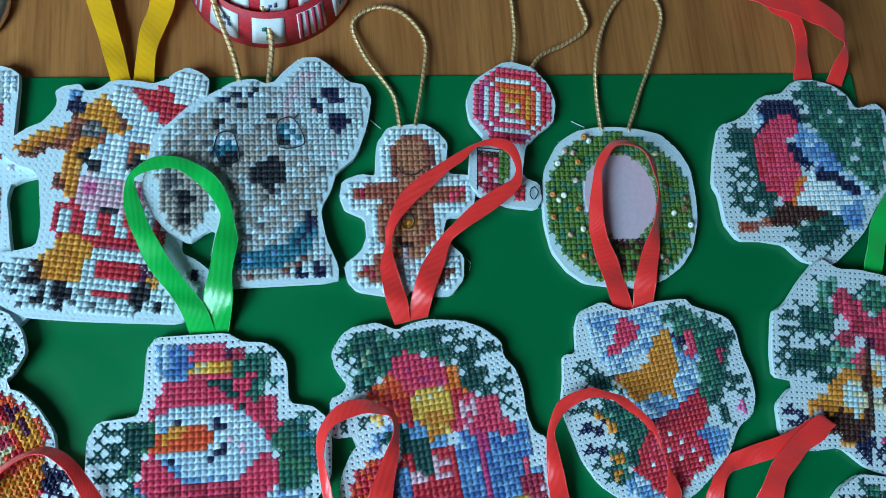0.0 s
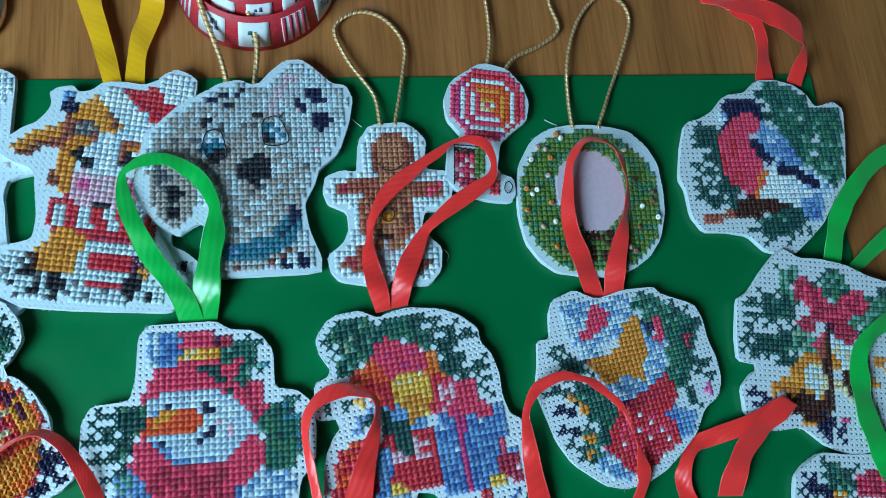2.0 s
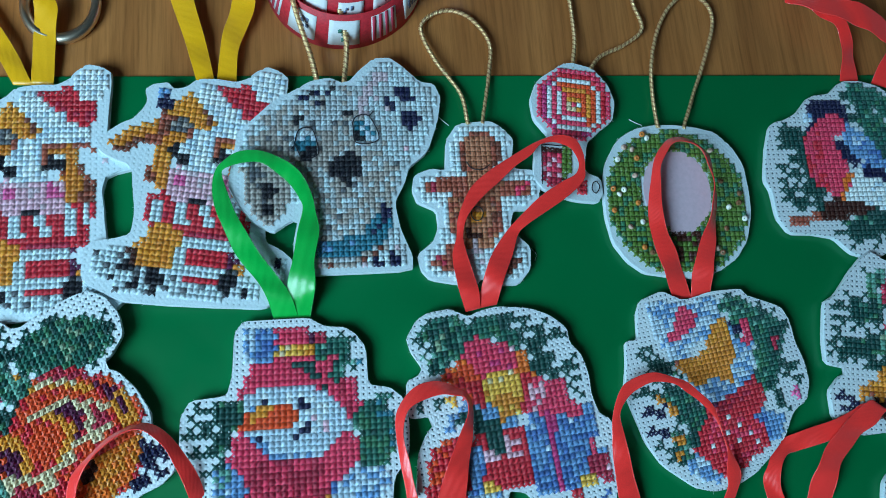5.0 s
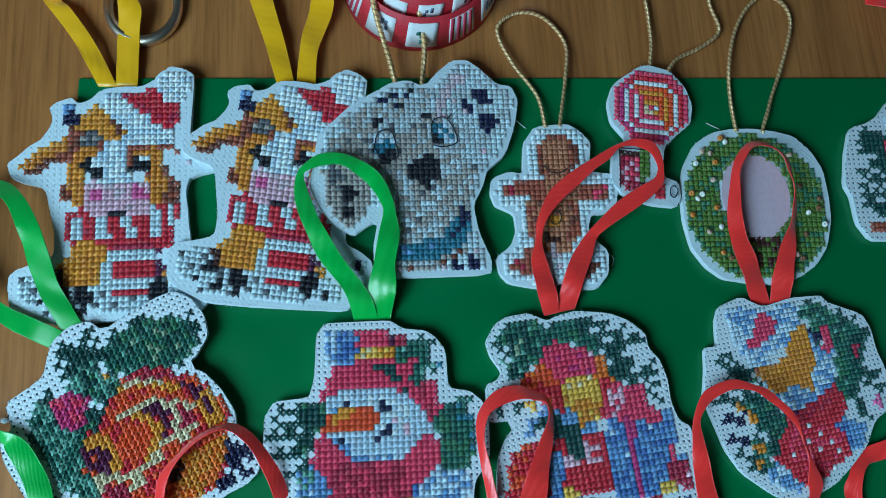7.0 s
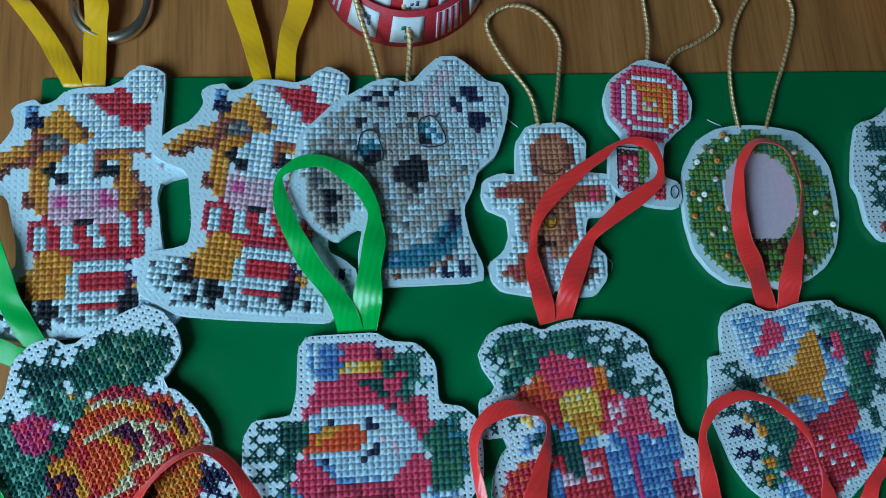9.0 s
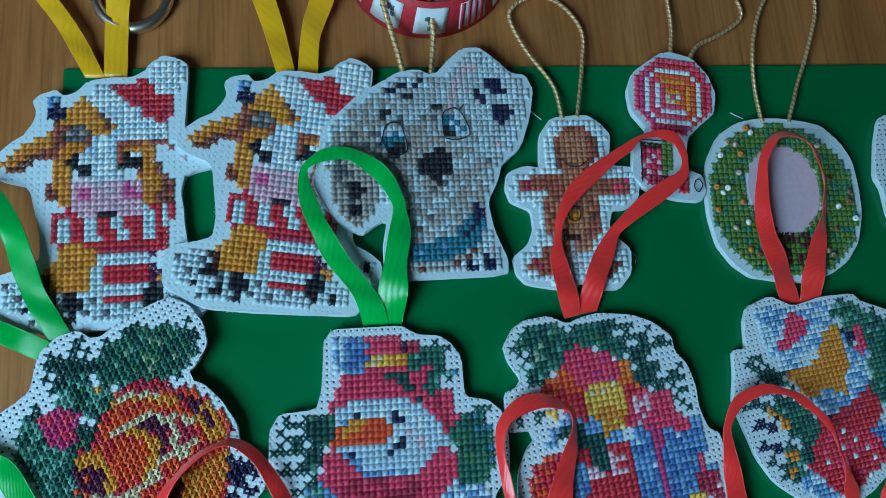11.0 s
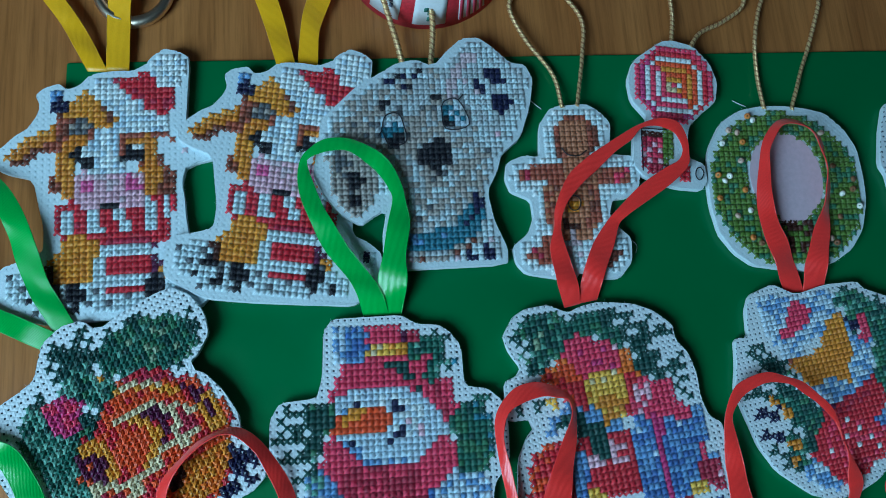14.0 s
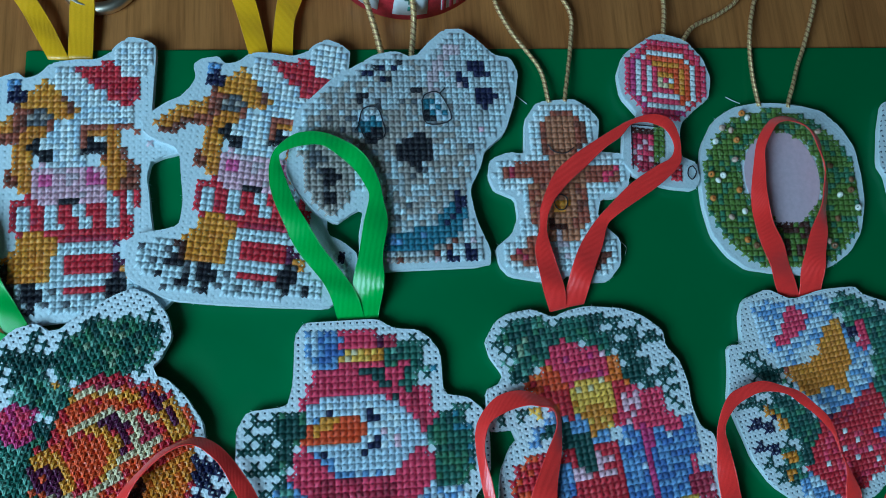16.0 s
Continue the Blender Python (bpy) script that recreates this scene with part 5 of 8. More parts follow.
chart.poly("holly", "fir", [(4.8, -5.3), (6.5, -5.2), (6.4, -4.3), (4.9, -4.3)])
chart.poly("face", "ice", [(-8.2, -3.1), (-5.7, -4.7), (-0.7, -5.3), (3.3, -4.8), (6.4, -2.8), (8.5, -0.7), (9.5, 1.3), (8.5, 3.2), (6.1, 4.8), (3.9, 6.3), (-0.0, 6.8), (-4.5, 6.4), (-5.6, 4.9), (-7.5, 2.9), (-7.7, 1.0), (-8.2, -1.1)])
chart.poly("face", "white", [(-3.2, -4.7), (3.3, -4.3), (7.5, -0.7), (6.5, 3.2), (-0.1, 2.8), (0.9, -1.2)], 0.35)
chart.poly("face", "skyblue", [(-5.6, 5.4), (-0.0, 6.3), (4.6, 5.8), (8.5, 3.2), (7.0, 5.8), (3.0, 6.9), (-4.5, 6.8)], 0.6)
chart.poly("face", "skyblue", [(-8.2, -3.1), (-6.2, -3.7), (-5.6, -2.1), (-7.2, -0.6), (-8.2, -0.6)], 0.55)
chart.poly("face", "skyblue", [(-7.5, 2.4), (-3.5, 2.8), (-3.5, 5.9), (-5.6, 5.4)], 0.5)
chart.poly("eye", "navy", [(-5.6, -3.2), (-3.6, -2.7), (-3.6, -1.7), (-5.1, -2.1)])
chart.poly("eye", "navy", [(0.9, -3.2), (2.9, -2.7), (3.0, -0.8), (0.9, -1.3)])
chart.dot("glint", "white", -4.1, -3.2)
chart.dot("glint", "white", 2.4, -2.2)
chart.poly("mouth", "navy", [(-6.1, 2.9), (-4.6, 3.4), (-4.0, 4.4), (-5.6, 4.4)])
chart.poly("mouth", "navy", [(-0.1, 2.9), (1.0, 2.8), (2.5, 1.4), (3.0, 2.3), (1.5, 3.3), (0.1, 4.3)])
chart.poly("nose", "tangerine", [(-9.6, 0.5), (-7.7, 0.3), (-7.7, -0.6), (-5.1, -1.8), (-0.1, -1.7), (0.9, -0.2), (0.4, 1.3), (-1.6, 2.3), (-7.6, 2.4), (-9.2, 1.4)])
chart.poly("nose", "gold", [(-7.2, -0.6), (-5.1, -1.8), (-3.2, -1.7), (-4.1, -0.1), (-7.1, 0.8)], 0.85)
chart.poly("cheek", "palepink", [(3.5, -0.2), (6.4, 0.2), (6.5, 2.7), (3.5, 2.2)], 0.6)
chart.poly("scarf", "rose", [(-10.6, 3.9), (-9.6, 2.9), (-7.1, 2.9), (-5.9, 5.9), (-4.5, 6.8), (-0.0, 6.9), (4.6, 6.7), (8.5, 4.2), (9.5, 2.7), (11.0, 4.2), (10.6, 7.8), (7.6, 10.8), (5.1, 11.8), (4.5, 15.4), (-6.5, 14.9), (-7.6, 10.4), (-9.6, 8.0)])
chart.poly("scarf_shade", "crimson", [(-7.1, 6.5), (4.6, 7.4), (5.1, 11.8), (4.5, 15.4), (-6.5, 14.9), (-7.6, 10.4)], 0.55)
chart.poly("belt", "gold", [(-8.9, 13.0), (-4.6, 13.0), (-4.4, 14.9), (-7.9, 14.9)], 0.75)
chart.poly("belt", "cream", [(-8.9, 13.0), (-4.6, 13.0), (-4.4, 14.9), (-7.9, 14.9)], 0.3)
chart.poly("belt", "gold", [(-3.4, 14.9), (0.6, 15.0), (0.6, 16.4), (-3.5, 15.9)], 0.8)
chart.poly("belt", "gold", [(3.1, 14.8), (6.1, 13.9), (6.1, 15.8), (3.1, 16.4)], 0.6)
chart.poly("fir_left", "fir", [(-12.7, -2.6), (-7.7, -2.6), (-8.2, 1.0), (-9.7, 2.0), (-10.6, 5.0), (-11.2, 6.9), (-13.1, 5.5), (-13.6, 4.0), (-12.1, 1.9), (-13.2, -0.0)])
chart.twig("fir_twig", "fir", (-12.2, -2.1), (-16.6, -1.0), 1)
chart.twig("fir_twig", "fir", (-13.2, 1.9), (-17.1, 2.1), 1)
chart.twig("fir_twig", "fir", (-13.1, 4.5), (-16.2, 5.5), 1)
chart.twig("fir_twig", "fir", (-11.6, 7.0), (-14.1, 8.5), 1)
chart.twig("fir_twig", "fir", (-12.7, -0.0), (-15.2, 0.4), 1)
chart.poly("fir_right", "pine", [(11.0, -0.9), (13.1, -2.0), (16.0, -1.9), (17.1, 1.2), (16.6, 7.1), (15.6, 9.2), (11.1, 8.7), (10.6, 6.8), (11.1, 3.7), (10.0, 1.7)])
chart.poly("fir_right", "green", [(11.0, -0.9), (13.1, -2.0), (16.0, -1.9), (17.1, 1.2), (16.6, 7.1), (15.6, 9.2), (11.1, 8.7)], 0.3)
chart.poly("fir_right", "teal", [(13.1, -2.0), (16.0, -1.9), (17.1, 1.2), (16.6, 7.1)], 0.2)
chart.twig("fir_twig", "pine", (15.0, -1.8), (17.6, -3.4), 1)
chart.twig("fir_twig", "pine", (16.1, 2.6), (17.6, 2.1), 1)
chart.poly("snow", "skyblue", [(-13.6, 8.6), (-10.5, 7.5), (-8.1, 9.5), (-7.4, 11.5), (-8.6, 13.5), (-12.5, 14.5), (-13.1, 11.5)])
chart.poly("snow", "mint", [(-13.6, 8.6), (-10.5, 7.5), (-9.6, 12.0), (-12.5, 13.1)], 0.35)
chart.poly("snow", "ice", [(-13.6, 8.6), (-10.5, 7.5), (-8.1, 9.5), (-7.4, 11.5), (-8.6, 13.5), (-12.5, 14.5)], 0.3)
chart.poly("snow", "skyblue", [(6.0, 11.8), (10.6, 8.3), (16.1, 9.7), (15.7, 14.2), (6.1, 15.8)])
chart.poly("snow", "ice", [(6.0, 11.8), (10.6, 8.3), (16.1, 9.7), (15.7, 14.2), (6.1, 15.8)], 0.55)
chart.poly("snow", "blue", [(5.1, 11.8), (8.1, 10.8), (6.6, 14.4)], 0.3)
chart.poly("body", "rose", [(-7.4, 13.7), (5, 14.4), (4.7, 21.6), (-7.5, 20.9)])
chart.poly("scarf_shade", "crimson", [(-7.4, 13.7), (5, 14.4), (4.7, 21.6), (-7.5, 20.9)], 0.55)
snowman_ornament = ornament("snowman_ornament", "cross-stitched snowman with a carrot nose and a pink-red hat", pose(-0.0708, -0.0048, BOARD_TOP + 0, 0, 0, -0.59), chart)

chart = Chart([(-15.7, -13.5), (-13.3, -16.3), (-11.3, -17.1), (-7.3, -17.2), (-4.4, -15.4), (-1.8, -16.1), (1.3, -16.4), (7.2, -15.2), (10.6, -13.4), (13.3, -10.6), (13.2, -8.1), (14.9, -5.5), (15.5, -1.8), (15.2, 1.8), (15.9, 5.3), (17.7, 6.5), (17.9, 9.6), (17.0, 13.5), (16.5, 18.0), (15.3, 20.5), (12.8, 20.7), (7.4, 19.7), (6.4, 18.0), (1.4, 17.7), (0.1, 16.0), (-2.9, 15.2), (-3.7, 19.6), (-18.8, 17.1), (-18.4, 13.1), (-17.1, 6.7), (-14.8, 3.3), (-12.7, 1.4), (-13.2, 0.9), (-17.1, 0.5), (-17.9, -0.5), (-16.9, -5.9), (-14.9, -6.4), (-13.8, -7.7), (-15.5, -10.9)], 10)
chart.poly("fir_branch", "pine", [(-14.2, -13.8), (-11.9, -16.1), (-6.4, -15.7), (-4.0, -13.9), (-0.9, -15.5), (2.2, -15.4), (2.4, -13.2), (4.8, -11.5), (6.1, -8.8), (3.1, -8.6), (0.7, -10.4), (-1.8, -11.1), (-3.7, -11.8), (-6.0, -9.5), (-8.2, -7.8), (-11.4, -5.9), (-13.3, -6.6), (-12.6, -8.7), (-10.9, -10.5), (-13.3, -12.3)])
chart.poly("fir_branch", "fir", [(-14.2, -13.8), (-11.9, -16.1), (-6.4, -15.7), (-4.0, -13.9), (-6.0, -9.5), (-11.4, -5.9), (-13.3, -6.6)], 0.3)
chart.poly("fir_branch", "sage", [(-11.4, -15.6), (-6.4, -15.2), (-5.9, -10.5), (-10.5, -8.9)], 0.12)
chart.twig("fir_twig", "fir", (5.0, -8.9), (12.7, -9.7), 1)
chart.twig("fir_twig", "fir", (4.9, -11.0), (9.5, -12.1), 1)
chart.twig("fir_twig", "fir", (5.6, -7.8), (9.8, -6.4), 1)
chart.twig("fir_twig", "fir", (5.2, -4.9), (9.8, -5.3), 2)
chart.twig("fir_twig", "fir", (6.2, -3.6), (14.2, -3.4), 2)
chart.twig("fir_twig", "fir", (10.5, -1.8), (13.2, 1.1), 2)
chart.twig("fir_twig", "fir", (2.5, -13.3), (6.2, -13.8), 1)
chart.twig("fir_twig", "fir", (8.4, -2.0), (8.1, 0.0), 1)
chart.poly("bow", "rose", [(-4.7, -11.4), (-3.2, -11.8), (-0.8, -10.5), (1.2, -10.3), (2.6, -8.6), (3.5, -7.1), (2.6, -4.6), (-1.9, -5.6), (-3.6, -3.7), (-4.8, -5.9), (-6.1, -8.5), (-5.9, -10.5)])
chart.poly("bow", "magenta", [(-3.9, -9.9), (1.0, -8.8), (2.2, -4.7), (-1.9, -5.6), (-4.3, -5.3)], 0.3)
chart.poly("bow", "palepink", [(-0.8, -10.5), (2.6, -8.6), (2.9, -6.7), (-0.6, -7.9)], 0.12)
chart.poly("ribbon_end", "tangerine", [(-11.0, -6.0), (-8.3, -7.1), (-6.1, -8.5), (-4.8, -5.9), (-3.6, -3.7), (-4.3, -0.3), (-6.8, -0.9), (-7.2, -2.0), (-9.1, -2.7), (-10.5, -4.4)])
chart.poly("ribbon_end", "red", [(-9.9, -5.4), (-6.3, -6.4), (-3.6, -3.2), (-4.3, -0.3), (-6.8, -0.9)], 0.5)
chart.poly("ribbon_end", "orange", [(-10.8, -6.3), (-6.1, -8.5), (-6.2, -6.9), (-9.9, -5.4)], 0.6)
chart.poly("ribbon_end", "orange", [(3.4, -8.0), (5.5, -7.8), (5.1, -3.9), (3.5, -3.5), (2.8, -5.5)])
chart.poly("red_wrap", "red", [(-5.5, -3.9), (-3.1, -3.1), (-4.0, 0.4), (-6.4, 0.1)])
chart.poly("red_wrap", "red", [(3.5, -4.0), (5.1, -3.9), (2.8, 3.5), (1.8, 3.4)])
chart.poly("gold_bow", "yellow", [(-2.9, -5.1), (-0.8, -5.4), (3.2, -4.1), (2.8, -1.0), (1.7, 3.5), (-1.6, 3.1), (-1.5, 1.0), (-3.9, -0.3), (-4.0, -3.2)])
chart.poly("gold_bow", "cream", [(-2.9, -5.1), (-0.8, -5.4), (3.2, -4.1), (2.9, -2.0), (-3.5, -2.8)], 0.3)
chart.poly("gold_bow", "ochre", [(-3.8, -1.8), (2.8, -0.1), (1.7, 3.5), (-1.6, 3.1), (-1.5, 1.0), (-3.9, -0.3)], 0.75)
chart.poly("pink_bow", "rose", [(4.5, -2.4), (6.5, -3.2), (7.3, -0.6), (7.7, 0.5), (8.4, -1.5), (10.5, -1.8), (11.2, 1.4), (11.9, 3.4), (6.9, 3.5), (3.0, 3.0), (3.3, -0.1)])
chart.poly("pink_bow", "palepink", [(4.5, -2.4), (6.5, -3.2), (7.3, -0.6), (6.5, 2.5), (3.0, 3.0)], 0.35)
chart.poly("blue_box", "blue", [(2.9, 3.6), (6.4, 3.9), (5.8, 9.3), (5.6, 16.5), (2.1, 16.6), (2.1, 10.5)])
chart.poly("blue_box", "skyblue", [(2.9, 3.6), (6.4, 3.9), (5.8, 9.3), (5.6, 16.5), (2.1, 16.6), (2.1, 10.5)], 0.5)
chart.poly("blue_box", "ice", [(2.9, 3.6), (6.4, 3.9), (5.8, 9.3), (3.7, 10.7)], 0.12)
chart.poly("box_ribbon", "magenta", [(6.3, 4.4), (7.7, 4.5), (7.1, 16.7), (5.6, 16.5)])
chart.poly("blue_box", "blue", [(7.9, 4.0), (12.3, 4.5), (12.8, 10.5), (11.8, 15.1), (8.6, 17.2), (6.7, 16.1), (7.1, 10.5)])
chart.poly("blue_box", "skyblue", [(7.9, 4.0), (12.3, 4.5), (12.8, 10.5), (11.8, 15.1), (8.6, 17.2), (6.7, 16.1), (7.1, 10.5)], 0.5)
chart.poly("blue_box", "ice", [(7.9, 4.0), (12.3, 4.5), (12.8, 10.5), (8.3, 9.7)], 0.12)
chart.poly("box_ribbon", "rose", [(7.3, 2.9), (11.9, 3.4), (13.5, 3.5), (13.5, 8.7), (14.2, 12.2), (12.7, 11.7), (12.5, 7.9), (12.8, 5.0), (6.9, 3.9)])
chart.poly("side_ribbon", "skyblue", [(13.5, 3.0), (15.0, 3.3), (14.3, 10.7), (16.3, 10.4), (16.3, 11.4), (14.2, 11.7), (13.5, 8.0)])
chart.poly("side_ribbon", "blue", [(13.5, 3.0), (15.0, 3.3), (14.3, 10.7), (13.5, 8.0)], 0.4)
chart.poly("red_sack", "crimson", [(12.7, 11.7), (15.7, 11.9), (16.4, 14.5), (15.6, 17.0), (13.1, 16.1), (12.0, 14.1)])
chart.poly("red_sack", "palepink", [(14.2, 12.2), (16.5, 13.0), (16.3, 15.0), (14.4, 14.7)], 0.25)
chart.poly("flower", "yellow", [(10.2, 15.3), (12.8, 15.2), (12.6, 17.2), (10.5, 17.5)])
chart.poly("red_sack", "red", [(8.5, 17.2), (10.1, 17.0), (9.9, 18.9), (8.4, 18.7)])
chart.poly("blue_box", "blue", [(13.6, 18.2), (15.6, 18.4), (14.9, 19.9), (13.4, 19.8)], 0.8)
chart.poly("red_box", "red", [(-6.4, 4.1), (-4.4, 4.3), (-5.5, 6.7), (-4.6, 7.8), (-8.1, 7.1)])
chart.poly("red_box", "red", [(-1.3, 4.6), (2.3, 4.5), (2.1, 10.5), (1.7, 14.6), (-2.3, 14.7), (-6.3, 14.3), (-6.4, 10.7), (-5.8, 9.2), (-2.7, 8.6)])
chart.poly("box_check", "palepink", [(-5.6, 7.7), (-2.3, 9.2), (-1.5, 6.5), (1.0, 6.8), (0.7, 10.4), (-5.9, 10.2)], 0.8)
chart.poly("leaf", "fir", [(-6.5, 0.5), (-5.0, 1.2), (-4.7, 3.8), (-2.2, 3.0), (-2.5, 6.4), (-2.1, 9.1), (-3.3, 8.9), (-4.6, 7.8), (-5.6, 6.7), (-4.5, 5.4), (-6.9, 4.6)])
chart.poly("blue_wrap", "skyblue", [(-4.9, 0.7), (-1.5, 1.0), (-1.7, 3.1), (-4.2, 2.8)])
chart.poly("blue_wrap", "skyblue", [(-1.2, 3.6), (2.3, 4.5), (2.2, 5.5), (-1.8, 4.6)], 0.75)
chart.poly("blue_wrap", "skyblue", [(-10.5, 1.1), (-6.8, -0.9), (-7.1, 1.6), (-9.3, 3.3), (-12.0, 4.1)], 0.85)
chart.poly("leaf", "fir", [(-9.1, 0.9), (-7.0, 1.0), (-7.7, 2.5), (-9.8, 2.8)])
chart.poly("ribbon_end", "yellow", [(-11.7, -1.9), (-8.8, -1.6), (-9.0, -0.1), (-11.9, -0.5)], 0.8)
chart.poly("red_sack", "red", [(-15.2, 6.7), (-11.0, 4.7), (-8.4, 4.5), (-8.9, 9.4), (-10.8, 18.4), (-18.3, 17.1), (-16.1, 10.8)])
chart.poly("red_sack", "tangerine", [(-15.2, 6.7), (-11.0, 4.7), (-13.1, 12.1), (-16.5, 14.7)], 0.2)
chart.poly("blue_wrap", "skyblue", [(-8.5, 7.0), (-5.7, 7.3), (-6.8, 14.3), (-6.8, 19.3), (-10.3, 18.8)])
chart.poly("blue_wrap", "blue", [(-7.9, 9.5), (-6.3, 9.7), (-6.8, 14.3), (-6.8, 19.3), (-9.3, 19.0)], 0.5)
chart.poly("blue_wrap", "skyblue", [(-6.3, 14.8), (-3.4, 15.5), (-3.9, 20.0), (-6.8, 19.3)])
chart.poly("blue_wrap", "ice", [(-9.9, 14.3), (-3.4, 15.5), (-3.9, 20.0), (-10.3, 18.8)], 0.3)
chart.poly("flower", "yellow", [(-6.2, 13.3), (-5.2, 13.4), (-5.5, 15.4), (-6.5, 15.2)])
chart.twig("fir_twig", "fir", (-12.8, -1.5), (-12.4, -0.6), 1)
chart.twig("fir_twig", "fir", (-15.9, -1.3), (-15.5, -0.8), 1)
present_ornament = ornament("present_ornament", "cross-stitched presents with a pink bow under fir branches", pose(0.0014, -0.0040, BOARD_TOP + 0, 0, 0, 5.68), chart)

chart = Chart([(-10.2, -17.2), (-5.8, -18.3), (-2, -15.7), (3.7, -16.5), (9.9, -16), (10.8, -14.5), (17, -11.2), (17.9, -8.2), (17.7, -4.4), (18.4, -0), (18.1, 3.6), (16.6, 6.5), (13.2, 8.1), (10.3, 12), (6.5, 14.7), (2.8, 17), (-2, 18.5), (-5.8, 18.5), (-9.1, 17), (-13.9, 12.3), (-16, 7.8), (-16.6, 3.7), (-17.5, -1.7), (-15.9, -6.3), (-14.9, -10.4), (-12.6, -10), (-11.6, -14.6)], 11, 0.87)
chart.poly("snow_cuff", "ice", [(-9.7, -16.4), (-6.6, -17.0), (-4.7, -15.8), (-0.2, -15.7), (2.9, -15.8), (4.9, -15.1), (3.9, -11.2), (2.1, -9.3), (-2.8, -6.9), (-5.1, -5.1), (-7.6, -5.5), (-8.7, -8.7), (-9.8, -11.2), (-10.0, -13.9)])
chart.poly("snow_cuff", "skyblue", [(-9.7, -16.4), (-6.6, -17.0), (-4.7, -15.8), (-0.2, -15.7), (2.9, -15.8), (4.9, -15.1), (3.9, -11.2), (2.1, -9.3), (-2.8, -6.9), (-5.1, -5.1), (-7.6, -5.5), (-8.7, -8.7)], 0.4)
chart.poly("heart", "rose", [(-3.8, -14.6), (-1.8, -14.4), (-0.1, -12.7), (-0.8, -10.8), (-2.4, -9.9), (-4.6, -9.0), (-6.5, -8.9), (-7.4, -10.0), (-5.4, -10.8), (-4.6, -12.8)])
chart.poly("fir_top", "pine", [(4.9, -14.9), (9.4, -15.0), (11.5, -12.7), (15.3, -9.6), (16.5, -7.0), (13.9, -1.8), (11.8, 2.6), (9.4, 4.2), (8.2, 2.2), (8.3, -2.5), (9.9, -6.8), (6.2, -10.2)])
chart.poly("fir_top", "green", [(4.9, -14.9), (9.4, -15.0), (11.5, -12.7), (12.2, -8.4), (9.4, 0.8), (8.3, -2.5), (9.9, -6.8), (6.2, -10.2)], 0.3)
chart.poly("fir_top", "mint", [(4.9, -14.9), (9.4, -15.0), (11.5, -12.7), (10.5, -3.2), (9.7, 2.9), (8.2, 2.2), (9.9, -6.8), (6.2, -10.2)], 0.2)
chart.poly("fir_top", "fir", [(14.8, -9.7), (16.5, -7.0), (13.9, -1.8), (11.8, 2.6), (9.4, 4.2), (11.2, -2.0), (13.3, -6.4)], 0.4)
chart.poly("fir_top", "navy", [(6.2, -10.2), (7.7, -10.0), (7.4, -7.6), (6.5, -8.3)], 0.7)
chart.poly("snow_lining", "ice", [(5.6, -8.8), (7.6, -5.2), (9.1, -4.3), (7.5, -0.5), (5.4, 0.8), (1.0, 2.8), (-0.6, 3.5), (-3.6, 2.7), (-5.8, 0.8), (-7.0, -2.4), (-4.1, -0.4), (-1.0, -1.6), (0.9, 0.2), (2.9, -0.6), (5.2, -5.3)])
chart.poly("snow_lining", "skyblue", [(5.6, -8.8), (7.6, -5.2), (9.1, -4.3), (7.5, -0.5), (5.4, 0.8), (1.0, 2.8), (-0.6, 3.5), (-3.6, 2.7), (-5.8, 0.8), (-1.5, -0.6)], 0.45)
chart.poly("bell", "ochre", [(3.4, -11.3), (5.7, -10.8), (5.3, -7.4), (5.5, -4.9), (3.8, -2.5), (3.3, 0.5), (1.4, 0.3), (0.5, -1.4), (-1.0, -1.6), (-2.7, 0.1), (-4.2, 0.1), (-5.4, -2.7), (-7.2, -4.3), (-7.1, -5.5), (-3.5, -5.0), (-0.2, -6.5), (2.1, -9.3)])
chart.poly("bell", "gold", [(3.4, -11.3), (5.7, -10.8), (5.3, -7.4), (1.6, -5.3), (-1.6, -3.6), (-4.4, -2.0), (-5.4, -2.7)], 0.35)
chart.poly("bell", "rust", [(-7.1, -5.5), (-4.5, -5.0), (-4.7, -3.6), (-6.3, -3.3)], 0.5)
chart.poly("berry", "rose", [(7.8, -10.6), (9.8, -9.9), (9.3, -5.8), (7.7, -5.5), (7.5, -8.0)])
chart.poly("berry", "crimson", [(13.3, -6.4), (14.8, -6.2), (14.0, -2.7), (12.6, -3.4)], 0.7)
chart.poly("berry", "crimson", [(12.2, -0.4), (13.6, -0.1), (12.8, 1.7), (12.0, 1.1)], 0.7)
chart.poly("berry", "pink", [(14.7, 3.5), (16.1, 4.2), (14.8, 6.5), (13.8, 6.5)], 0.9)
chart.poly("boot", "red", [(-4.0, 3.1), (-1.0, 4.0), (1.0, 3.2), (4.8, 1.6), (7.4, 0.5), (8.7, 2.2), (8.9, 4.8), (6.1, 6.4), (5.4, 7.9), (6.8, 9.5), (6.9, 12.6), (3.2, 14.7), (0.9, 15.8), (-1.2, 16.6), (-2.8, 16.9), (-4.5, 14.8), (-6.3, 12.5), (-6.9, 9.4), (-6.2, 8.3), (-4.7, 8.0), (-3.9, 6.2)])
chart.poly("boot", "crimson", [(-4.0, 3.1), (-1.0, 4.0), (4.8, 1.6), (7.5, -0.0), (7.2, 2.0), (2.3, 5.4), (-3.3, 5.2)], 0.5)
chart.poly("boot", "plum", [(-4.0, 2.5), (-1.0, 4.0), (-1.6, 4.5), (-3.6, 4.1)], 0.6)
chart.poly("boot", "rose", [(-3.9, 6.2), (5.5, 7.4), (6.7, 10.1), (1.4, 15.4), (-4.0, 13.8)], 0.3)
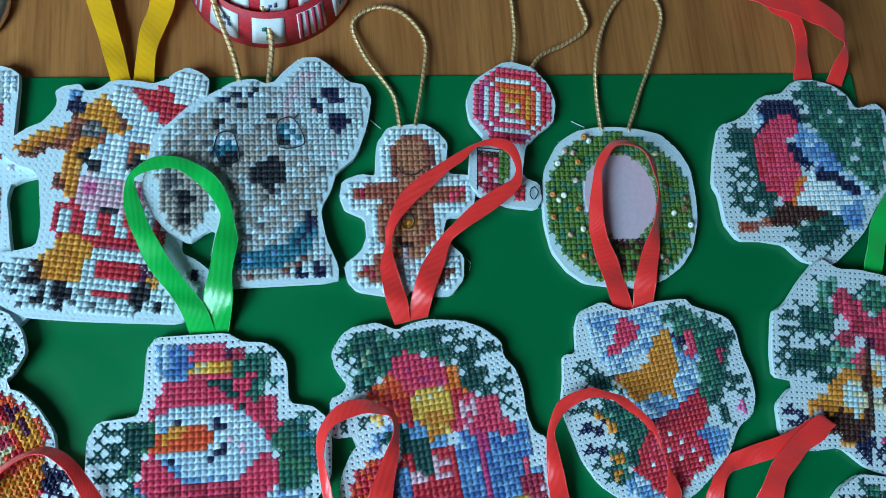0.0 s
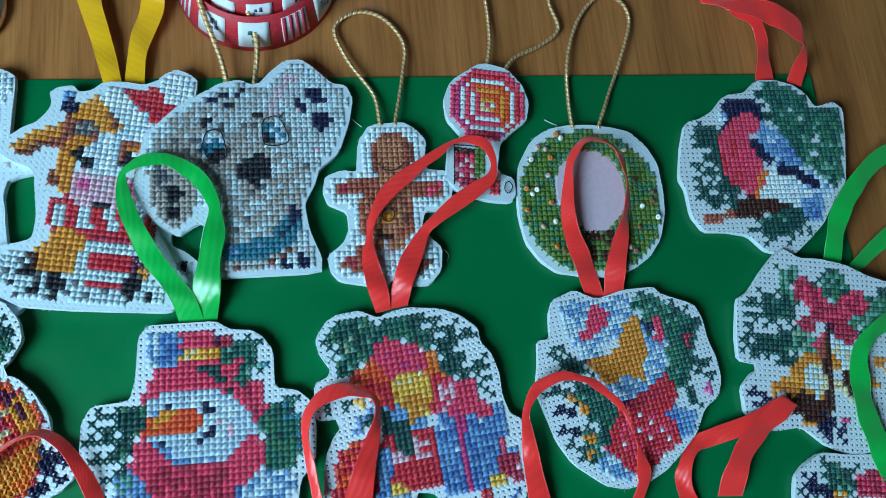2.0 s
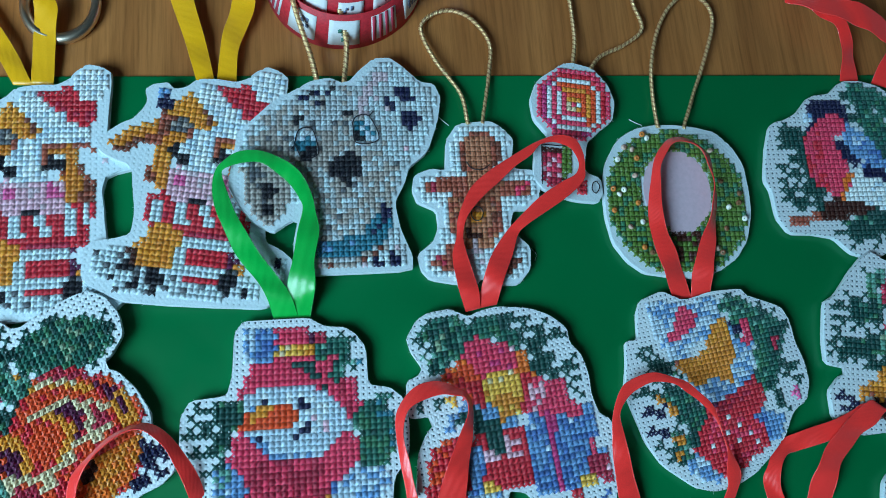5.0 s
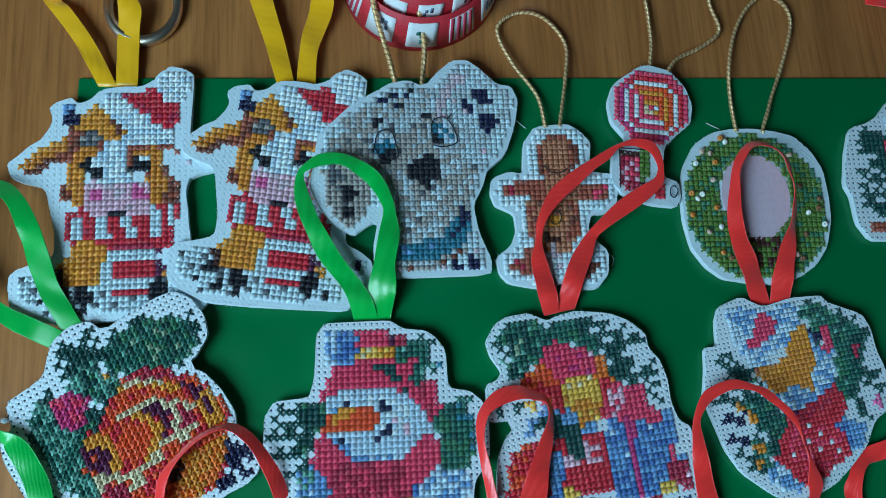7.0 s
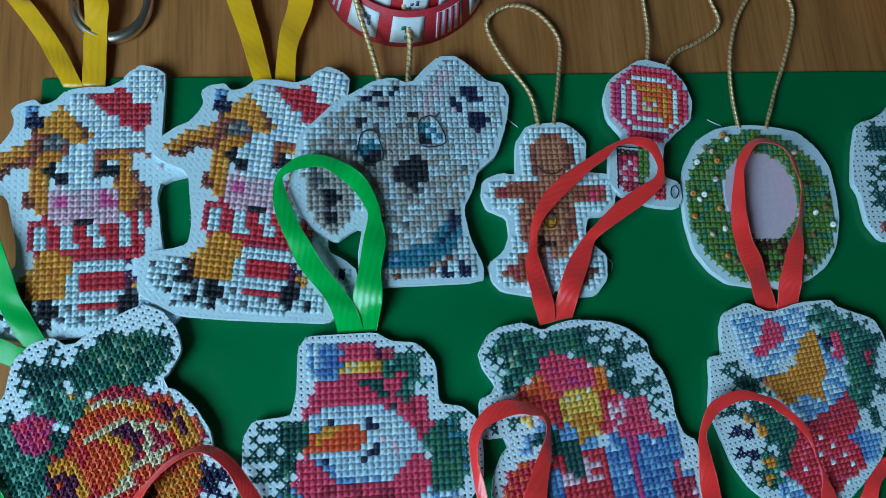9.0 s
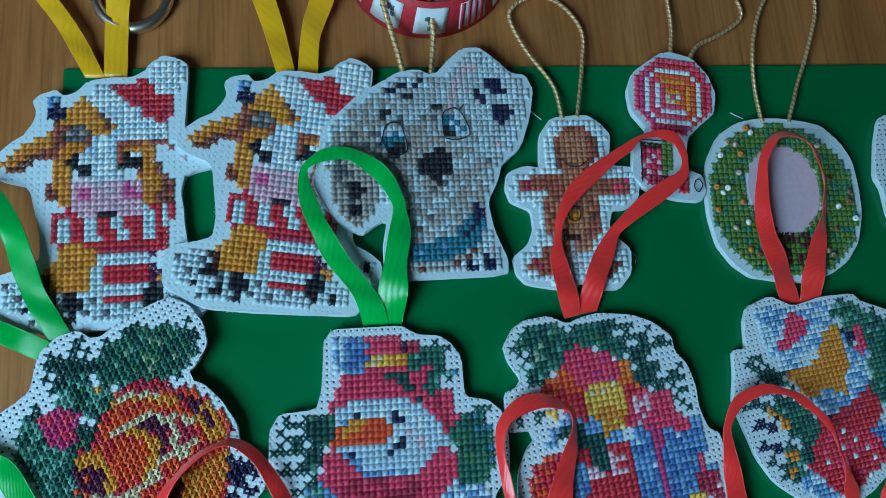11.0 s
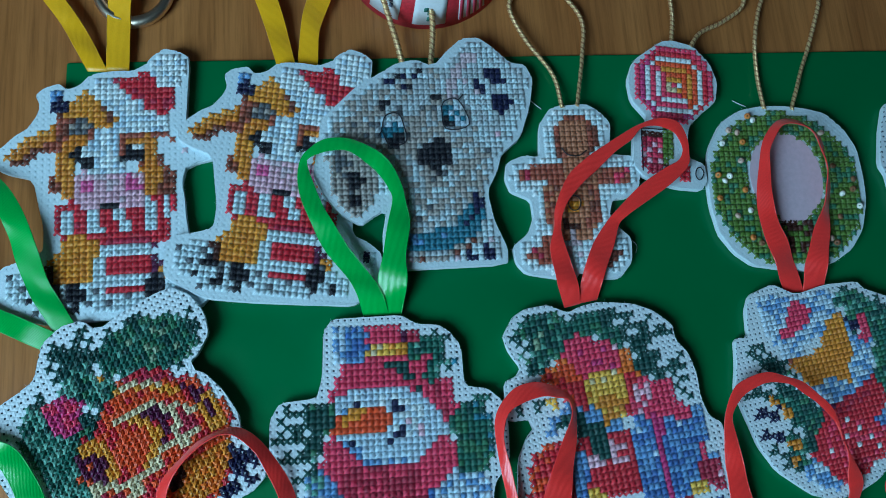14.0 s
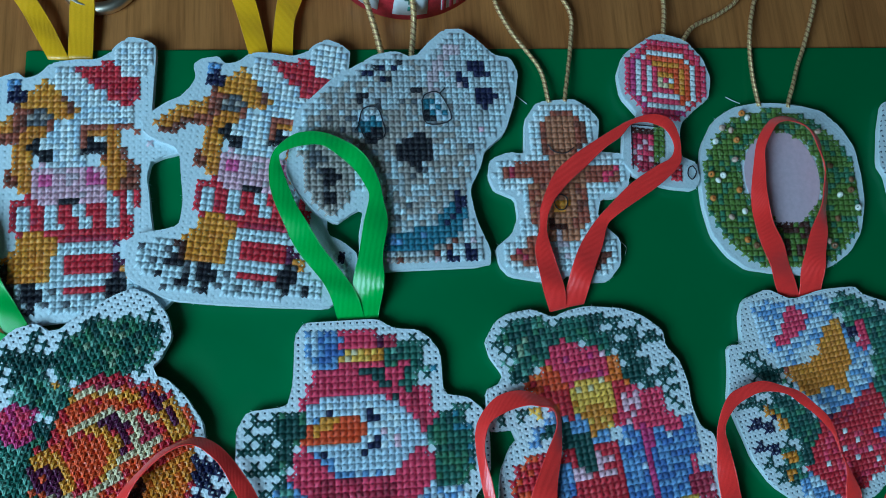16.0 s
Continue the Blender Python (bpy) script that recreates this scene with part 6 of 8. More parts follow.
chart.dot("snowflake", "white", 0.1, 6.2)
chart.dot("snowflake", "white", 2.3, 8.0)
chart.dot("snowflake", "white", -0.3, 9.2)
chart.dot("snowflake", "white", 3.7, 10.1)
chart.dot("snowflake", "white", 1.0, 11.3)
chart.dot("snowflake", "white", -4.2, 11.2)
chart.dot("snowflake", "white", 5.1, 11.8)
chart.dot("snowflake", "white", 2.7, 14.5)
chart.poly("snow_heel", "skyblue", [(5.5, 7.4), (8.2, 6.7), (11.0, 8.1), (11.7, 10.1), (10.0, 11.9), (7.9, 12.2), (6.8, 9.5)])
chart.poly("snow_heel", "blue", [(5.5, 7.4), (8.2, 6.7), (7.9, 12.2), (6.8, 9.5)], 0.4)
chart.poly("snow_heel", "skyblue", [(-8.8, 12.1), (-7.1, 11.3), (-5.4, 13.6), (-3.7, 15.9), (-4.4, 17.2), (-8.7, 15.8), (-9.5, 13.5)])
chart.poly("snow_heel", "ice", [(-8.8, 12.1), (-7.1, 11.3), (-5.4, 13.6), (-3.7, 15.9), (-4.4, 17.2), (-8.7, 15.8)], 0.35)
chart.poly("fir_left", "fir", [(-12.6, -6.0), (-8.9, -6.2), (-7.7, -4.5), (-6.8, -2.3), (-8.4, -2.5), (-11.7, -4.4)])
chart.twig("fir_twig", "fir", (-11.0, -6.0), (-13.9, -7.4), 1)
chart.twig("fir_twig", "fir", (-9.1, -5.7), (-12.2, -8.6), 1)
chart.poly("fir_left", "pine", [(-11.0, -1.8), (-7.1, -0.8), (-5.4, 1.3), (-3.7, 3.6), (-3.9, 6.2), (-6.2, 8.3), (-7.7, 7.2), (-9.6, 3.4), (-10.4, 0.3)])
chart.poly("fir_left", "fir", [(-11.0, -1.8), (-7.1, -0.8), (-5.4, 1.3), (-3.7, 3.6), (-3.9, 6.2), (-6.2, 8.3)], 0.4)
chart.poly("fir_left", "pine", [(-11.1, 6.7), (-8.1, 7.6), (-7.5, 9.7), (-9.9, 12.9), (-11.1, 10.8)])
chart.twig("fir_twig", "fir", (-11.3, 0.1), (-16.2, -0.6), 1)
chart.twig("fir_twig", "navy", (-11.7, 3.1), (-15.2, 3.2), 1)
chart.twig("fir_twig", "navy", (-12.1, 6.7), (-15.2, 6.7), 1)
chart.twig("fir_twig", "fir", (-11.0, 9.8), (-14.0, 9.4), 1)
chart.twig("fir_twig", "fir", (-10.3, 11.9), (-12.7, 11.6), 1)
chart.twig("fir_twig", "fir", (-7.2, 7.3), (-6.5, 10.4), 1)
chart.poly("cone", "ochre", [(-11.8, 0.1), (-10.3, 0.3), (-10.4, 1.7), (-12.0, 1.5)], 0.8)
chart.poly("cone", "ochre", [(-10.7, 2.7), (-8.7, 3.0), (-8.9, 4.5), (-10.8, 4.8)], 0.8)
chart.poly("cone", "ochre", [(-11.8, 4.6), (-10.5, 4.8), (-11.2, 6.3)], 0.7)
chart.poly("cone", "ochre", [(-11.7, 7.3), (-8.8, 8.1), (-9.0, 9.5), (-11.4, 8.8)], 0.9)
chart.poly("cone", "ochre", [(-11.5, 10.2), (-9.6, 11.0), (-10.2, 12.0), (-11.7, 11.8)], 0.8)
chart.twig("fir_twig", "fir", (15.5, -7.1), (17.8, -8.9), 1)
chart.twig("fir_twig", "fir", (13.3, -0.8), (17.8, -0.6), 1)
chart.twig("fir_twig", "fir", (12.9, 0.7), (17.7, 2.8), 1)
chart.twig("fir_twig", "fir", (11.1, 4.1), (12.2, 7.3), 1)
chart.twig("fir_twig", "fir", (13.4, -10.9), (12.2, -13.1), 1)
chart.twig("fir_twig", "fir", (10.5, 4.9), (11.1, 6.7), 1)
stocking_ornament = ornament("stocking_ornament", "cross-stitched red stocking with a gold bell and fir sprigs", pose(0.0780, -0.0031, BOARD_TOP + 0, 0, 0, 7.25), chart)

chart = Chart([(-5, -17.5), (-1.3, -18.7), (1.8, -18), (3.1, -15.4), (6.8, -16.1), (13.1, -16.5), (15.9, -16.1), (17.9, -13.6), (18.4, -10), (17.5, -6.7), (14.6, -4.7), (11.9, -3.8), (14.2, -1.7), (15.4, 2.1), (15.8, 6.4), (14.6, 9.9), (16.4, 12.4), (16.4, 14.6), (14.7, 17.2), (12.1, 18), (8.7, 17.8), (3.4, 18.7), (-3.2, 18.3), (-9.4, 15.6), (-12.8, 10.7), (-17.8, 4.3), (-18.1, 1.7), (-18.6, -3.5), (-18, -6.7), (-15.5, -7.8), (-14.8, -12), (-11.1, -12.5), (-8.1, -13.1)], 12)
chart.poly("sprig", "mint", [(-10.8, -4.9), (-7.0, -2.2), (-8.6, 3.1), (-7.8, 6.9), (-8.0, 9.5), (-10.3, 8.4), (-12.7, 4.3), (-12.9, 0.4)])
chart.poly("sprig", "pine", [(-10.8, -4.9), (-7.0, -2.2), (-8.6, 3.1), (-7.8, 6.9), (-8.0, 9.5), (-10.3, 8.4), (-12.7, 4.3), (-12.9, 0.4)], 0.5)
chart.poly("bauble", "tangerine", [(-6.5, -1.0), (-1.7, -3.0), (6.2, 5.9), (13.2, 8.8), (10.3, 14.2), (7.3, 16.0), (2.9, 16.7), (-1.5, 15.6), (-6.6, 12.4), (-8.1, 8.9), (-7.9, 5.2), (-8.4, 1.5)])
chart.poly("bauble", "red", [(-6.5, -1.0), (-1.7, -3.0), (6.2, 5.9), (13.2, 8.8), (10.3, 14.2), (7.3, 16.0), (2.9, 16.7), (-1.5, 15.6), (-6.6, 12.4), (-8.1, 8.9), (-7.9, 5.2)], 0.4)
chart.poly("fir_branch", "pine", [(2.7, -13.2), (6.6, -14.1), (10.8, -13.7), (14.0, -12.7), (16.2, -9.9), (15.9, -6.8), (14.2, -4.8), (10.2, -4.5), (6.6, -6.5), (3.0, -6.9), (1.1, -9.6), (1.4, -12.3)])
chart.poly("fir_branch", "green", [(6.6, -14.1), (10.8, -13.7), (14.0, -12.7), (16.2, -9.9), (14.2, -4.8), (10.2, -4.5), (6.6, -6.5)], 0.35)
chart.poly("fir_branch", "sage", [(5.7, -12.3), (13.6, -11.2), (13.4, -6.4), (6.8, -6.8)], 0.15)
chart.poly("fir_side", "fir", [(-3.5, -15.9), (0.4, -14.9), (0.8, -12.4), (0.2, -10.1), (-3.3, -10.7), (-3.7, -13.7), (-3.7, -15.4)])
chart.poly("fir_side", "mint", [(-4.7, -11.3), (-1.7, -12.7), (-0.3, -9.1), (2.6, -8.3), (1.5, -5.0), (-1.1, -4.1), (-3.0, -5.0), (-3.5, -7.3), (-5.2, -8.4), (-5.8, -10.2)])
chart.poly("fir_side", "pine", [(-4.7, -11.3), (-1.7, -12.7), (-0.3, -9.1), (2.6, -8.3), (1.5, -5.0), (-1.1, -4.1), (-3.0, -5.0)], 0.4)
chart.poly("fir_side", "sage", [(-2.1, -11.2), (-0.3, -9.1), (2.6, -8.3), (1.5, -5.0), (-1.4, -6.9)], 0.25)
chart.poly("sprig", "mint", [(-10.3, -10.3), (-8.5, -9.4), (-9.0, -7.4), (-8.5, -4.9), (-8.3, -3.2), (-6.8, -0.8), (-8.4, 2.3), (-13.5, -0.8), (-14.5, -2.3), (-13.6, -6.2)])
chart.poly("sprig", "pine", [(-10.3, -10.3), (-8.5, -9.4), (-9.0, -7.4), (-8.5, -4.9), (-8.3, -3.2), (-6.8, -0.8), (-8.4, 2.3), (-13.5, -0.8), (-14.5, -2.3), (-13.6, -6.2)], 0.5)
chart.poly("sprig", "fir", [(-10.3, -10.3), (-8.5, -9.4), (-9.0, -7.4), (-8.3, -3.2), (-10.2, -2.8), (-12.1, -6.8)], 0.2)
chart.poly("fir_shade", "fir", [(-5.3, -5.0), (-1.6, -4.3), (-2.5, -1.3), (-4.3, -0.1), (-6.8, -1.9)])
chart.twig("fir_twig", "fir", (-0.5, -14.4), (1.0, -16.9), 1)
chart.twig("fir_twig", "fir", (-3.2, -14.6), (-3.3, -16.7), 1)
chart.twig("fir_twig", "fir", (-3.8, -12.0), (-5.1, -13.2), 1)
chart.twig("fir_twig", "fir", (-8.1, -9.2), (-8.4, -10.9), 1)
chart.twig("fir_twig", "fir", (15.5, -8.7), (17.3, -8.8), 1)
chart.poly("berry", "magenta", [(-9.0, -8.5), (-7.4, -9.3), (-5.8, -8.1), (-4.2, -7.8), (-3.3, -6.3), (-4.9, -5.3), (-5.7, -2.9), (-7.6, -2.7), (-9.0, -4.0), (-8.1, -5.8)])
chart.poly("berry", "rose", [(-9.0, -8.5), (-7.4, -9.3), (-5.8, -8.1), (-4.2, -7.8), (-3.3, -6.3), (-4.9, -5.3), (-5.7, -2.9)], 0.3)
chart.poly("fir_bud", "gold", [(-0.3, -9.1), (1.2, -9.0), (0.9, -8.0), (-0.2, -8.2)])
chart.poly("bauble", "tangerine", [(2.7, -7.1), (4.9, -7.3), (7.8, -6.3), (10.3, -3.5), (13.2, -1.3), (14.7, 3.2), (14.5, 7.1), (13.1, 9.7), (4.8, 10.7), (-3.7, 6.3), (-8.6, 2.8), (-6.6, -1.2), (-4.7, -1.5), (-2.7, -1.0), (-2.0, -3.5), (1.2, -4.6)])
chart.poly("bauble", "red", [(2.7, -7.1), (4.9, -7.3), (7.8, -6.3), (10.3, -3.5), (13.2, -1.3), (14.7, 3.2), (14.5, 7.1), (4.8, 10.7), (-3.7, 6.3), (-8.6, 2.8), (-6.6, -1.2)], 0.35)
chart.poly("bauble_crown", "red", [(3.5, -6.7), (6.8, -6.8), (10.0, -4.2), (10.9, -2.5), (6.9, -4.5), (2.9, -5.5)])
chart.poly("bauble_crown", "crimson", [(3.5, -6.7), (6.8, -6.8), (10.0, -4.2), (10.9, -2.5), (6.9, -4.5), (2.9, -5.5)], 0.5)
chart.line("gold_band", "gold", [(1.9, -5.4), (3.9, -5.4), (6.7, -4.1), (9.3, -1.6)], 1)
chart.line("gold_band", "cream", [(2.9, -5.5), (4.9, -5.1), (7.7, -3.7)], 0.6)
chart.line("pale_band", "cream", [(-0.7, -1.5), (2.6, -1.6), (4.9, -1.6), (6.8, -0.1), (7.3, 2.4), (6.6, 4.8)], 1)
chart.poly("scroll", "plum", [(2.9, -1.1), (5.4, -0.8), (6.6, 1.5), (6.0, 3.9), (4.2, 5.3), (3.2, 5.9), (3.2, 3.6), (4.7, 3.3), (4.5, 1.0), (3.1, -0.3)])
chart.line("gold_band", "gold", [(1.5, -0.5), (3.7, 0.7), (4.0, 3.5), (2.2, 4.9), (0.9, 6.3)], 1)
chart.poly("bauble", "tangerine", [(-0.4, 0.1), (3.1, 0.9), (3.1, 3.0), (1.9, 4.3), (-0.3, 5.3), (-2.9, 4.0), (-2.4, 1.4)])
chart.poly("bauble_side", "crimson", [(8.2, 1.7), (10.2, 3.1), (9.2, 5.5), (7.3, 4.6)])
chart.line("pale_band", "cream", [(8.4, 0.1), (10.3, 2.8)], 0.8)
chart.poly("bauble_side", "plum", [(10.4, -1.6), (13.5, 0.9), (14.2, 5.3), (14.0, 6.9), (12.4, 6.7), (12.4, 3.2), (10.7, 0.1)])
chart.poly("bauble_side", "gold", [(10.6, 2.3), (12.3, 2.6), (12.5, 5.4), (14.0, 4.6), (12.2, 7.0), (10.5, 6.3)], 0.8)
chart.line("gold_band", "gold", [(12.9, 1.2), (13.8, 3.9), (13.5, 6.7)], 0.8)
chart.line("pale_band", "cream", [(1.8, 6.4), (5.3, 5.2), (7.1, 6.2), (9.3, 5.1)], 0.8)
chart.poly("scroll", "plum", [(-7.3, -1.0), (-4.3, -1.2), (-3.0, 1.9), (-4.1, 5.2), (-8.4, 2.4)], 0.8)
chart.line("gold_band", "gold", [(-6.6, -0.1), (-4.3, -0.1), (-3.3, 2.1), (-4.0, 4.6)], 1)
chart.line("pale_band", "cream", [(-4.5, 2.7), (-5.0, 4.7)], 0.8)
chart.poly("scroll", "plum", [(-7.2, 0.4), (-4.2, 0.9), (-3.7, 4.4), (-5.8, 6.6), (-7.8, 5.8), (-8.3, 3.3)], 0.85)
chart.line("gold_band", "gold", [(-6.1, -0.6), (-3.9, 0.3), (-3.7, 4.4), (-4.9, 6.7)], 1)
chart.line("pale_band", "cream", [(-8.0, 5.0), (-5.0, 7.0), (-1.2, 7.4), (2.8, 7.1)], 0.9)
chart.line("pale_band", "cream", [(-7.8, 6.9), (-5.5, 9.1), (-1.0, 9.0)], 0.7)
chart.poly("bauble_side", "crimson", [(-7.0, 6.7), (-3.2, 9.1), (-4.8, 11.1), (-7.1, 10.0)])
chart.poly("leaf", "orange", [(1.2, 11.4), (4.9, 9.3), (13.2, 8.8), (10.0, 14.1), (3.7, 16.5), (-0.9, 15.4)])
chart.poly("leaf", "ochre", [(4.9, 9.3), (13.2, 8.8), (10.0, 14.1), (5.7, 15.8), (3.1, 13.3)], 0.6)
chart.poly("leaf", "darkbrown", [(2.6, 9.8), (4.9, 9.3), (4.3, 11.8), (1.7, 12.6)])
chart.twig("fir_twig", "navy", (12.2, 11.7), (16.0, 14.2), 2)
chart.twig("fir_twig", "navy", (11.1, 12.9), (14.0, 17.1), 2)
chart.twig("fir_twig", "navy", (13.0, 11.5), (12.0, 16.8), 2)
chart.twig("fir_twig", "navy", (9.7, 15.5), (8.7, 16.7), 1)
bauble_ornament = ornament("bauble_ornament", "cross-stitched red and orange patterned bauble on fir branches", pose(-0.1486, -0.0023, BOARD_TOP + 0.0012, 1.9, 0, 26.44), chart)

chart = Chart([(-10.2, -11.3), (-8.7, -12.3), (-5.6, -10.6), (-0.9, -10.8), (4.7, -10), (9.2, -8.1), (15.3, -6.9), (21.1, -3.4), (22.1, 3.5), (18.3, 11.4), (18.4, 18), (14, 23.9), (3.8, 27.1), (-1.4, 25.7), (-6.8, 22.2), (-12.6, 23.3), (-18.2, 20.5), (-18.8, 15.4), (-16.7, 12.8), (-13.3, 11.2), (-19.2, 10.4), (-19.4, 5.7), (-18.9, -1.3), (-16.2, -3.2), (-13.1, -8)], 13)
chart.poly("fir_back", "mint", [(-10.1, -7.8), (-6.2, -9.4), (-5.8, -6.9), (-7.8, -4.2), (-6.6, -1.8), (-9.2, -1.8), (-10.4, -4.2)])
chart.poly("fir_back", "green", [(-10.1, -7.8), (-6.2, -9.4), (-5.8, -6.9), (-7.8, -4.2), (-6.6, -1.8), (-9.2, -1.8), (-10.4, -4.2)], 0.35)
chart.poly("fir_back", "mint", [(-1.3, -8.0), (3.0, -9.1), (3.9, -6.6), (5.2, -4.7), (1.6, -2.4), (-0.5, -2.6), (-1.5, -5.4)])
chart.poly("fir_back", "green", [(-1.3, -8.0), (3.0, -9.1), (3.9, -6.6), (5.2, -4.7), (1.6, -2.4), (-0.5, -2.6), (-1.5, -5.4)], 0.5)
chart.poly("fir_back", "mint", [(9.2, -4.3), (14.4, -4.4), (13.7, 1.2), (9.3, 2.6), (6.7, 2.5), (4.5, 1.9), (4.0, 0.9), (6.8, -0.1), (9.3, -0.8)])
chart.poly("fir_back", "green", [(9.2, -4.3), (14.4, -4.4), (13.7, 1.2), (9.3, 2.6), (6.7, 2.5), (4.5, 1.9)], 0.5)
chart.poly("fir_back", "mint", [(-8.3, 4.0), (-3.6, 4.5), (-3.9, 8.0), (-7.5, 8.0), (-9.5, 5.2)])
chart.poly("fir_back", "sage", [(-8.3, 4.0), (-3.6, 4.5), (-3.9, 8.0), (-7.5, 8.0), (-9.5, 5.2)], 0.4)
chart.poly("fir_branch", "fir", [(-12.7, -2.0), (-8.3, -2.9), (-6.5, -1.1), (-7.6, 2.0), (-11.0, 1.9), (-12.9, 0.1)])
chart.poly("fir_branch", "fir", [(-16.0, 5.7), (-11.2, 4.5), (-8.1, 3.9), (-8.0, 8.1), (-11.8, 9.6), (-15.6, 8.0)])
chart.poly("fir_branch", "pine", [(-11.6, -2.0), (-7.5, -2.2), (-7.6, 2.0), (-11.0, 1.9)], 0.3)
chart.twig("fir_twig", "fir", (-12.1, -1.6), (-15.3, -3.5), 2)
chart.twig("fir_twig", "fir", (-12.4, -0.5), (-18.3, -0.6), 2)
chart.twig("fir_twig", "fir", (-12.2, 1.0), (-16.9, 3.2), 2)
chart.twig("fir_twig", "fir", (-14.8, 6.9), (-18.8, 8.0), 2)
chart.twig("fir_twig", "fir", (-13.5, 8.4), (-16.9, 9.8), 2)
chart.twig("fir_twig", "fir", (-10.0, 8.8), (-11.6, 10.6), 1)
chart.twig("fir_twig", "fir", (-8.4, 9.1), (-9.7, 10.7), 1)
chart.twig("fir_twig", "fir", (-13.5, 5.2), (-17.6, 5.4), 2)
chart.poly("far_bell", "cream", [(-0.4, 5.0), (5.1, 5.8), (4.0, 10.6), (2.1, 11.2), (-0.2, 9.4)])
chart.poly("far_bell", "silver", [(-0.4, 5.0), (5.1, 5.8), (4.0, 10.6), (2.1, 11.2), (-0.2, 9.4)], 0.6)
chart.poly("far_bell", "ochre", [(-0.5, 7.6), (2.4, 9.2), (2.1, 11.2), (-0.1, 10.1)], 0.5)
chart.poly("far_bell", "darkbrown", [(1.5, 11.4), (5.6, 10.9), (7.3, 15.1), (3.7, 15.6), (2.0, 14.8)])
chart.poly("far_bell", "cream", [(-0.4, 12.6), (1.4, 12.8), (3.7, 15.5), (5.1, 18.0), (1.1, 15.5)], 0.8)
chart.poly("far_bell", "ochre", [(4.0, 10.6), (11.5, 7.0), (12.5, 12.4), (7.3, 15.1)], 0.4)
chart.poly("bell", "ochre", [(-6.9, 8.9), (-3.5, 8.5), (-1.8, 9.3), (-1.8, 15.9), (-0.8, 18.7), (-3.2, 16.6), (-5.9, 15.4), (-9.9, 15.9), (-13.4, 16.9), (-13.1, 14.8), (-9.0, 12.2)])
chart.poly("bell", "gold", [(-6.9, 8.9), (-3.5, 8.5), (-4.6, 11.1), (-7.6, 14.6), (-11.6, 15.2)], 0.35)
chart.poly("bell", "rust", [(-13.4, 16.9), (-13.1, 14.8), (-10.7, 14.5), (-9.4, 15.8)], 0.6)
chart.poly("bell_gleam", "silver", [(-5.3, 9.8), (-1.6, 10.1), (-2.3, 15.8), (-5.4, 15.3), (-5.9, 12.8)])
chart.poly("bell_gleam", "cream", [(-5.3, 9.8), (-1.6, 10.1), (-2.3, 15.8), (-5.4, 15.3), (-5.9, 12.8)], 0.4)
chart.poly("bell_mouth", "darkbrown", [(-9.8, 16.9), (-5.3, 15.8), (-3.2, 17.1), (-3.1, 20.6), (-6.1, 21.0), (-8.8, 19.8)])
chart.poly("bell", "ochre", [(-6.6, 20.5), (-3.5, 20.6), (-3.9, 21.7), (-6.5, 21.5)])
chart.line("strap", "darkbrown", [(-0.3, 2.0), (-0.8, 9.1), (-0.5, 14.1), (-1.5, 20.3)], 1.3)
chart.poly("bow", "crimson", [(-7.5, -4.6), (-6.3, -6.3), (-4.3, -7.1), (-2.5, -5.4), (-1.1, -3.0), (-0.1, -2.0), (1.9, -2.4), (4.2, -4.3), (6.0, -5.4), (7.6, -4.6), (9.1, -1.8), (8.8, -0.8), (5.9, -0.0), (3.5, 1.0), (4.2, 2.4), (5.9, 3.2), (5.7, 5.3), (2.7, 5.6), (0.8, 3.8), (0.2, 1.8), (-1.6, 1.5), (-3.3, 2.9), (-3.6, 4.5), (-6.2, 3.8), (-6.8, 2.4), (-6.4, 1.8), (-3.7, 0.4), (-4.3, -0.5), (-6.2, -2.4), (-7.4, -3.6)])
chart.poly("bow", "rose", [(-7.5, -4.6), (-6.3, -6.3), (-4.3, -7.1), (-2.5, -5.4), (-1.1, -3.0), (-0.1, -2.0), (1.9, -2.4), (6.0, -5.4), (7.6, -4.6), (9.1, -1.8), (3.5, 1.0), (-1.6, 1.5), (-6.2, -2.4)], 0.4)
chart.poly("bow_knot", "rust", [(-3.5, 4.9), (-0.5, 4.1), (-1.3, 9.2), (-3.4, 8.8)])
chart.poly("bow_knot", "rose", [(-3.5, 4.9), (-0.5, 4.1), (-1.3, 9.2), (-3.4, 8.8)], 0.4)
chart.poly("bow_knot", "plum", [(-1.1, 1.6), (0.7, 1.7), (0.1, 4.9), (-1.5, 4.6)], 0.8)
chart.poly("berry", "magenta", [(0.9, 20.0), (2.9, 19.7), (3.0, 20.8), (1.1, 21.0)])
chart.twig("fir_twig", "navy", (-1.9, 20.9), (-1.4, 24.3), 2)
chart.twig("fir_twig", "navy", (0.6, 22.1), (1.0, 24.0), 1)
chart.twig("fir_twig", "navy", (-3.0, 21.6), (-4.3, 23.3), 1)
chart.twig("fir_twig", "navy", (-13.8, 17.0), (-17.4, 16.9), 2)
chart.twig("fir_twig", "navy", (-14.7, 17.6), (-16.1, 18.8), 1)
bells_ornament = ornament("bells_ornament", "cross-stitched gold bells with a crimson bow on fir branches", pose(0.1619, 0.0160, BOARD_TOP + 0.0011, 1.6, 0, -7.69), chart)

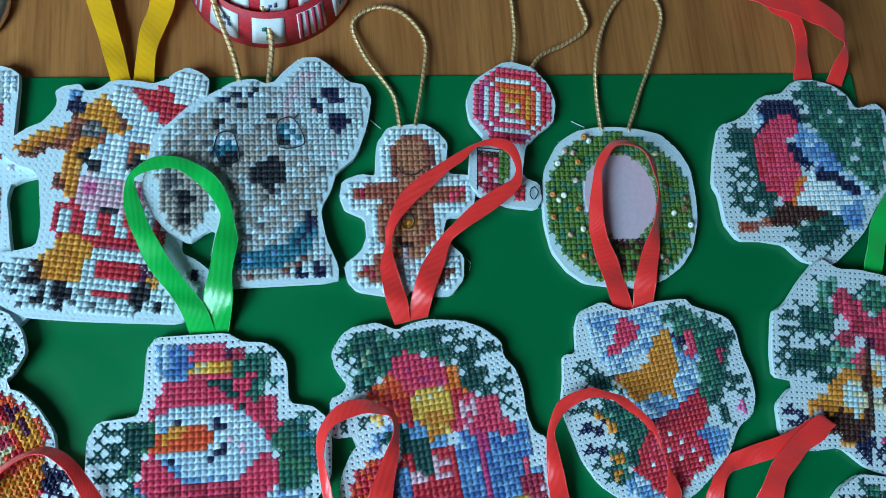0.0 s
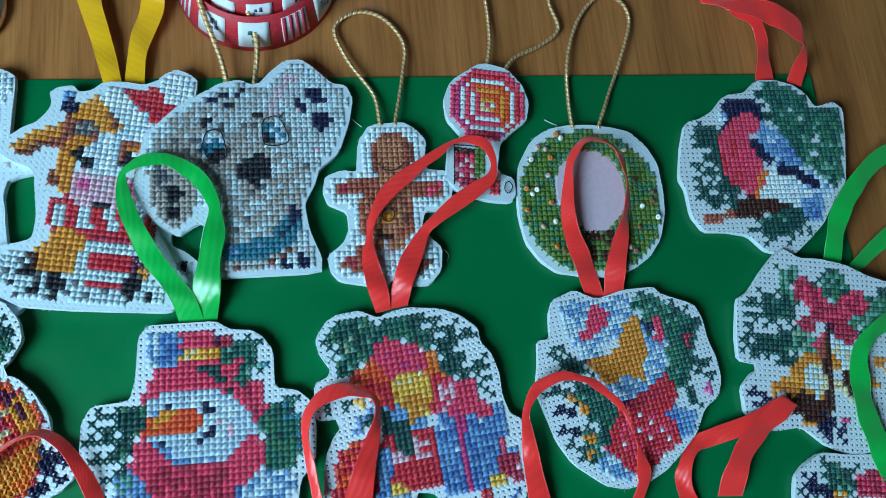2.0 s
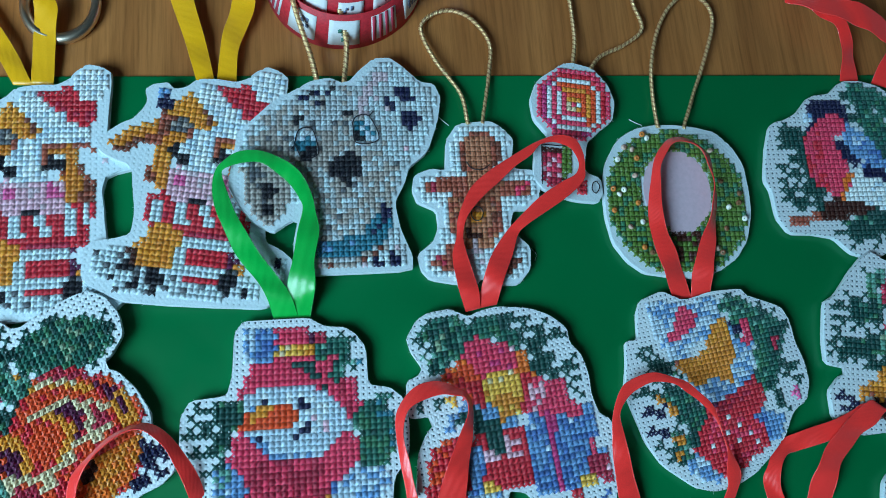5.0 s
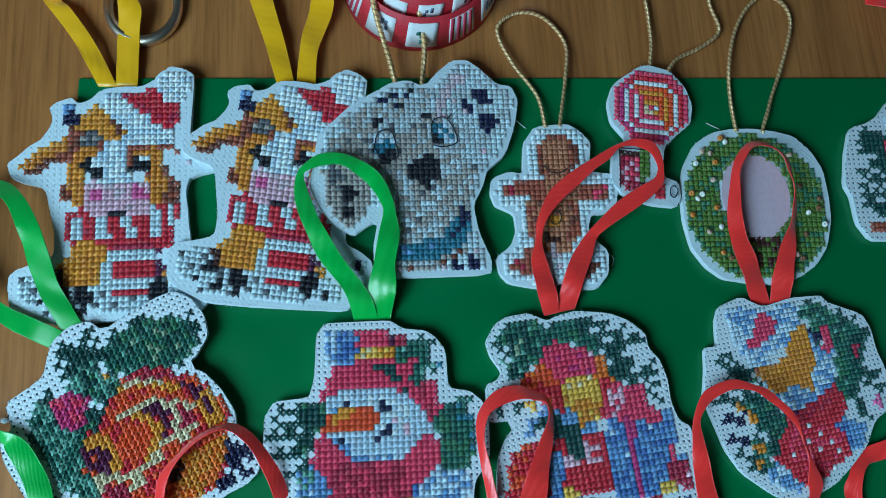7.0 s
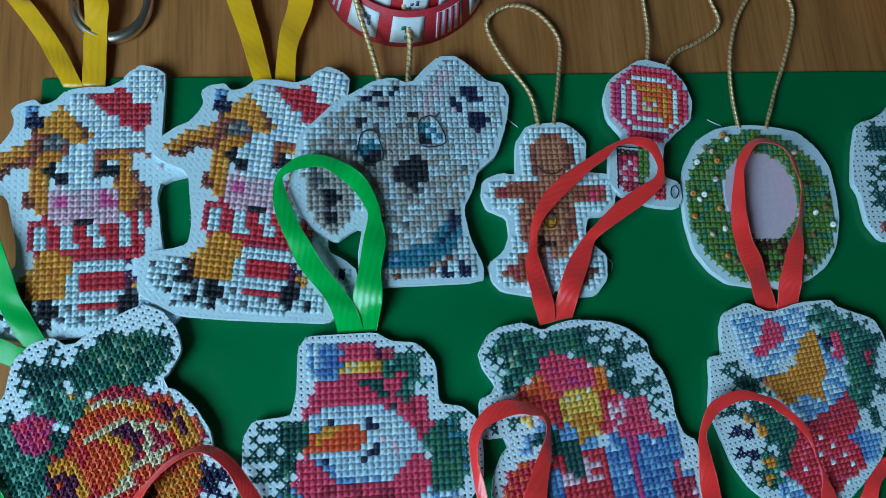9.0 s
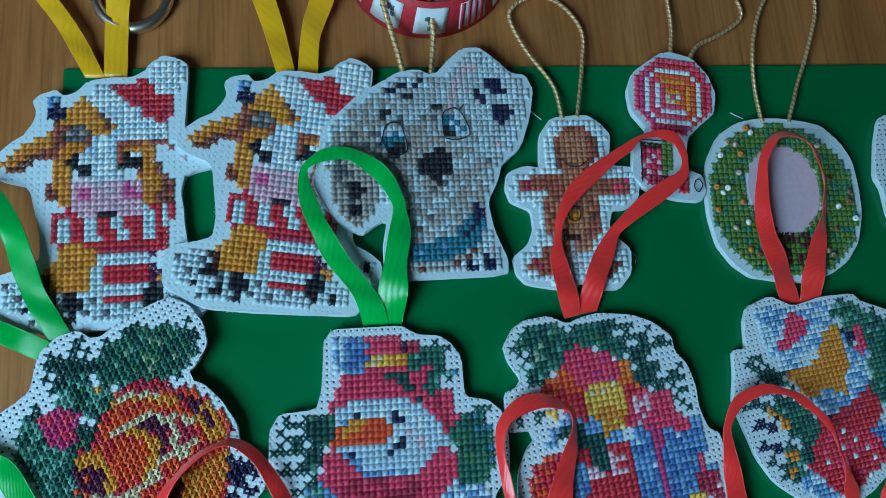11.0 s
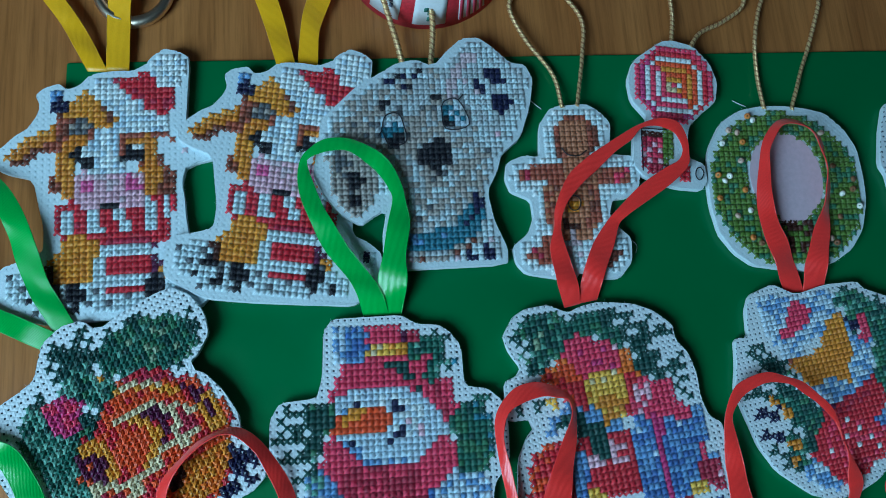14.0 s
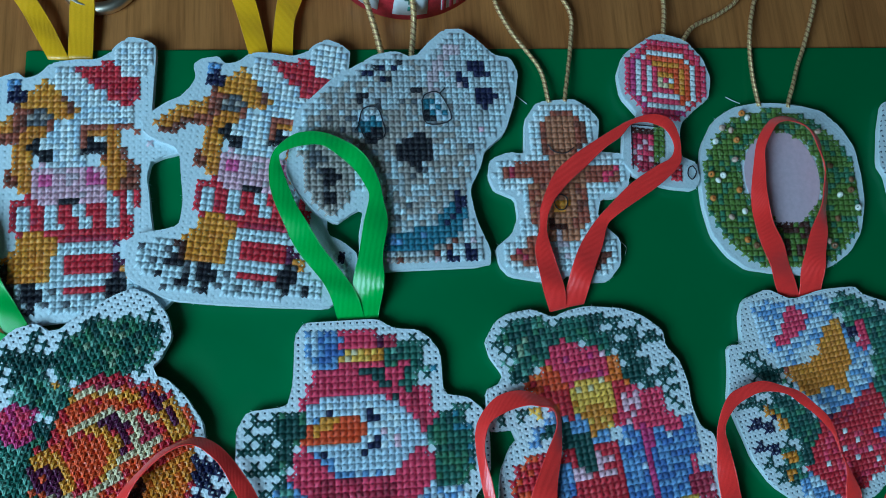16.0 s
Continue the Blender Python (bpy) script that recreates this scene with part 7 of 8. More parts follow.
chart = Chart([(-6, -3.2), (-4.3, -5.2), (-0.6, -7.7), (5.1, -7.5), (10.5, -7.8), (14.6, -4.9), (16.7, 0.5), (13.5, 5.2), (1.8, 8.5), (-6.5, 5.9), (-6.5, -0.1)], 14)
chart.poly("fir_back", "pine", [(0.1, -5.7), (5.2, -5.3), (5.7, -1.3), (3.0, 1.0), (0.3, -0.2)])
chart.poly("fir_back", "fir", [(0.1, -5.7), (5.2, -5.3), (5.7, -1.3), (3.0, 1.0), (0.3, -0.2)], 0.4)
chart.twig("fir_twig", "navy", (-0.9, -1.5), (-4.2, -3.2), 2)
chart.twig("fir_twig", "navy", (0.2, -0.5), (-4.3, -0.0), 2)
chart.twig("fir_twig", "fir", (0.8, -4.2), (-0.5, -5.1), 1)
chart.poly("blossom", "crimson", [(5.4, -2.8), (8.3, -4.7), (13.4, -4.9), (12.6, 0.8), (6.4, -0.5)])
chart.poly("blossom", "rose", [(5.4, -2.8), (8.3, -4.7), (13.4, -4.9), (12.6, 0.8), (6.4, -0.5)], 0.5)
chart.poly("gleam", "gold", [(0.6, -1.2), (3.6, -1.5), (4.0, 0.9), (0.5, 1.4)], 0.8)
chart.poly("gleam", "cream", [(0.6, -1.2), (3.6, -1.5), (4.0, 0.9), (0.5, 1.4)], 0.5)
chart.poly("fir_back", "pine", [(-4.6, 1.5), (-0.0, 0.9), (5.2, 2.3), (4.6, 5.5), (-4.1, 5.6)], 0.7)
chart.poly("blossom", "rose", [(5.2, 2.3), (11.1, 1.4), (10.5, 4.5), (5.6, 5.2)], 0.8)
blossom_ornament = ornament("blossom_ornament", "cross-stitched fir sprig with a pink blossom on white canvas", pose(0.1470, -0.0497, BOARD_TOP + 0, 0, 0, -7.69), chart)

bpy.context.view_layer.update()

# ---- hanging loops ----
ribbon(snowman_ornament, "green", [(-72.0, 28.0, 3, 4.0, 0.0, 0), (-75.0, 36.5, 8.2, 4.0, -0.5, 0), (-83.5, 48.5, 9.8, 3.5, 0.5, 0), (-88.0, 57.5, 10.4, 3.0, 0.5, 0), (-91.0, 64.5, 10.8, 3.0, -0.5, 0), (-93.0, 72.5, 10.5, 2.0, 0.5, 0), (-93.0, 77.5, 11, 1.0, -0.5, 0), (-91.0, 80.5, 11.4, 0.0, -1.5, 0), (-85.5, 83.0, 11.5, 0.5, -2.0, 0), (-78.5, 83.0, 11.5, -0.5, -2.0, 0), (-71.5, 79.0, 11.3, -1.5, -2.0, 0), (-67.0, 74.5, 11, -2.0, -1.5, 0), (-64.0, 68.5, 10.5, -2.0, -0.5, 0), (-63.0, 63.5, 10.8, -2.0, 0.5, 0), (-63.5, 56.0, 10.6, -3.5, 0.0, 0), (-65.5, 46.0, 10.2, -3.5, 0.0, 0), (-66.5, 38.0, 8.6, -4.5, 0.0, 0), (-67.0, 28.0, 3, -3.0, 0.0, 0)])
ribbon(present_ornament, "red", [(-7.5, 27.5, 3, 2.5, 0.5, 0), (-9.5, 35.5, 7.4, 3.5, -0.5, 0), (-11.5, 46.0, 8.2, 2.5, 0.0, 0), (-11.0, 53.0, 8.5, 1.0, 0.0, 0), (-9.5, 60.0, 9.5, 1.5, 0.0, 0), (-4.0, 68.5, 10, 2.0, -1.5, 0), (2.5, 74.0, 10.5, 1.5, -2.0, 0), (10.0, 79.5, 11, 1.0, -1.5, 0), (16.5, 83.5, 11.2, 0.5, -1.5, 0), (20.5, 86.5, 11.4, 0.5, -0.5, 0), (26.0, 88.0, 11.4, 0.0, -1.0, 0), (30.5, 87.5, 11.5, -0.5, -1.5, 0), (34.0, 85.5, 11.4, -1.0, -1.5, 0), (36.0, 81.0, 11, -1.0, -1.0, 0), (36.0, 77.0, 11, -1.0, 0.0, 0), (34.5, 73.0, 10.5, -1.5, 1.0, 0), (28.0, 68.5, 10, -1.0, 2.5, 0), (20.0, 63.5, 9.5, -1.0, 2.5, 0), (12.0, 57.5, 9, -1.0, 1.5, 0), (8.0, 53.5, 8, -2.0, 0.5, 0), (3.5, 45.5, 8.2, -3.5, 0.5, 0), (0.0, 37.5, 7.4, -3.0, 1.5, 0), (-2.5, 28.5, 3, -3.5, -0.5, 0)])
ribbon(stocking_ornament, "red", [(71, 28, 2.8, 3.4, 0, 0), (66.2, 41.6, 7.5, 3.6, 0.6, 0), (63.3, 52.4, 8.4, 2.8, 0.1, 0.4), (63, 61.5, 8.9, 2.2, -0.1, 0.9), (64.5, 71.5, 9.4, 1.3, -0, 1.2), (65.9, 78.1, 9.9, 0.5, -0.8, 1.3), (69, 83.3, 9.9, 0.6, -1.2, 1.2), (72.7, 87, 9.9, 0.2, -1.5, 1.2), (77.5, 87.7, 9.9, -0.4, -1.3, 1.2), (82.7, 85.5, 9.9, -0.6, -1.2, 1.2), (86.1, 80.9, 9.9, -1, -1.2, 1.2), (87.3, 73.3, 9.9, -0.6, -0.6, 1.3), (87.4, 66.8, 9.4, -0.9, 0, 1.3), (85.5, 58.3, 8.9, -1.6, 0.1, 1.1), (81.6, 46.6, 8, -3, 0.5, 0), (78.8, 37.3, 7, -3.5, 0.2, 0), (77.8, 27.5, 2.8, -3.6, 0.2, 0)])
ribbon(cow_ornament, "yellow", [(-159.4, 114.5, 2.8, 3.1, -0.1, 0), (-167.4, 130.6, 4, 3.3, -0.1, 0), (-175.6, 143, 4, 3.4, -0, 0), (-180.5, 149.5, 2.8, 3.1, -0.5, 0), (-179.2, 150.9, 7.5, 1.5, -3, 0), (-168.5, 150.3, 8, 0.1, -3.2, 0), (-157.4, 150.2, 8, -0.4, -2.7, 0.5), (-152.4, 145.3, 7, -3.7, 0.9, 0), (-152.8, 132.5, 4, -3.7, 0.1, 0), (-153.1, 114.4, 2.8, -3.5, 0.1, 0)])
ribbon(cow_beside, "yellow", [(-97.6, 114.2, 2.8, 3, -0.1, 0), (-101.6, 131.7, 4, 3.5, -0.1, 0), (-105.9, 147.4, 4, 4.1, -0.6, 0), (-107.7, 158.3, 2.8, 3.9, -0, 0), (-106.4, 163.6, 7.5, 3.1, -1.2, 0), (-97, 165.1, 8, -0.1, -3, 0), (-84.6, 162.7, 8, -2.1, -1.8, 0.5), (-83.6, 153.7, 7, -3.8, 0.6, 0), (-84.6, 144.3, 4, -3.9, 1.2, 0), (-89, 130.4, 4, -3, 1.2, 0), (-90.8, 114.2, 2.8, -3.3, 0.3, 0)])
ribbon(bullfinch_ornament, "red", [(158.0, 115.0, 3, 4.0, 0.0, 0), (158.0, 123.5, 5, 3.0, 0.5, 0), (158.5, 130.5, 6, 2.5, 0.5, 0), (156.5, 137.5, 8, 2.5, 0.5, 0), (153.0, 142.5, 9, 3.0, 2.5, 0), (149.0, 145.5, 9, 3.0, 3.5, 0), (143.0, 149.5, 8, 2.0, 3.5, 0), (135.5, 152.5, 7, 1.5, 3.5, 0), (134.0, 151.5, 8.5, 1.0, 3.5, 0), (142.5, 148.0, 10.5, 2.5, 4.0, 0), (147.0, 145.0, 12, 2.0, 4.0, 0), (156.5, 141.5, 13, 0.5, 4.5, 0), (165.5, 137.5, 13, 1.5, 4.5, 0), (171.5, 133.0, 12, 1.5, 4.0, 0), (174.0, 129.0, 11, 1.0, 2.0, 0), (174.5, 125.5, 9, 1.5, 0.5, 0), (173.0, 120.0, 7, 3.0, 0.0, 0), (171.0, 113.0, 3, 3.0, -1.0, 0)])
ribbon(bauble_ornament, "green", [(-165.8, 27.7, 5.5, -3.2, -0.8, 0), (-174.1, 43.1, 8, -3.7, 0.6, 0), (-179.4, 58.9, 9.4, -3.4, -0.4, 0), (-184.9, 70.8, 9.9, -1.9, -1.9, 0.6), (-190.7, 75.5, 9.9, -0.7, -2.6, 0.6), (-199.4, 74.2, 9.4, 1, -2, 0.9), (-203, 59.3, 8.4, 1.7, -0, 1.1), (-199, 46.4, 7.5, 1.5, 1.8, 0.8), (-188.2, 34.6, 7, -0.2, 3.2, 0), (-178.5, 29, 7, 0.7, 3, 0), (-168, 23.7, 5.5, 2.9, 1.9, 0)])
ribbon(None, "green", [(-171, -29.5, 8, 3.6, -0.3, 0), (-173.5, -18.7, 8.4, 3.2, 0.6, 0), (-179.5, -7.9, 9.4, 2.8, 1.1, 0), (-184.1, -4.5, 9.4, 0.3, 1.9, 1), (-191.7, -2.6, 8.9, -0.5, 1.7, 1.1), (-197.7, -8.9, 8, 1.7, -0.9, 1), (-200.9, -24.5, 3, 2.4, -0.2, 0.8)])
ribbon(None, "red", [(-137.7, -28.5, 8.4, 1.7, -0.1, 1.1), (-136.5, -20.3, 9.4, 1.3, -0.1, 1.2), (-132.8, -14.6, 10.4, 0.6, -0.9, 1.3), (-126.3, -8.5, 10.9, 0.4, -0.8, 1.3), (-119.8, -5.5, 10.9, 0.1, -0.9, 1.3), (-115, -5.8, 10.4, -0.2, -1.1, 1.3), (-109.6, -10.1, 9.9, -0.9, -1.1, 1.2), (-105.2, -16.9, 8.9, -1.5, -1, 1.1), (-102.1, -23.3, 7.5, -2.2, -0.7, 0.9), (-100, -31.3, 4, -2, 0.1, 1)])
ribbon(None, "red", [(-33.5, -34.4, 7, 1.5, 0.3, 1.2), (-35.2, -23.4, 8, 1.1, 0.3, 1.2), (-36.6, -13.3, 8.9, 0.8, 0.2, 1.3), (-35.2, -5.8, 9.4, 1.3, -0.7, 1.2), (-30, -1, 9.9, 1.1, -2.2, 0.8), (-23.1, 0.7, 9.9, 0.2, -2.3, 0.8), (-17.4, -0.7, 9.9, -0.5, -1.4, 1.2), (-13.6, -2.6, 9.9, -0.6, -0.3, 1.3), (-12.6, -7.6, 9.4, -0.8, 0, 1.3), (-14.8, -15.5, 8.9, -2.2, 0.1, 0.9), (-18.1, -24.8, 8.4, -3.5, 0.2, 0), (-21.1, -35.6, 7.5, -4.5, 0.3, 0)])
ribbon(None, "red", [(41.0, -44.5, 4, 4.0, -0.5, 0), (39.0, -31.0, 6, 3.0, 0.0, 0), (38.0, -18.5, 8, 2.0, -0.5, 0), (38.0, -11.5, 9, 1.0, -0.5, 0), (41.0, -5.5, 10, 1.0, -1.5, 0), (45.0, -2.5, 10.5, 1.0, -1.5, 0), (52.0, -0.5, 11, 0.0, -1.5, 0), (59.0, -2.0, 11, 0.0, -1.0, 0), (63.5, -4.5, 11, -0.5, -1.5, 0), (67.5, -8.0, 11, -0.5, -1.0, 0), (71.0, -11.5, 10.5, -1.0, -0.5, 0), (73.5, -16.0, 10, -0.5, 0.0, 0), (75.0, -22.0, 9.5, 0.0, 0.0, 0), (76.5, -27.0, 9, -0.5, 0.0, 0), (77.5, -34.0, 8, -2.5, 0.0, 0), (77.0, -39.0, 7, -2.0, 0.0, 0), (73.0, -47.0, 5, -2.0, 0.0, 0)])
ribbon(None, "red", [(109.7, -46.3, 4, 4.5, -0.4, 0), (113.6, -35.2, 7.5, 4.6, -0, 0), (121, -26.3, 8.4, 5.4, -0.3, 0), (129, -20.6, 8.9, 3.9, -1.6, 0), (135.7, -16.1, 8.9, 1.9, -2.3, 0.3), (137.8, -16.1, 8.4, 0.8, -1.2, 1.2), (133, -16.2, 7.5, 1, -1.4, 1.1), (126.9, -19.8, 7.5, 0.5, -2.7, 0.5), (118.8, -22.7, 7, 0.3, -2.9, 0.4), (106.5, -25.7, 4, -0.6, -3.1, 0), (99.9, -27.9, 3, 1, -2, 0.9), (95.3, -33.7, 4, 1.7, -0.6, 1.1), (93.8, -40.5, 3, 2.7, -2.1, 0), (96.5, -50.9, 2.5, 4.3, 0.5, 0)])
ribbon(bells_ornament, "green", [(169.7, 33.8, 2.8, 3.4, -1.1, 0), (173.5, 52.3, 8.4, 3.8, -0.7, 0), (184.4, 66.3, 8.9, 2.5, -2.4, 0), (200.2, 78.2, 8.4, -0.1, -3.9, 0), (219.5, 80.2, 7.5, -1, -3.7, 0), (226.8, 68.2, 2.8, -4, 0.1, 0), (214.2, 54.9, 4, -0.3, 3.6, 0), (193.7, 43.2, 2.8, -0.1, 3.5, 0), (176.5, 30.9, 2.8, -1.3, 2.2, 0.7)])
ribbon(None, "green", [(200.4, 8.6, 7, -0.7, -2.7, 0.5), (191.7, 12.4, 7.5, -0.1, -2.7, 0.6), (181.1, 9.2, 8, 0.1, -3.2, 0), (170.4, 0.7, 8.4, 1.9, -1.7, 0.7), (167.3, -11, 8.4, 3.7, -0.3, 0), (167.5, -24.3, 8, 4.2, 0.7, 0), (171.8, -38.2, 7, 4.4, 1.1, 0), (177.4, -53.2, 3, 4.8, 0.5, 0)])
cord(koala_ornament, [(-58, 112.2, 5), (-60.6, 125.3, 6), (-64.8, 136.3, 15), (-67, 145, 23), (-65.5, 155, 25), (-58.2, 160.8, 25), (-52.2, 153.9, 25), (-51, 144.9, 23), (-49.5, 137.2, 17), (-47.1, 129.2, 7), (-49, 112, 5)], 1.3)
cord(gingerbread_ornament, [(-3.7, 96.9, 5), (-5.2, 110.5, 3), (-13.8, 124.4, 3), (-18.1, 136.8, 2), (-15.4, 142.8, 2), (-7.3, 146.1, 2), (1.4, 143, 2), (8.2, 132.2, 2), (6.4, 117.4, 3), (1.7, 97.3, 5)])
cord(lollipop_ornament, [(39.2, 119.3, 5), (42.4, 132.4, 3), (43.1, 145.3, 2), (43.4, 158, 2), (50.1, 168.3, 2), (62.4, 170.9, 2), (69, 160.4, 2), (69.6, 150.1, 2), (71.7, 138.7, 2), (62.9, 131.4, 2), (52.4, 126.1, 3), (46.4, 119.2, 5)])
cord(wreath_ornament, [(70.6, 94.5, 5), (71.4, 107.7, 3), (72.9, 122.1, 3), (78, 137.4, 2), (84.9, 148.7, 2), (93.2, 154.6, 2), (101, 151.2, 2), (102.8, 142.1, 2), (96.7, 126.6, 3), (88.7, 109.7, 3), (81.1, 94.1, 5)])


CENTRE_U, CENTRE_V = 0.2, -2

# ---- beads and outline stitches ----
BEADS = {"white": plain("white_pearl", (0.85, 0.86, 0.80), 0.2), "cream": plain("rose_pearl", (0.62, 0.42, 0.34), 0.2), "orange": plain("amber_glass", (0.66, 0.22, 0.05), 0.18), "brown": plain("brown_glass", (0.22, 0.10, 0.05), 0.2)}


def bead_mesh(mat):
    bm = bmesh.new()
    prof = [(0.28, 0.62), (0.62, 0.52), (0.92, 0.26), (1.0, 0.0), (0.92, -0.26), (0.62, -0.52), (0.28, -0.62)]
    rings = [[bm.verts.new((r * math.cos(a) * 0.00115, r * math.sin(a) * 0.00115, h * 0.00125)) for a in np.arange(10) * math.pi / 5] for r, h in prof]
    for p, q in zip(rings, rings[1:] + rings[:1]):
        for k in range(10):
            bm.faces.new((p[k], q[k], q[(k + 1) % 10], p[(k + 1) % 10]))
    bmesh.ops.recalc_face_normals(bm, faces=bm.faces[:])
    me = bpy.data.meshes.new("bead")
    bm.to_mesh(me)
    bm.free()
    me.materials.append(mat)
    me.polygons.foreach_set("use_smooth", [True] * len(me.polygons))
    return me


TOP = THICK + 0.30 * PITCH
bead_rng = np.random.RandomState(4)
bead_shape = bead_mesh(BEADS["white"])
for u, v in [(-5, -12.8), (-11.4, -8.3), (-10.8, -2.1), (-7.7, 4.3), (10.2, 1.3), (13.2, 3.6), (-11.8, -1.2)]:
    bead = child("bead", bead_shape, wreath_ornament, "white pearl bead")
    bead.matrix_local = pose(u * PITCH, -v * PITCH, TOP + 0.0011, *bead_rng.uniform(-40, 40, 3))
bead_shape = bead_mesh(BEADS["cream"])
for u, v in [(-8.3, -10.4), (-8.3, -5), (-10.2, 5.3), (6.8, 9.6), (7.9, -10.4), (-9.9, -10.8)]:
    bead = child("bead", bead_shape, wreath_ornament, "rose pearl bead")
    bead.matrix_local = pose(u * PITCH, -v * PITCH, TOP + 0.0011, *bead_rng.uniform(-40, 40, 3))
bead_shape = bead_mesh(BEADS["orange"])
for u, v in [(-7.5, -8.6), (-12.9, -2.3), (-8.2, 0.5), (-13.1, 2), (-7.9, 9.3), (-5.9, -13.6)]:
    bead = child("bead", bead_shape, wreath_ornament, "amber glass bead")
    bead.matrix_local = pose(u * PITCH, -v * PITCH, TOP + 0.0011, *bead_rng.uniform(-40, 40, 3))
bead_shape = bead_mesh(BEADS["brown"])
for u, v in [(12.8, -1.5), (12.4, 0.4), (9.1, 5.6), (7.7, 10.4), (9.2, -4), (-6.4, 10.3)]:
    bead = child("bead", bead_shape, wreath_ornament, "brown glass bead")
    bead.matrix_local = pose(u * PITCH, -v * PITCH, TOP + 0.0011, *bead_rng.uniform(-40, 40, 3))


def centre_cloth():
    """The bare cloth in the middle of the wreath."""
    ring = [(CENTRE_U + 6.9 * math.cos(a), CENTRE_V + 8.6 * math.sin(a)) for a in np.arange(36) * math.pi / 18]
    verts = [(u * PITCH, -v * PITCH, TOP + 0.0001 + h) for h in (0.0, 0.00025) for u, v in ring]
    faces = [tuple(range(35, -1, -1)), tuple(range(36, 72))] + [(k, (k + 1) % 36, 36 + (k + 1) % 36, 36 + k) for k in range(36)]
    cloth = plain("pale_lilac_cloth", (0.60, 0.47, 0.55), 0.9, 0.0, 0.07, 700.0)
    child("centre_cloth", mesh_of("centre_cloth", verts, faces, [cloth], smooth=False), wreath_ornament, "smooth pale lilac cloth")


centre_cloth()


def backstitch(parent, points, mat=FLOSS["black"], radius=0.00022):
    """A line of outline thread laid over the crosses."""
    p = catmull([(u * PITCH, -v * PITCH, TOP + 0.55 * PITCH) for u, v in points], 4)
    t = np.gradient(p, axis=0)
    t /= np.linalg.norm(t, axis=1)[:, None] + 1e-9
    side = np.cross(t, (0, 0, 1))
    up = np.cross(side, t)
    k = 5
    verts = [tuple(p[a] + radius * (math.cos(w) * side[a] + math.sin(w) * up[a])) for a in range(len(p)) for w in np.arange(k) * 2 * math.pi / k]
    faces = [(a * k + b, (a + 1) * k + b, (a + 1) * k + (b + 1) % k, a * k + (b + 1) % k) for a in range(len(p) - 1) for b in range(k)]
    return child("outline_thread", mesh_of("outline_thread", verts, faces, [mat]), parent)


backstitch(koala_ornament, [(-9, -3.2), (-8.1, -5.9), (-5.9, -6.2), (-5, -3.8), (-4.9, -1.1), (-7.6, -0.4), (-8.8, -2.8)])
backstitch(koala_ornament, [(1.7, -7.4), (2.5, -8.6), (4.8, -8.7), (6.4, -4.1), (2.2, -3.4), (1.7, -7.4)])
backstitch(koala_ornament, [(4.8, -8.7), (5.7, -9.7)])
backstitch(koala_ornament, [(-8.8, -3.2), (-9.6, -2.2)])
backstitch(gingerbread_ornament, [(-0.7, 4.1), (0.1, 4.6), (0.3, 5.5), (-0.2, 6.6), (-1.1, 6.8), (-1.8, 6.2), (-1.9, 5.1), (-1.4, 4.4), (-0.7, 4.1)])
backstitch(gingerbread_ornament, [(-2.1, -4.7), (-1.1, -3.4), (0.8, -3.1), (2.4, -4.1)])
backstitch(lollipop_ornament, [(-6.2, 9.8), (-1.5, 9.7)])
backstitch(lollipop_ornament, [(-6.2, 9.8), (-6, 17.8)])
backstitch(lollipop_ornament, [(4.7, 16.2), (5.3, 17.2), (4.6, 18.6), (3.8, 17.9), (4, 16.6), (4.7, 16.2)])


# ---- things on the table behind the board ----
GROSGRAIN = plain("red_grosgrain", (0.55, 0.022, 0.035), 0.6, 0.0, 0.18, 900.0)
PATCH = plain("printed_white_patch", (0.72, 0.75, 0.76), 0.7, 0.0, 0.06, 600.0)
PRINTS = [plain("holly_print", (0.03, 0.16, 0.12), 0.7), plain("candy_print", (0.62, 0.05, 0.10), 0.7), plain("frost_print", (0.14, 0.19, 0.30), 0.7), plain("tree_print", (0.06, 0.05, 0.06), 0.7)]
SEAM = plain("dark_red_seam", (0.30, 0.010, 0.02), 0.7)


def curved_strip(name, parent, mat, centre, wall, a0, a1, h0, h1, lift, label=""):
    """A piece of a coil's wall: radius and height run from the wall's foot to its rim."""
    (r0, z0), (r1, z1) = wall
    n = max(2, int(abs(a1 - a0) / 0.06))
    verts, faces = [], []
    for k in range(n + 1):
        a = a0 + (a1 - a0) * k / n
        wob = 1 + 0.018 * math.sin(3 * a + 1.0)
        for off in (lift, lift - 0.00035):
            for h in (h0, h1):
                r = (r0 + (r1 - r0) * h) * wob + off
                verts.append((centre[0] + r * math.cos(a), centre[1] + 0.92 * r * math.sin(a), z0 + (z1 - z0) * h))
    for k in range(n):
        b, c = 4 * k, 4 * k + 4
        faces += [(b, c, c + 1, b + 1), (b + 3, c + 3, c + 2, b + 2), (b + 1, c + 1, c + 3, b + 3), (b + 2, c + 2, c, b)]
    faces += [(0, 1, 3, 2), (4 * n + 2, 4 * n + 3, 4 * n + 1, 4 * n)]
    return child(name, mesh_of(name, verts, faces, [mat]), parent, label)


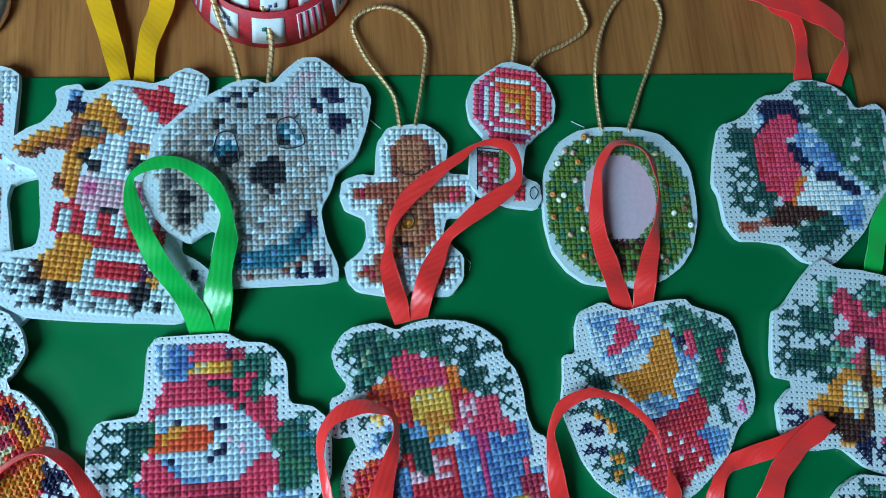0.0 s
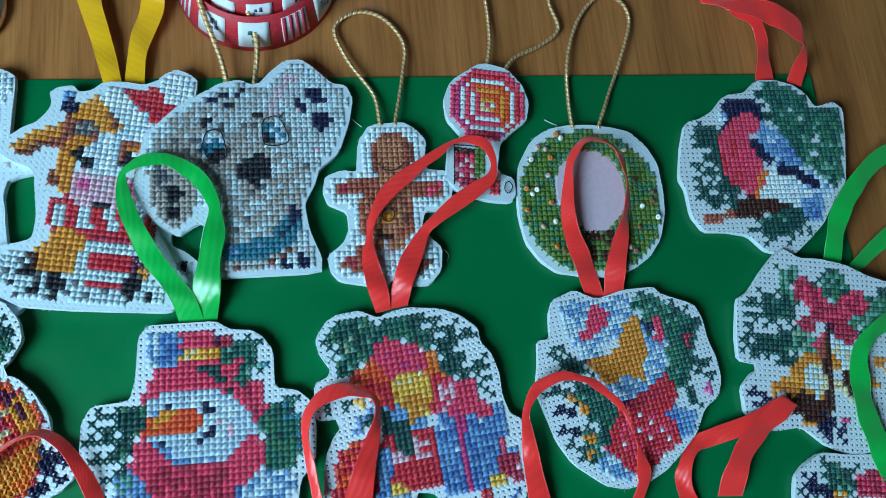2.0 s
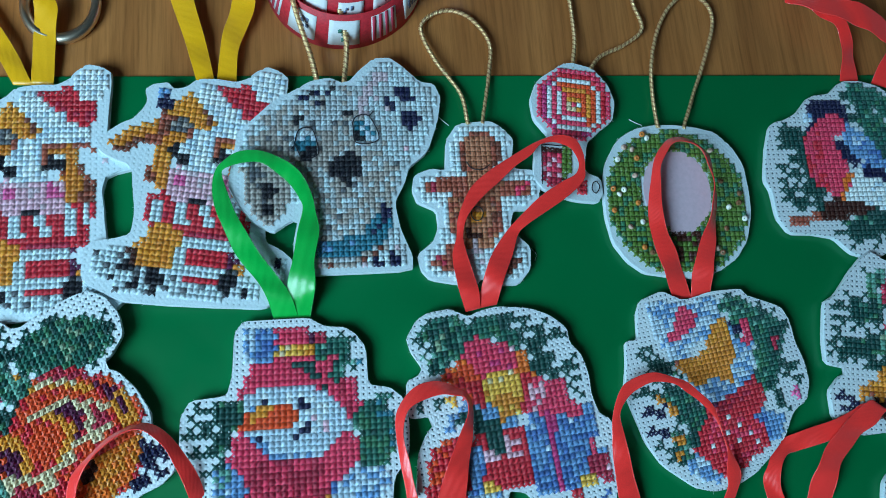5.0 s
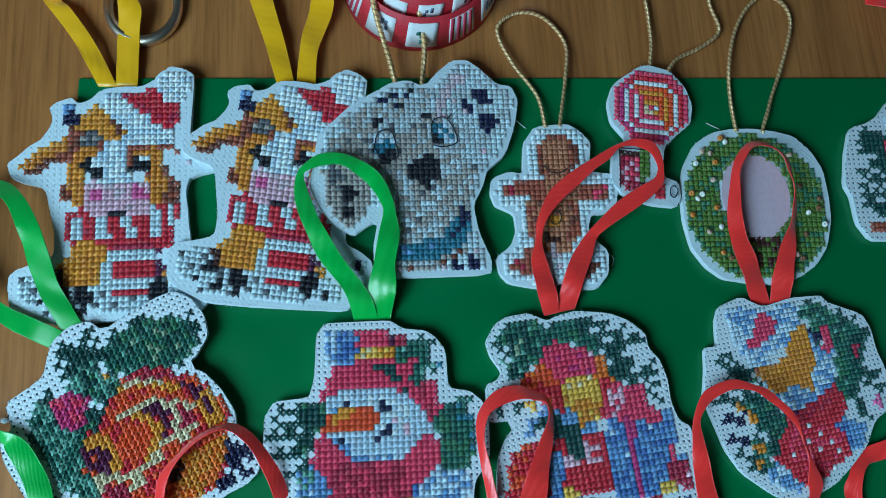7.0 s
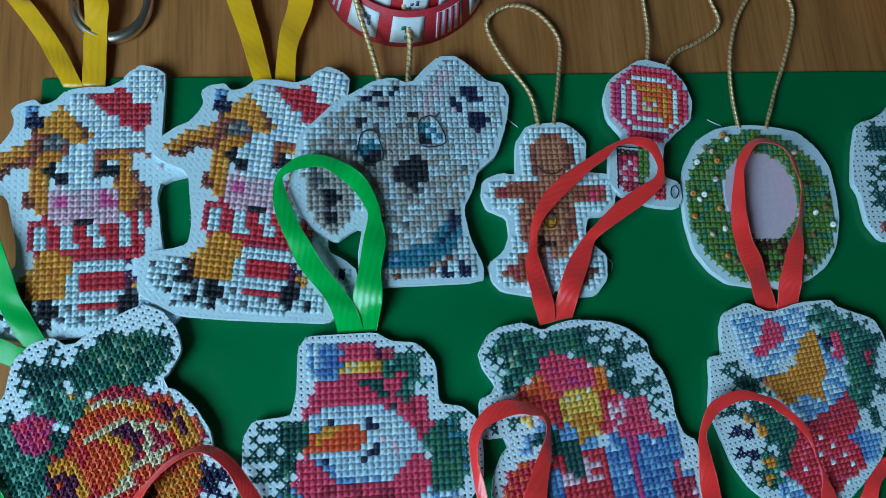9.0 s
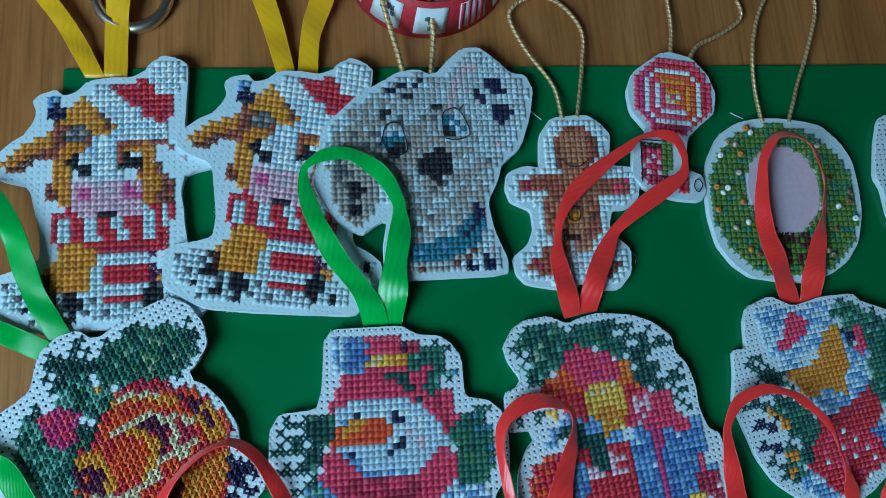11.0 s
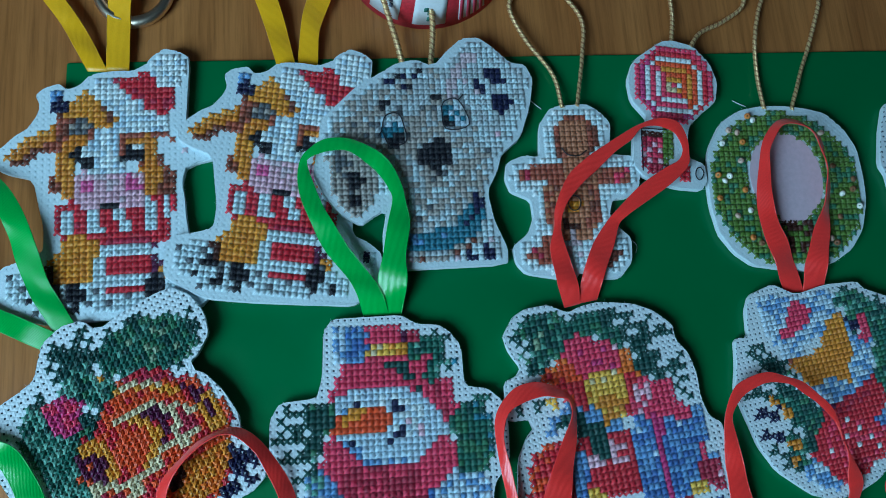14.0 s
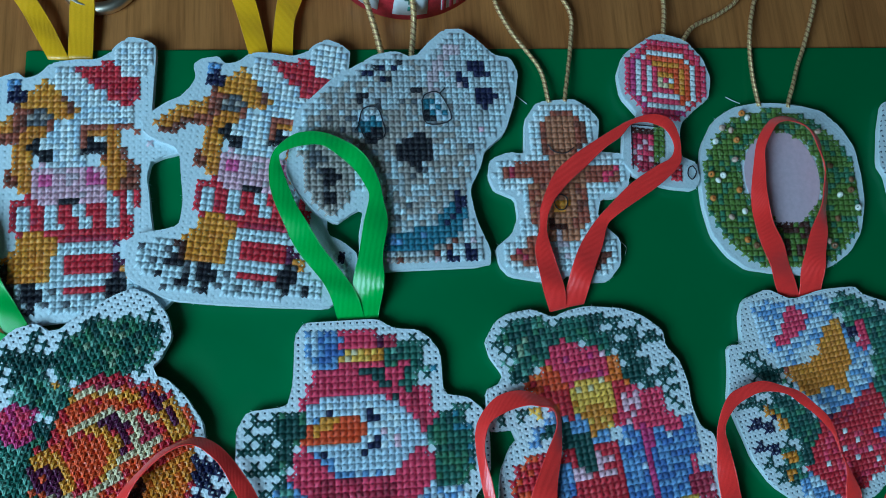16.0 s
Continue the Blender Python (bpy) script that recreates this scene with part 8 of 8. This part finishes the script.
def ribbon_coil(label, centre, walls, first, seed):
    root = tagged(new("ribbon_coil"), label=label, category="ribbon", group="coils of printed ribbon")
    rng = np.random.RandomState(seed)
    for w, wall in enumerate(walls):
        turn = curved_strip("ribbon_turn", root, GROSGRAIN, centre, wall, -math.pi, math.pi, 0.0, 1.0, 0.0)
        for k in range(11):
            a = first + 0.1 * w + k * 2 * math.pi / 11
            curved_strip("printed_patch", turn, PATCH, centre, wall, a - 0.20, a + 0.20, 0.14, 0.84, 0.0003)
            kind = (k + 2 * w) % 4
            ink = PRINTS[kind]
            if kind == 1:
                for s in range(4):
                    curved_strip("print", turn, ink, centre, wall, a - 0.19 + 0.10 * s, a - 0.14 + 0.10 * s, 0.14, 0.84, 0.0005)
            else:
                for _ in range(7 if kind == 2 else 4):
                    da, h = rng.uniform(-0.10, 0.10), rng.uniform(0.25, 0.68)
                    curved_strip("print", turn, ink, centre, wall, a + da - 0.022, a + da + 0.022, h, h + rng.uniform(0.06, 0.14), 0.0005)
    return root


ribbon_coil("coil of red ribbon printed with white winter squares", (-0.0470, 0.1582), [((0.0300, 0.0), (0.0262, 0.018)), ((0.0240, 0.006), (0.0225, 0.024))], -1.60, 2)
ribbon_coil("small coil of printed red ribbon on the table", (0.0005, 0.1800), [((0.0275, 0.0), (0.0250, 0.015))], -1.55, 5)

card = tagged(new("paper_card", box_mesh("paper_card", (0.055, 0.1568, 0.0), (0.1560, 0.235, 0.0008), plain("pale_yellow_card", (0.62, 0.58, 0.26), 0.8), 0.0003)),
              label="pale yellow-green paper card lying on the table", category="card")


def scissors():
    """Handle ring, shank and blade of small steel embroidery scissors."""
    root = tagged(new("scissors"), label="small steel embroidery scissors lying on the table", category="scissors")
    cx, cy = -0.1485, 0.1470

    def ring(cx, cy):
        n, k = 40, 10
        verts, faces = [], []
        for a in np.arange(n) * 2 * math.pi / n:
            for b in np.arange(k) * 2 * math.pi / k:
                r = 1 + 0.15 * math.cos(b)
                verts.append((cx + 0.0122 * r * math.cos(a), cy + 0.0142 * r * math.sin(a), 0.0022 + 0.0021 * math.sin(b)))
        for a in range(n):
            for b in range(k):
                faces.append((a * k + b, ((a + 1) % n) * k + b, ((a + 1) % n) * k + (b + 1) % k, a * k + (b + 1) % k))
        return mesh_of("handle_ring", verts, faces, [STEEL])

    child("handle_ring", ring(cx, cy), root)
    p = catmull([(cx + 0.0125, cy + 0.004, 0.0022), (cx + 0.0145, cy + 0.013, 0.0026), (cx + 0.0185, cy + 0.028, 0.003), (cx + 0.028, cy + 0.050, 0.0026)], 8)
    verts, faces, k = [], [], 8
    t = np.gradient(p, axis=0)
    for a in range(len(p)):
        d = t[a] / np.linalg.norm(t[a])
        side = np.cross(d, (0, 0, 1))
        w = 0.0016 + 0.0016 * a / len(p)
        verts += [tuple(p[a] + w * math.cos(b) * side + 0.0016 * math.sin(b) * np.array((0, 0, 1))) for b in np.arange(k) * 2 * math.pi / k]
    faces = [(a * k + b, a * k + (b + 1) % k, (a + 1) * k + (b + 1) % k, (a + 1) * k + b) for a in range(len(p) - 1) for b in range(k)]
    faces += [tuple(range(k)), tuple((len(p) - 1) * k + b for b in range(k - 1, -1, -1))]
    child("shank", mesh_of("shank", verts, faces, [STEEL]), root)


scissors()


def loose_thread(points):
    p = catmull(np.asarray(points) / 1000, 6)
    k, verts = 5, []
    for a in p:
        verts += [(a[0], a[1] + 0.0002 * math.cos(b), a[2] + 0.0002 * math.sin(b)) for b in np.arange(k) * 2 * math.pi / k]
    faces = [(a * k + b, a * k + (b + 1) % k, (a + 1) * k + (b + 1) % k, (a + 1) * k + b) for a in range(len(p) - 1) for b in range(k)]
    return tagged(new("loose_thread", mesh_of("loose_thread", verts, faces, [FLOSS["white"]])), label="short white snippet of thread on the green board", category="thread", group="thread snippets")


for snippet in ([(-13.7, 101.3, 1.6), (-11.9, 99.5, 1.6), (-10.3, 98.1, 1.6)], [(16.4, 49.3, 1.6), (17.9, 47.2, 1.6), (17.2, 44.7, 1.6)], [(61, 99.6, 1.6), (63.5, 98.2, 1.6), (65.7, 97.2, 1.6)]):
    loose_thread(snippet)

bm = bmesh.new()
bmesh.ops.create_icosphere(bm, subdivisions=1, radius=0.0011)
for v in bm.verts:
    v.co = (-0.1868 + v.co.x * (1.4 + 0.3 * noise.noise(v.co * 900)), 0.0009 + v.co.y, max(0.0, 0.0006 + v.co.z * 0.6))
crumb_mesh = bpy.data.meshes.new("crumb")
bm.to_mesh(crumb_mesh)
bm.free()
crumb_mesh.materials.append(FELT)
tagged(new("felt_crumb", crumb_mesh), label="tiny white crumb of felt on the wooden table", category="crumb")
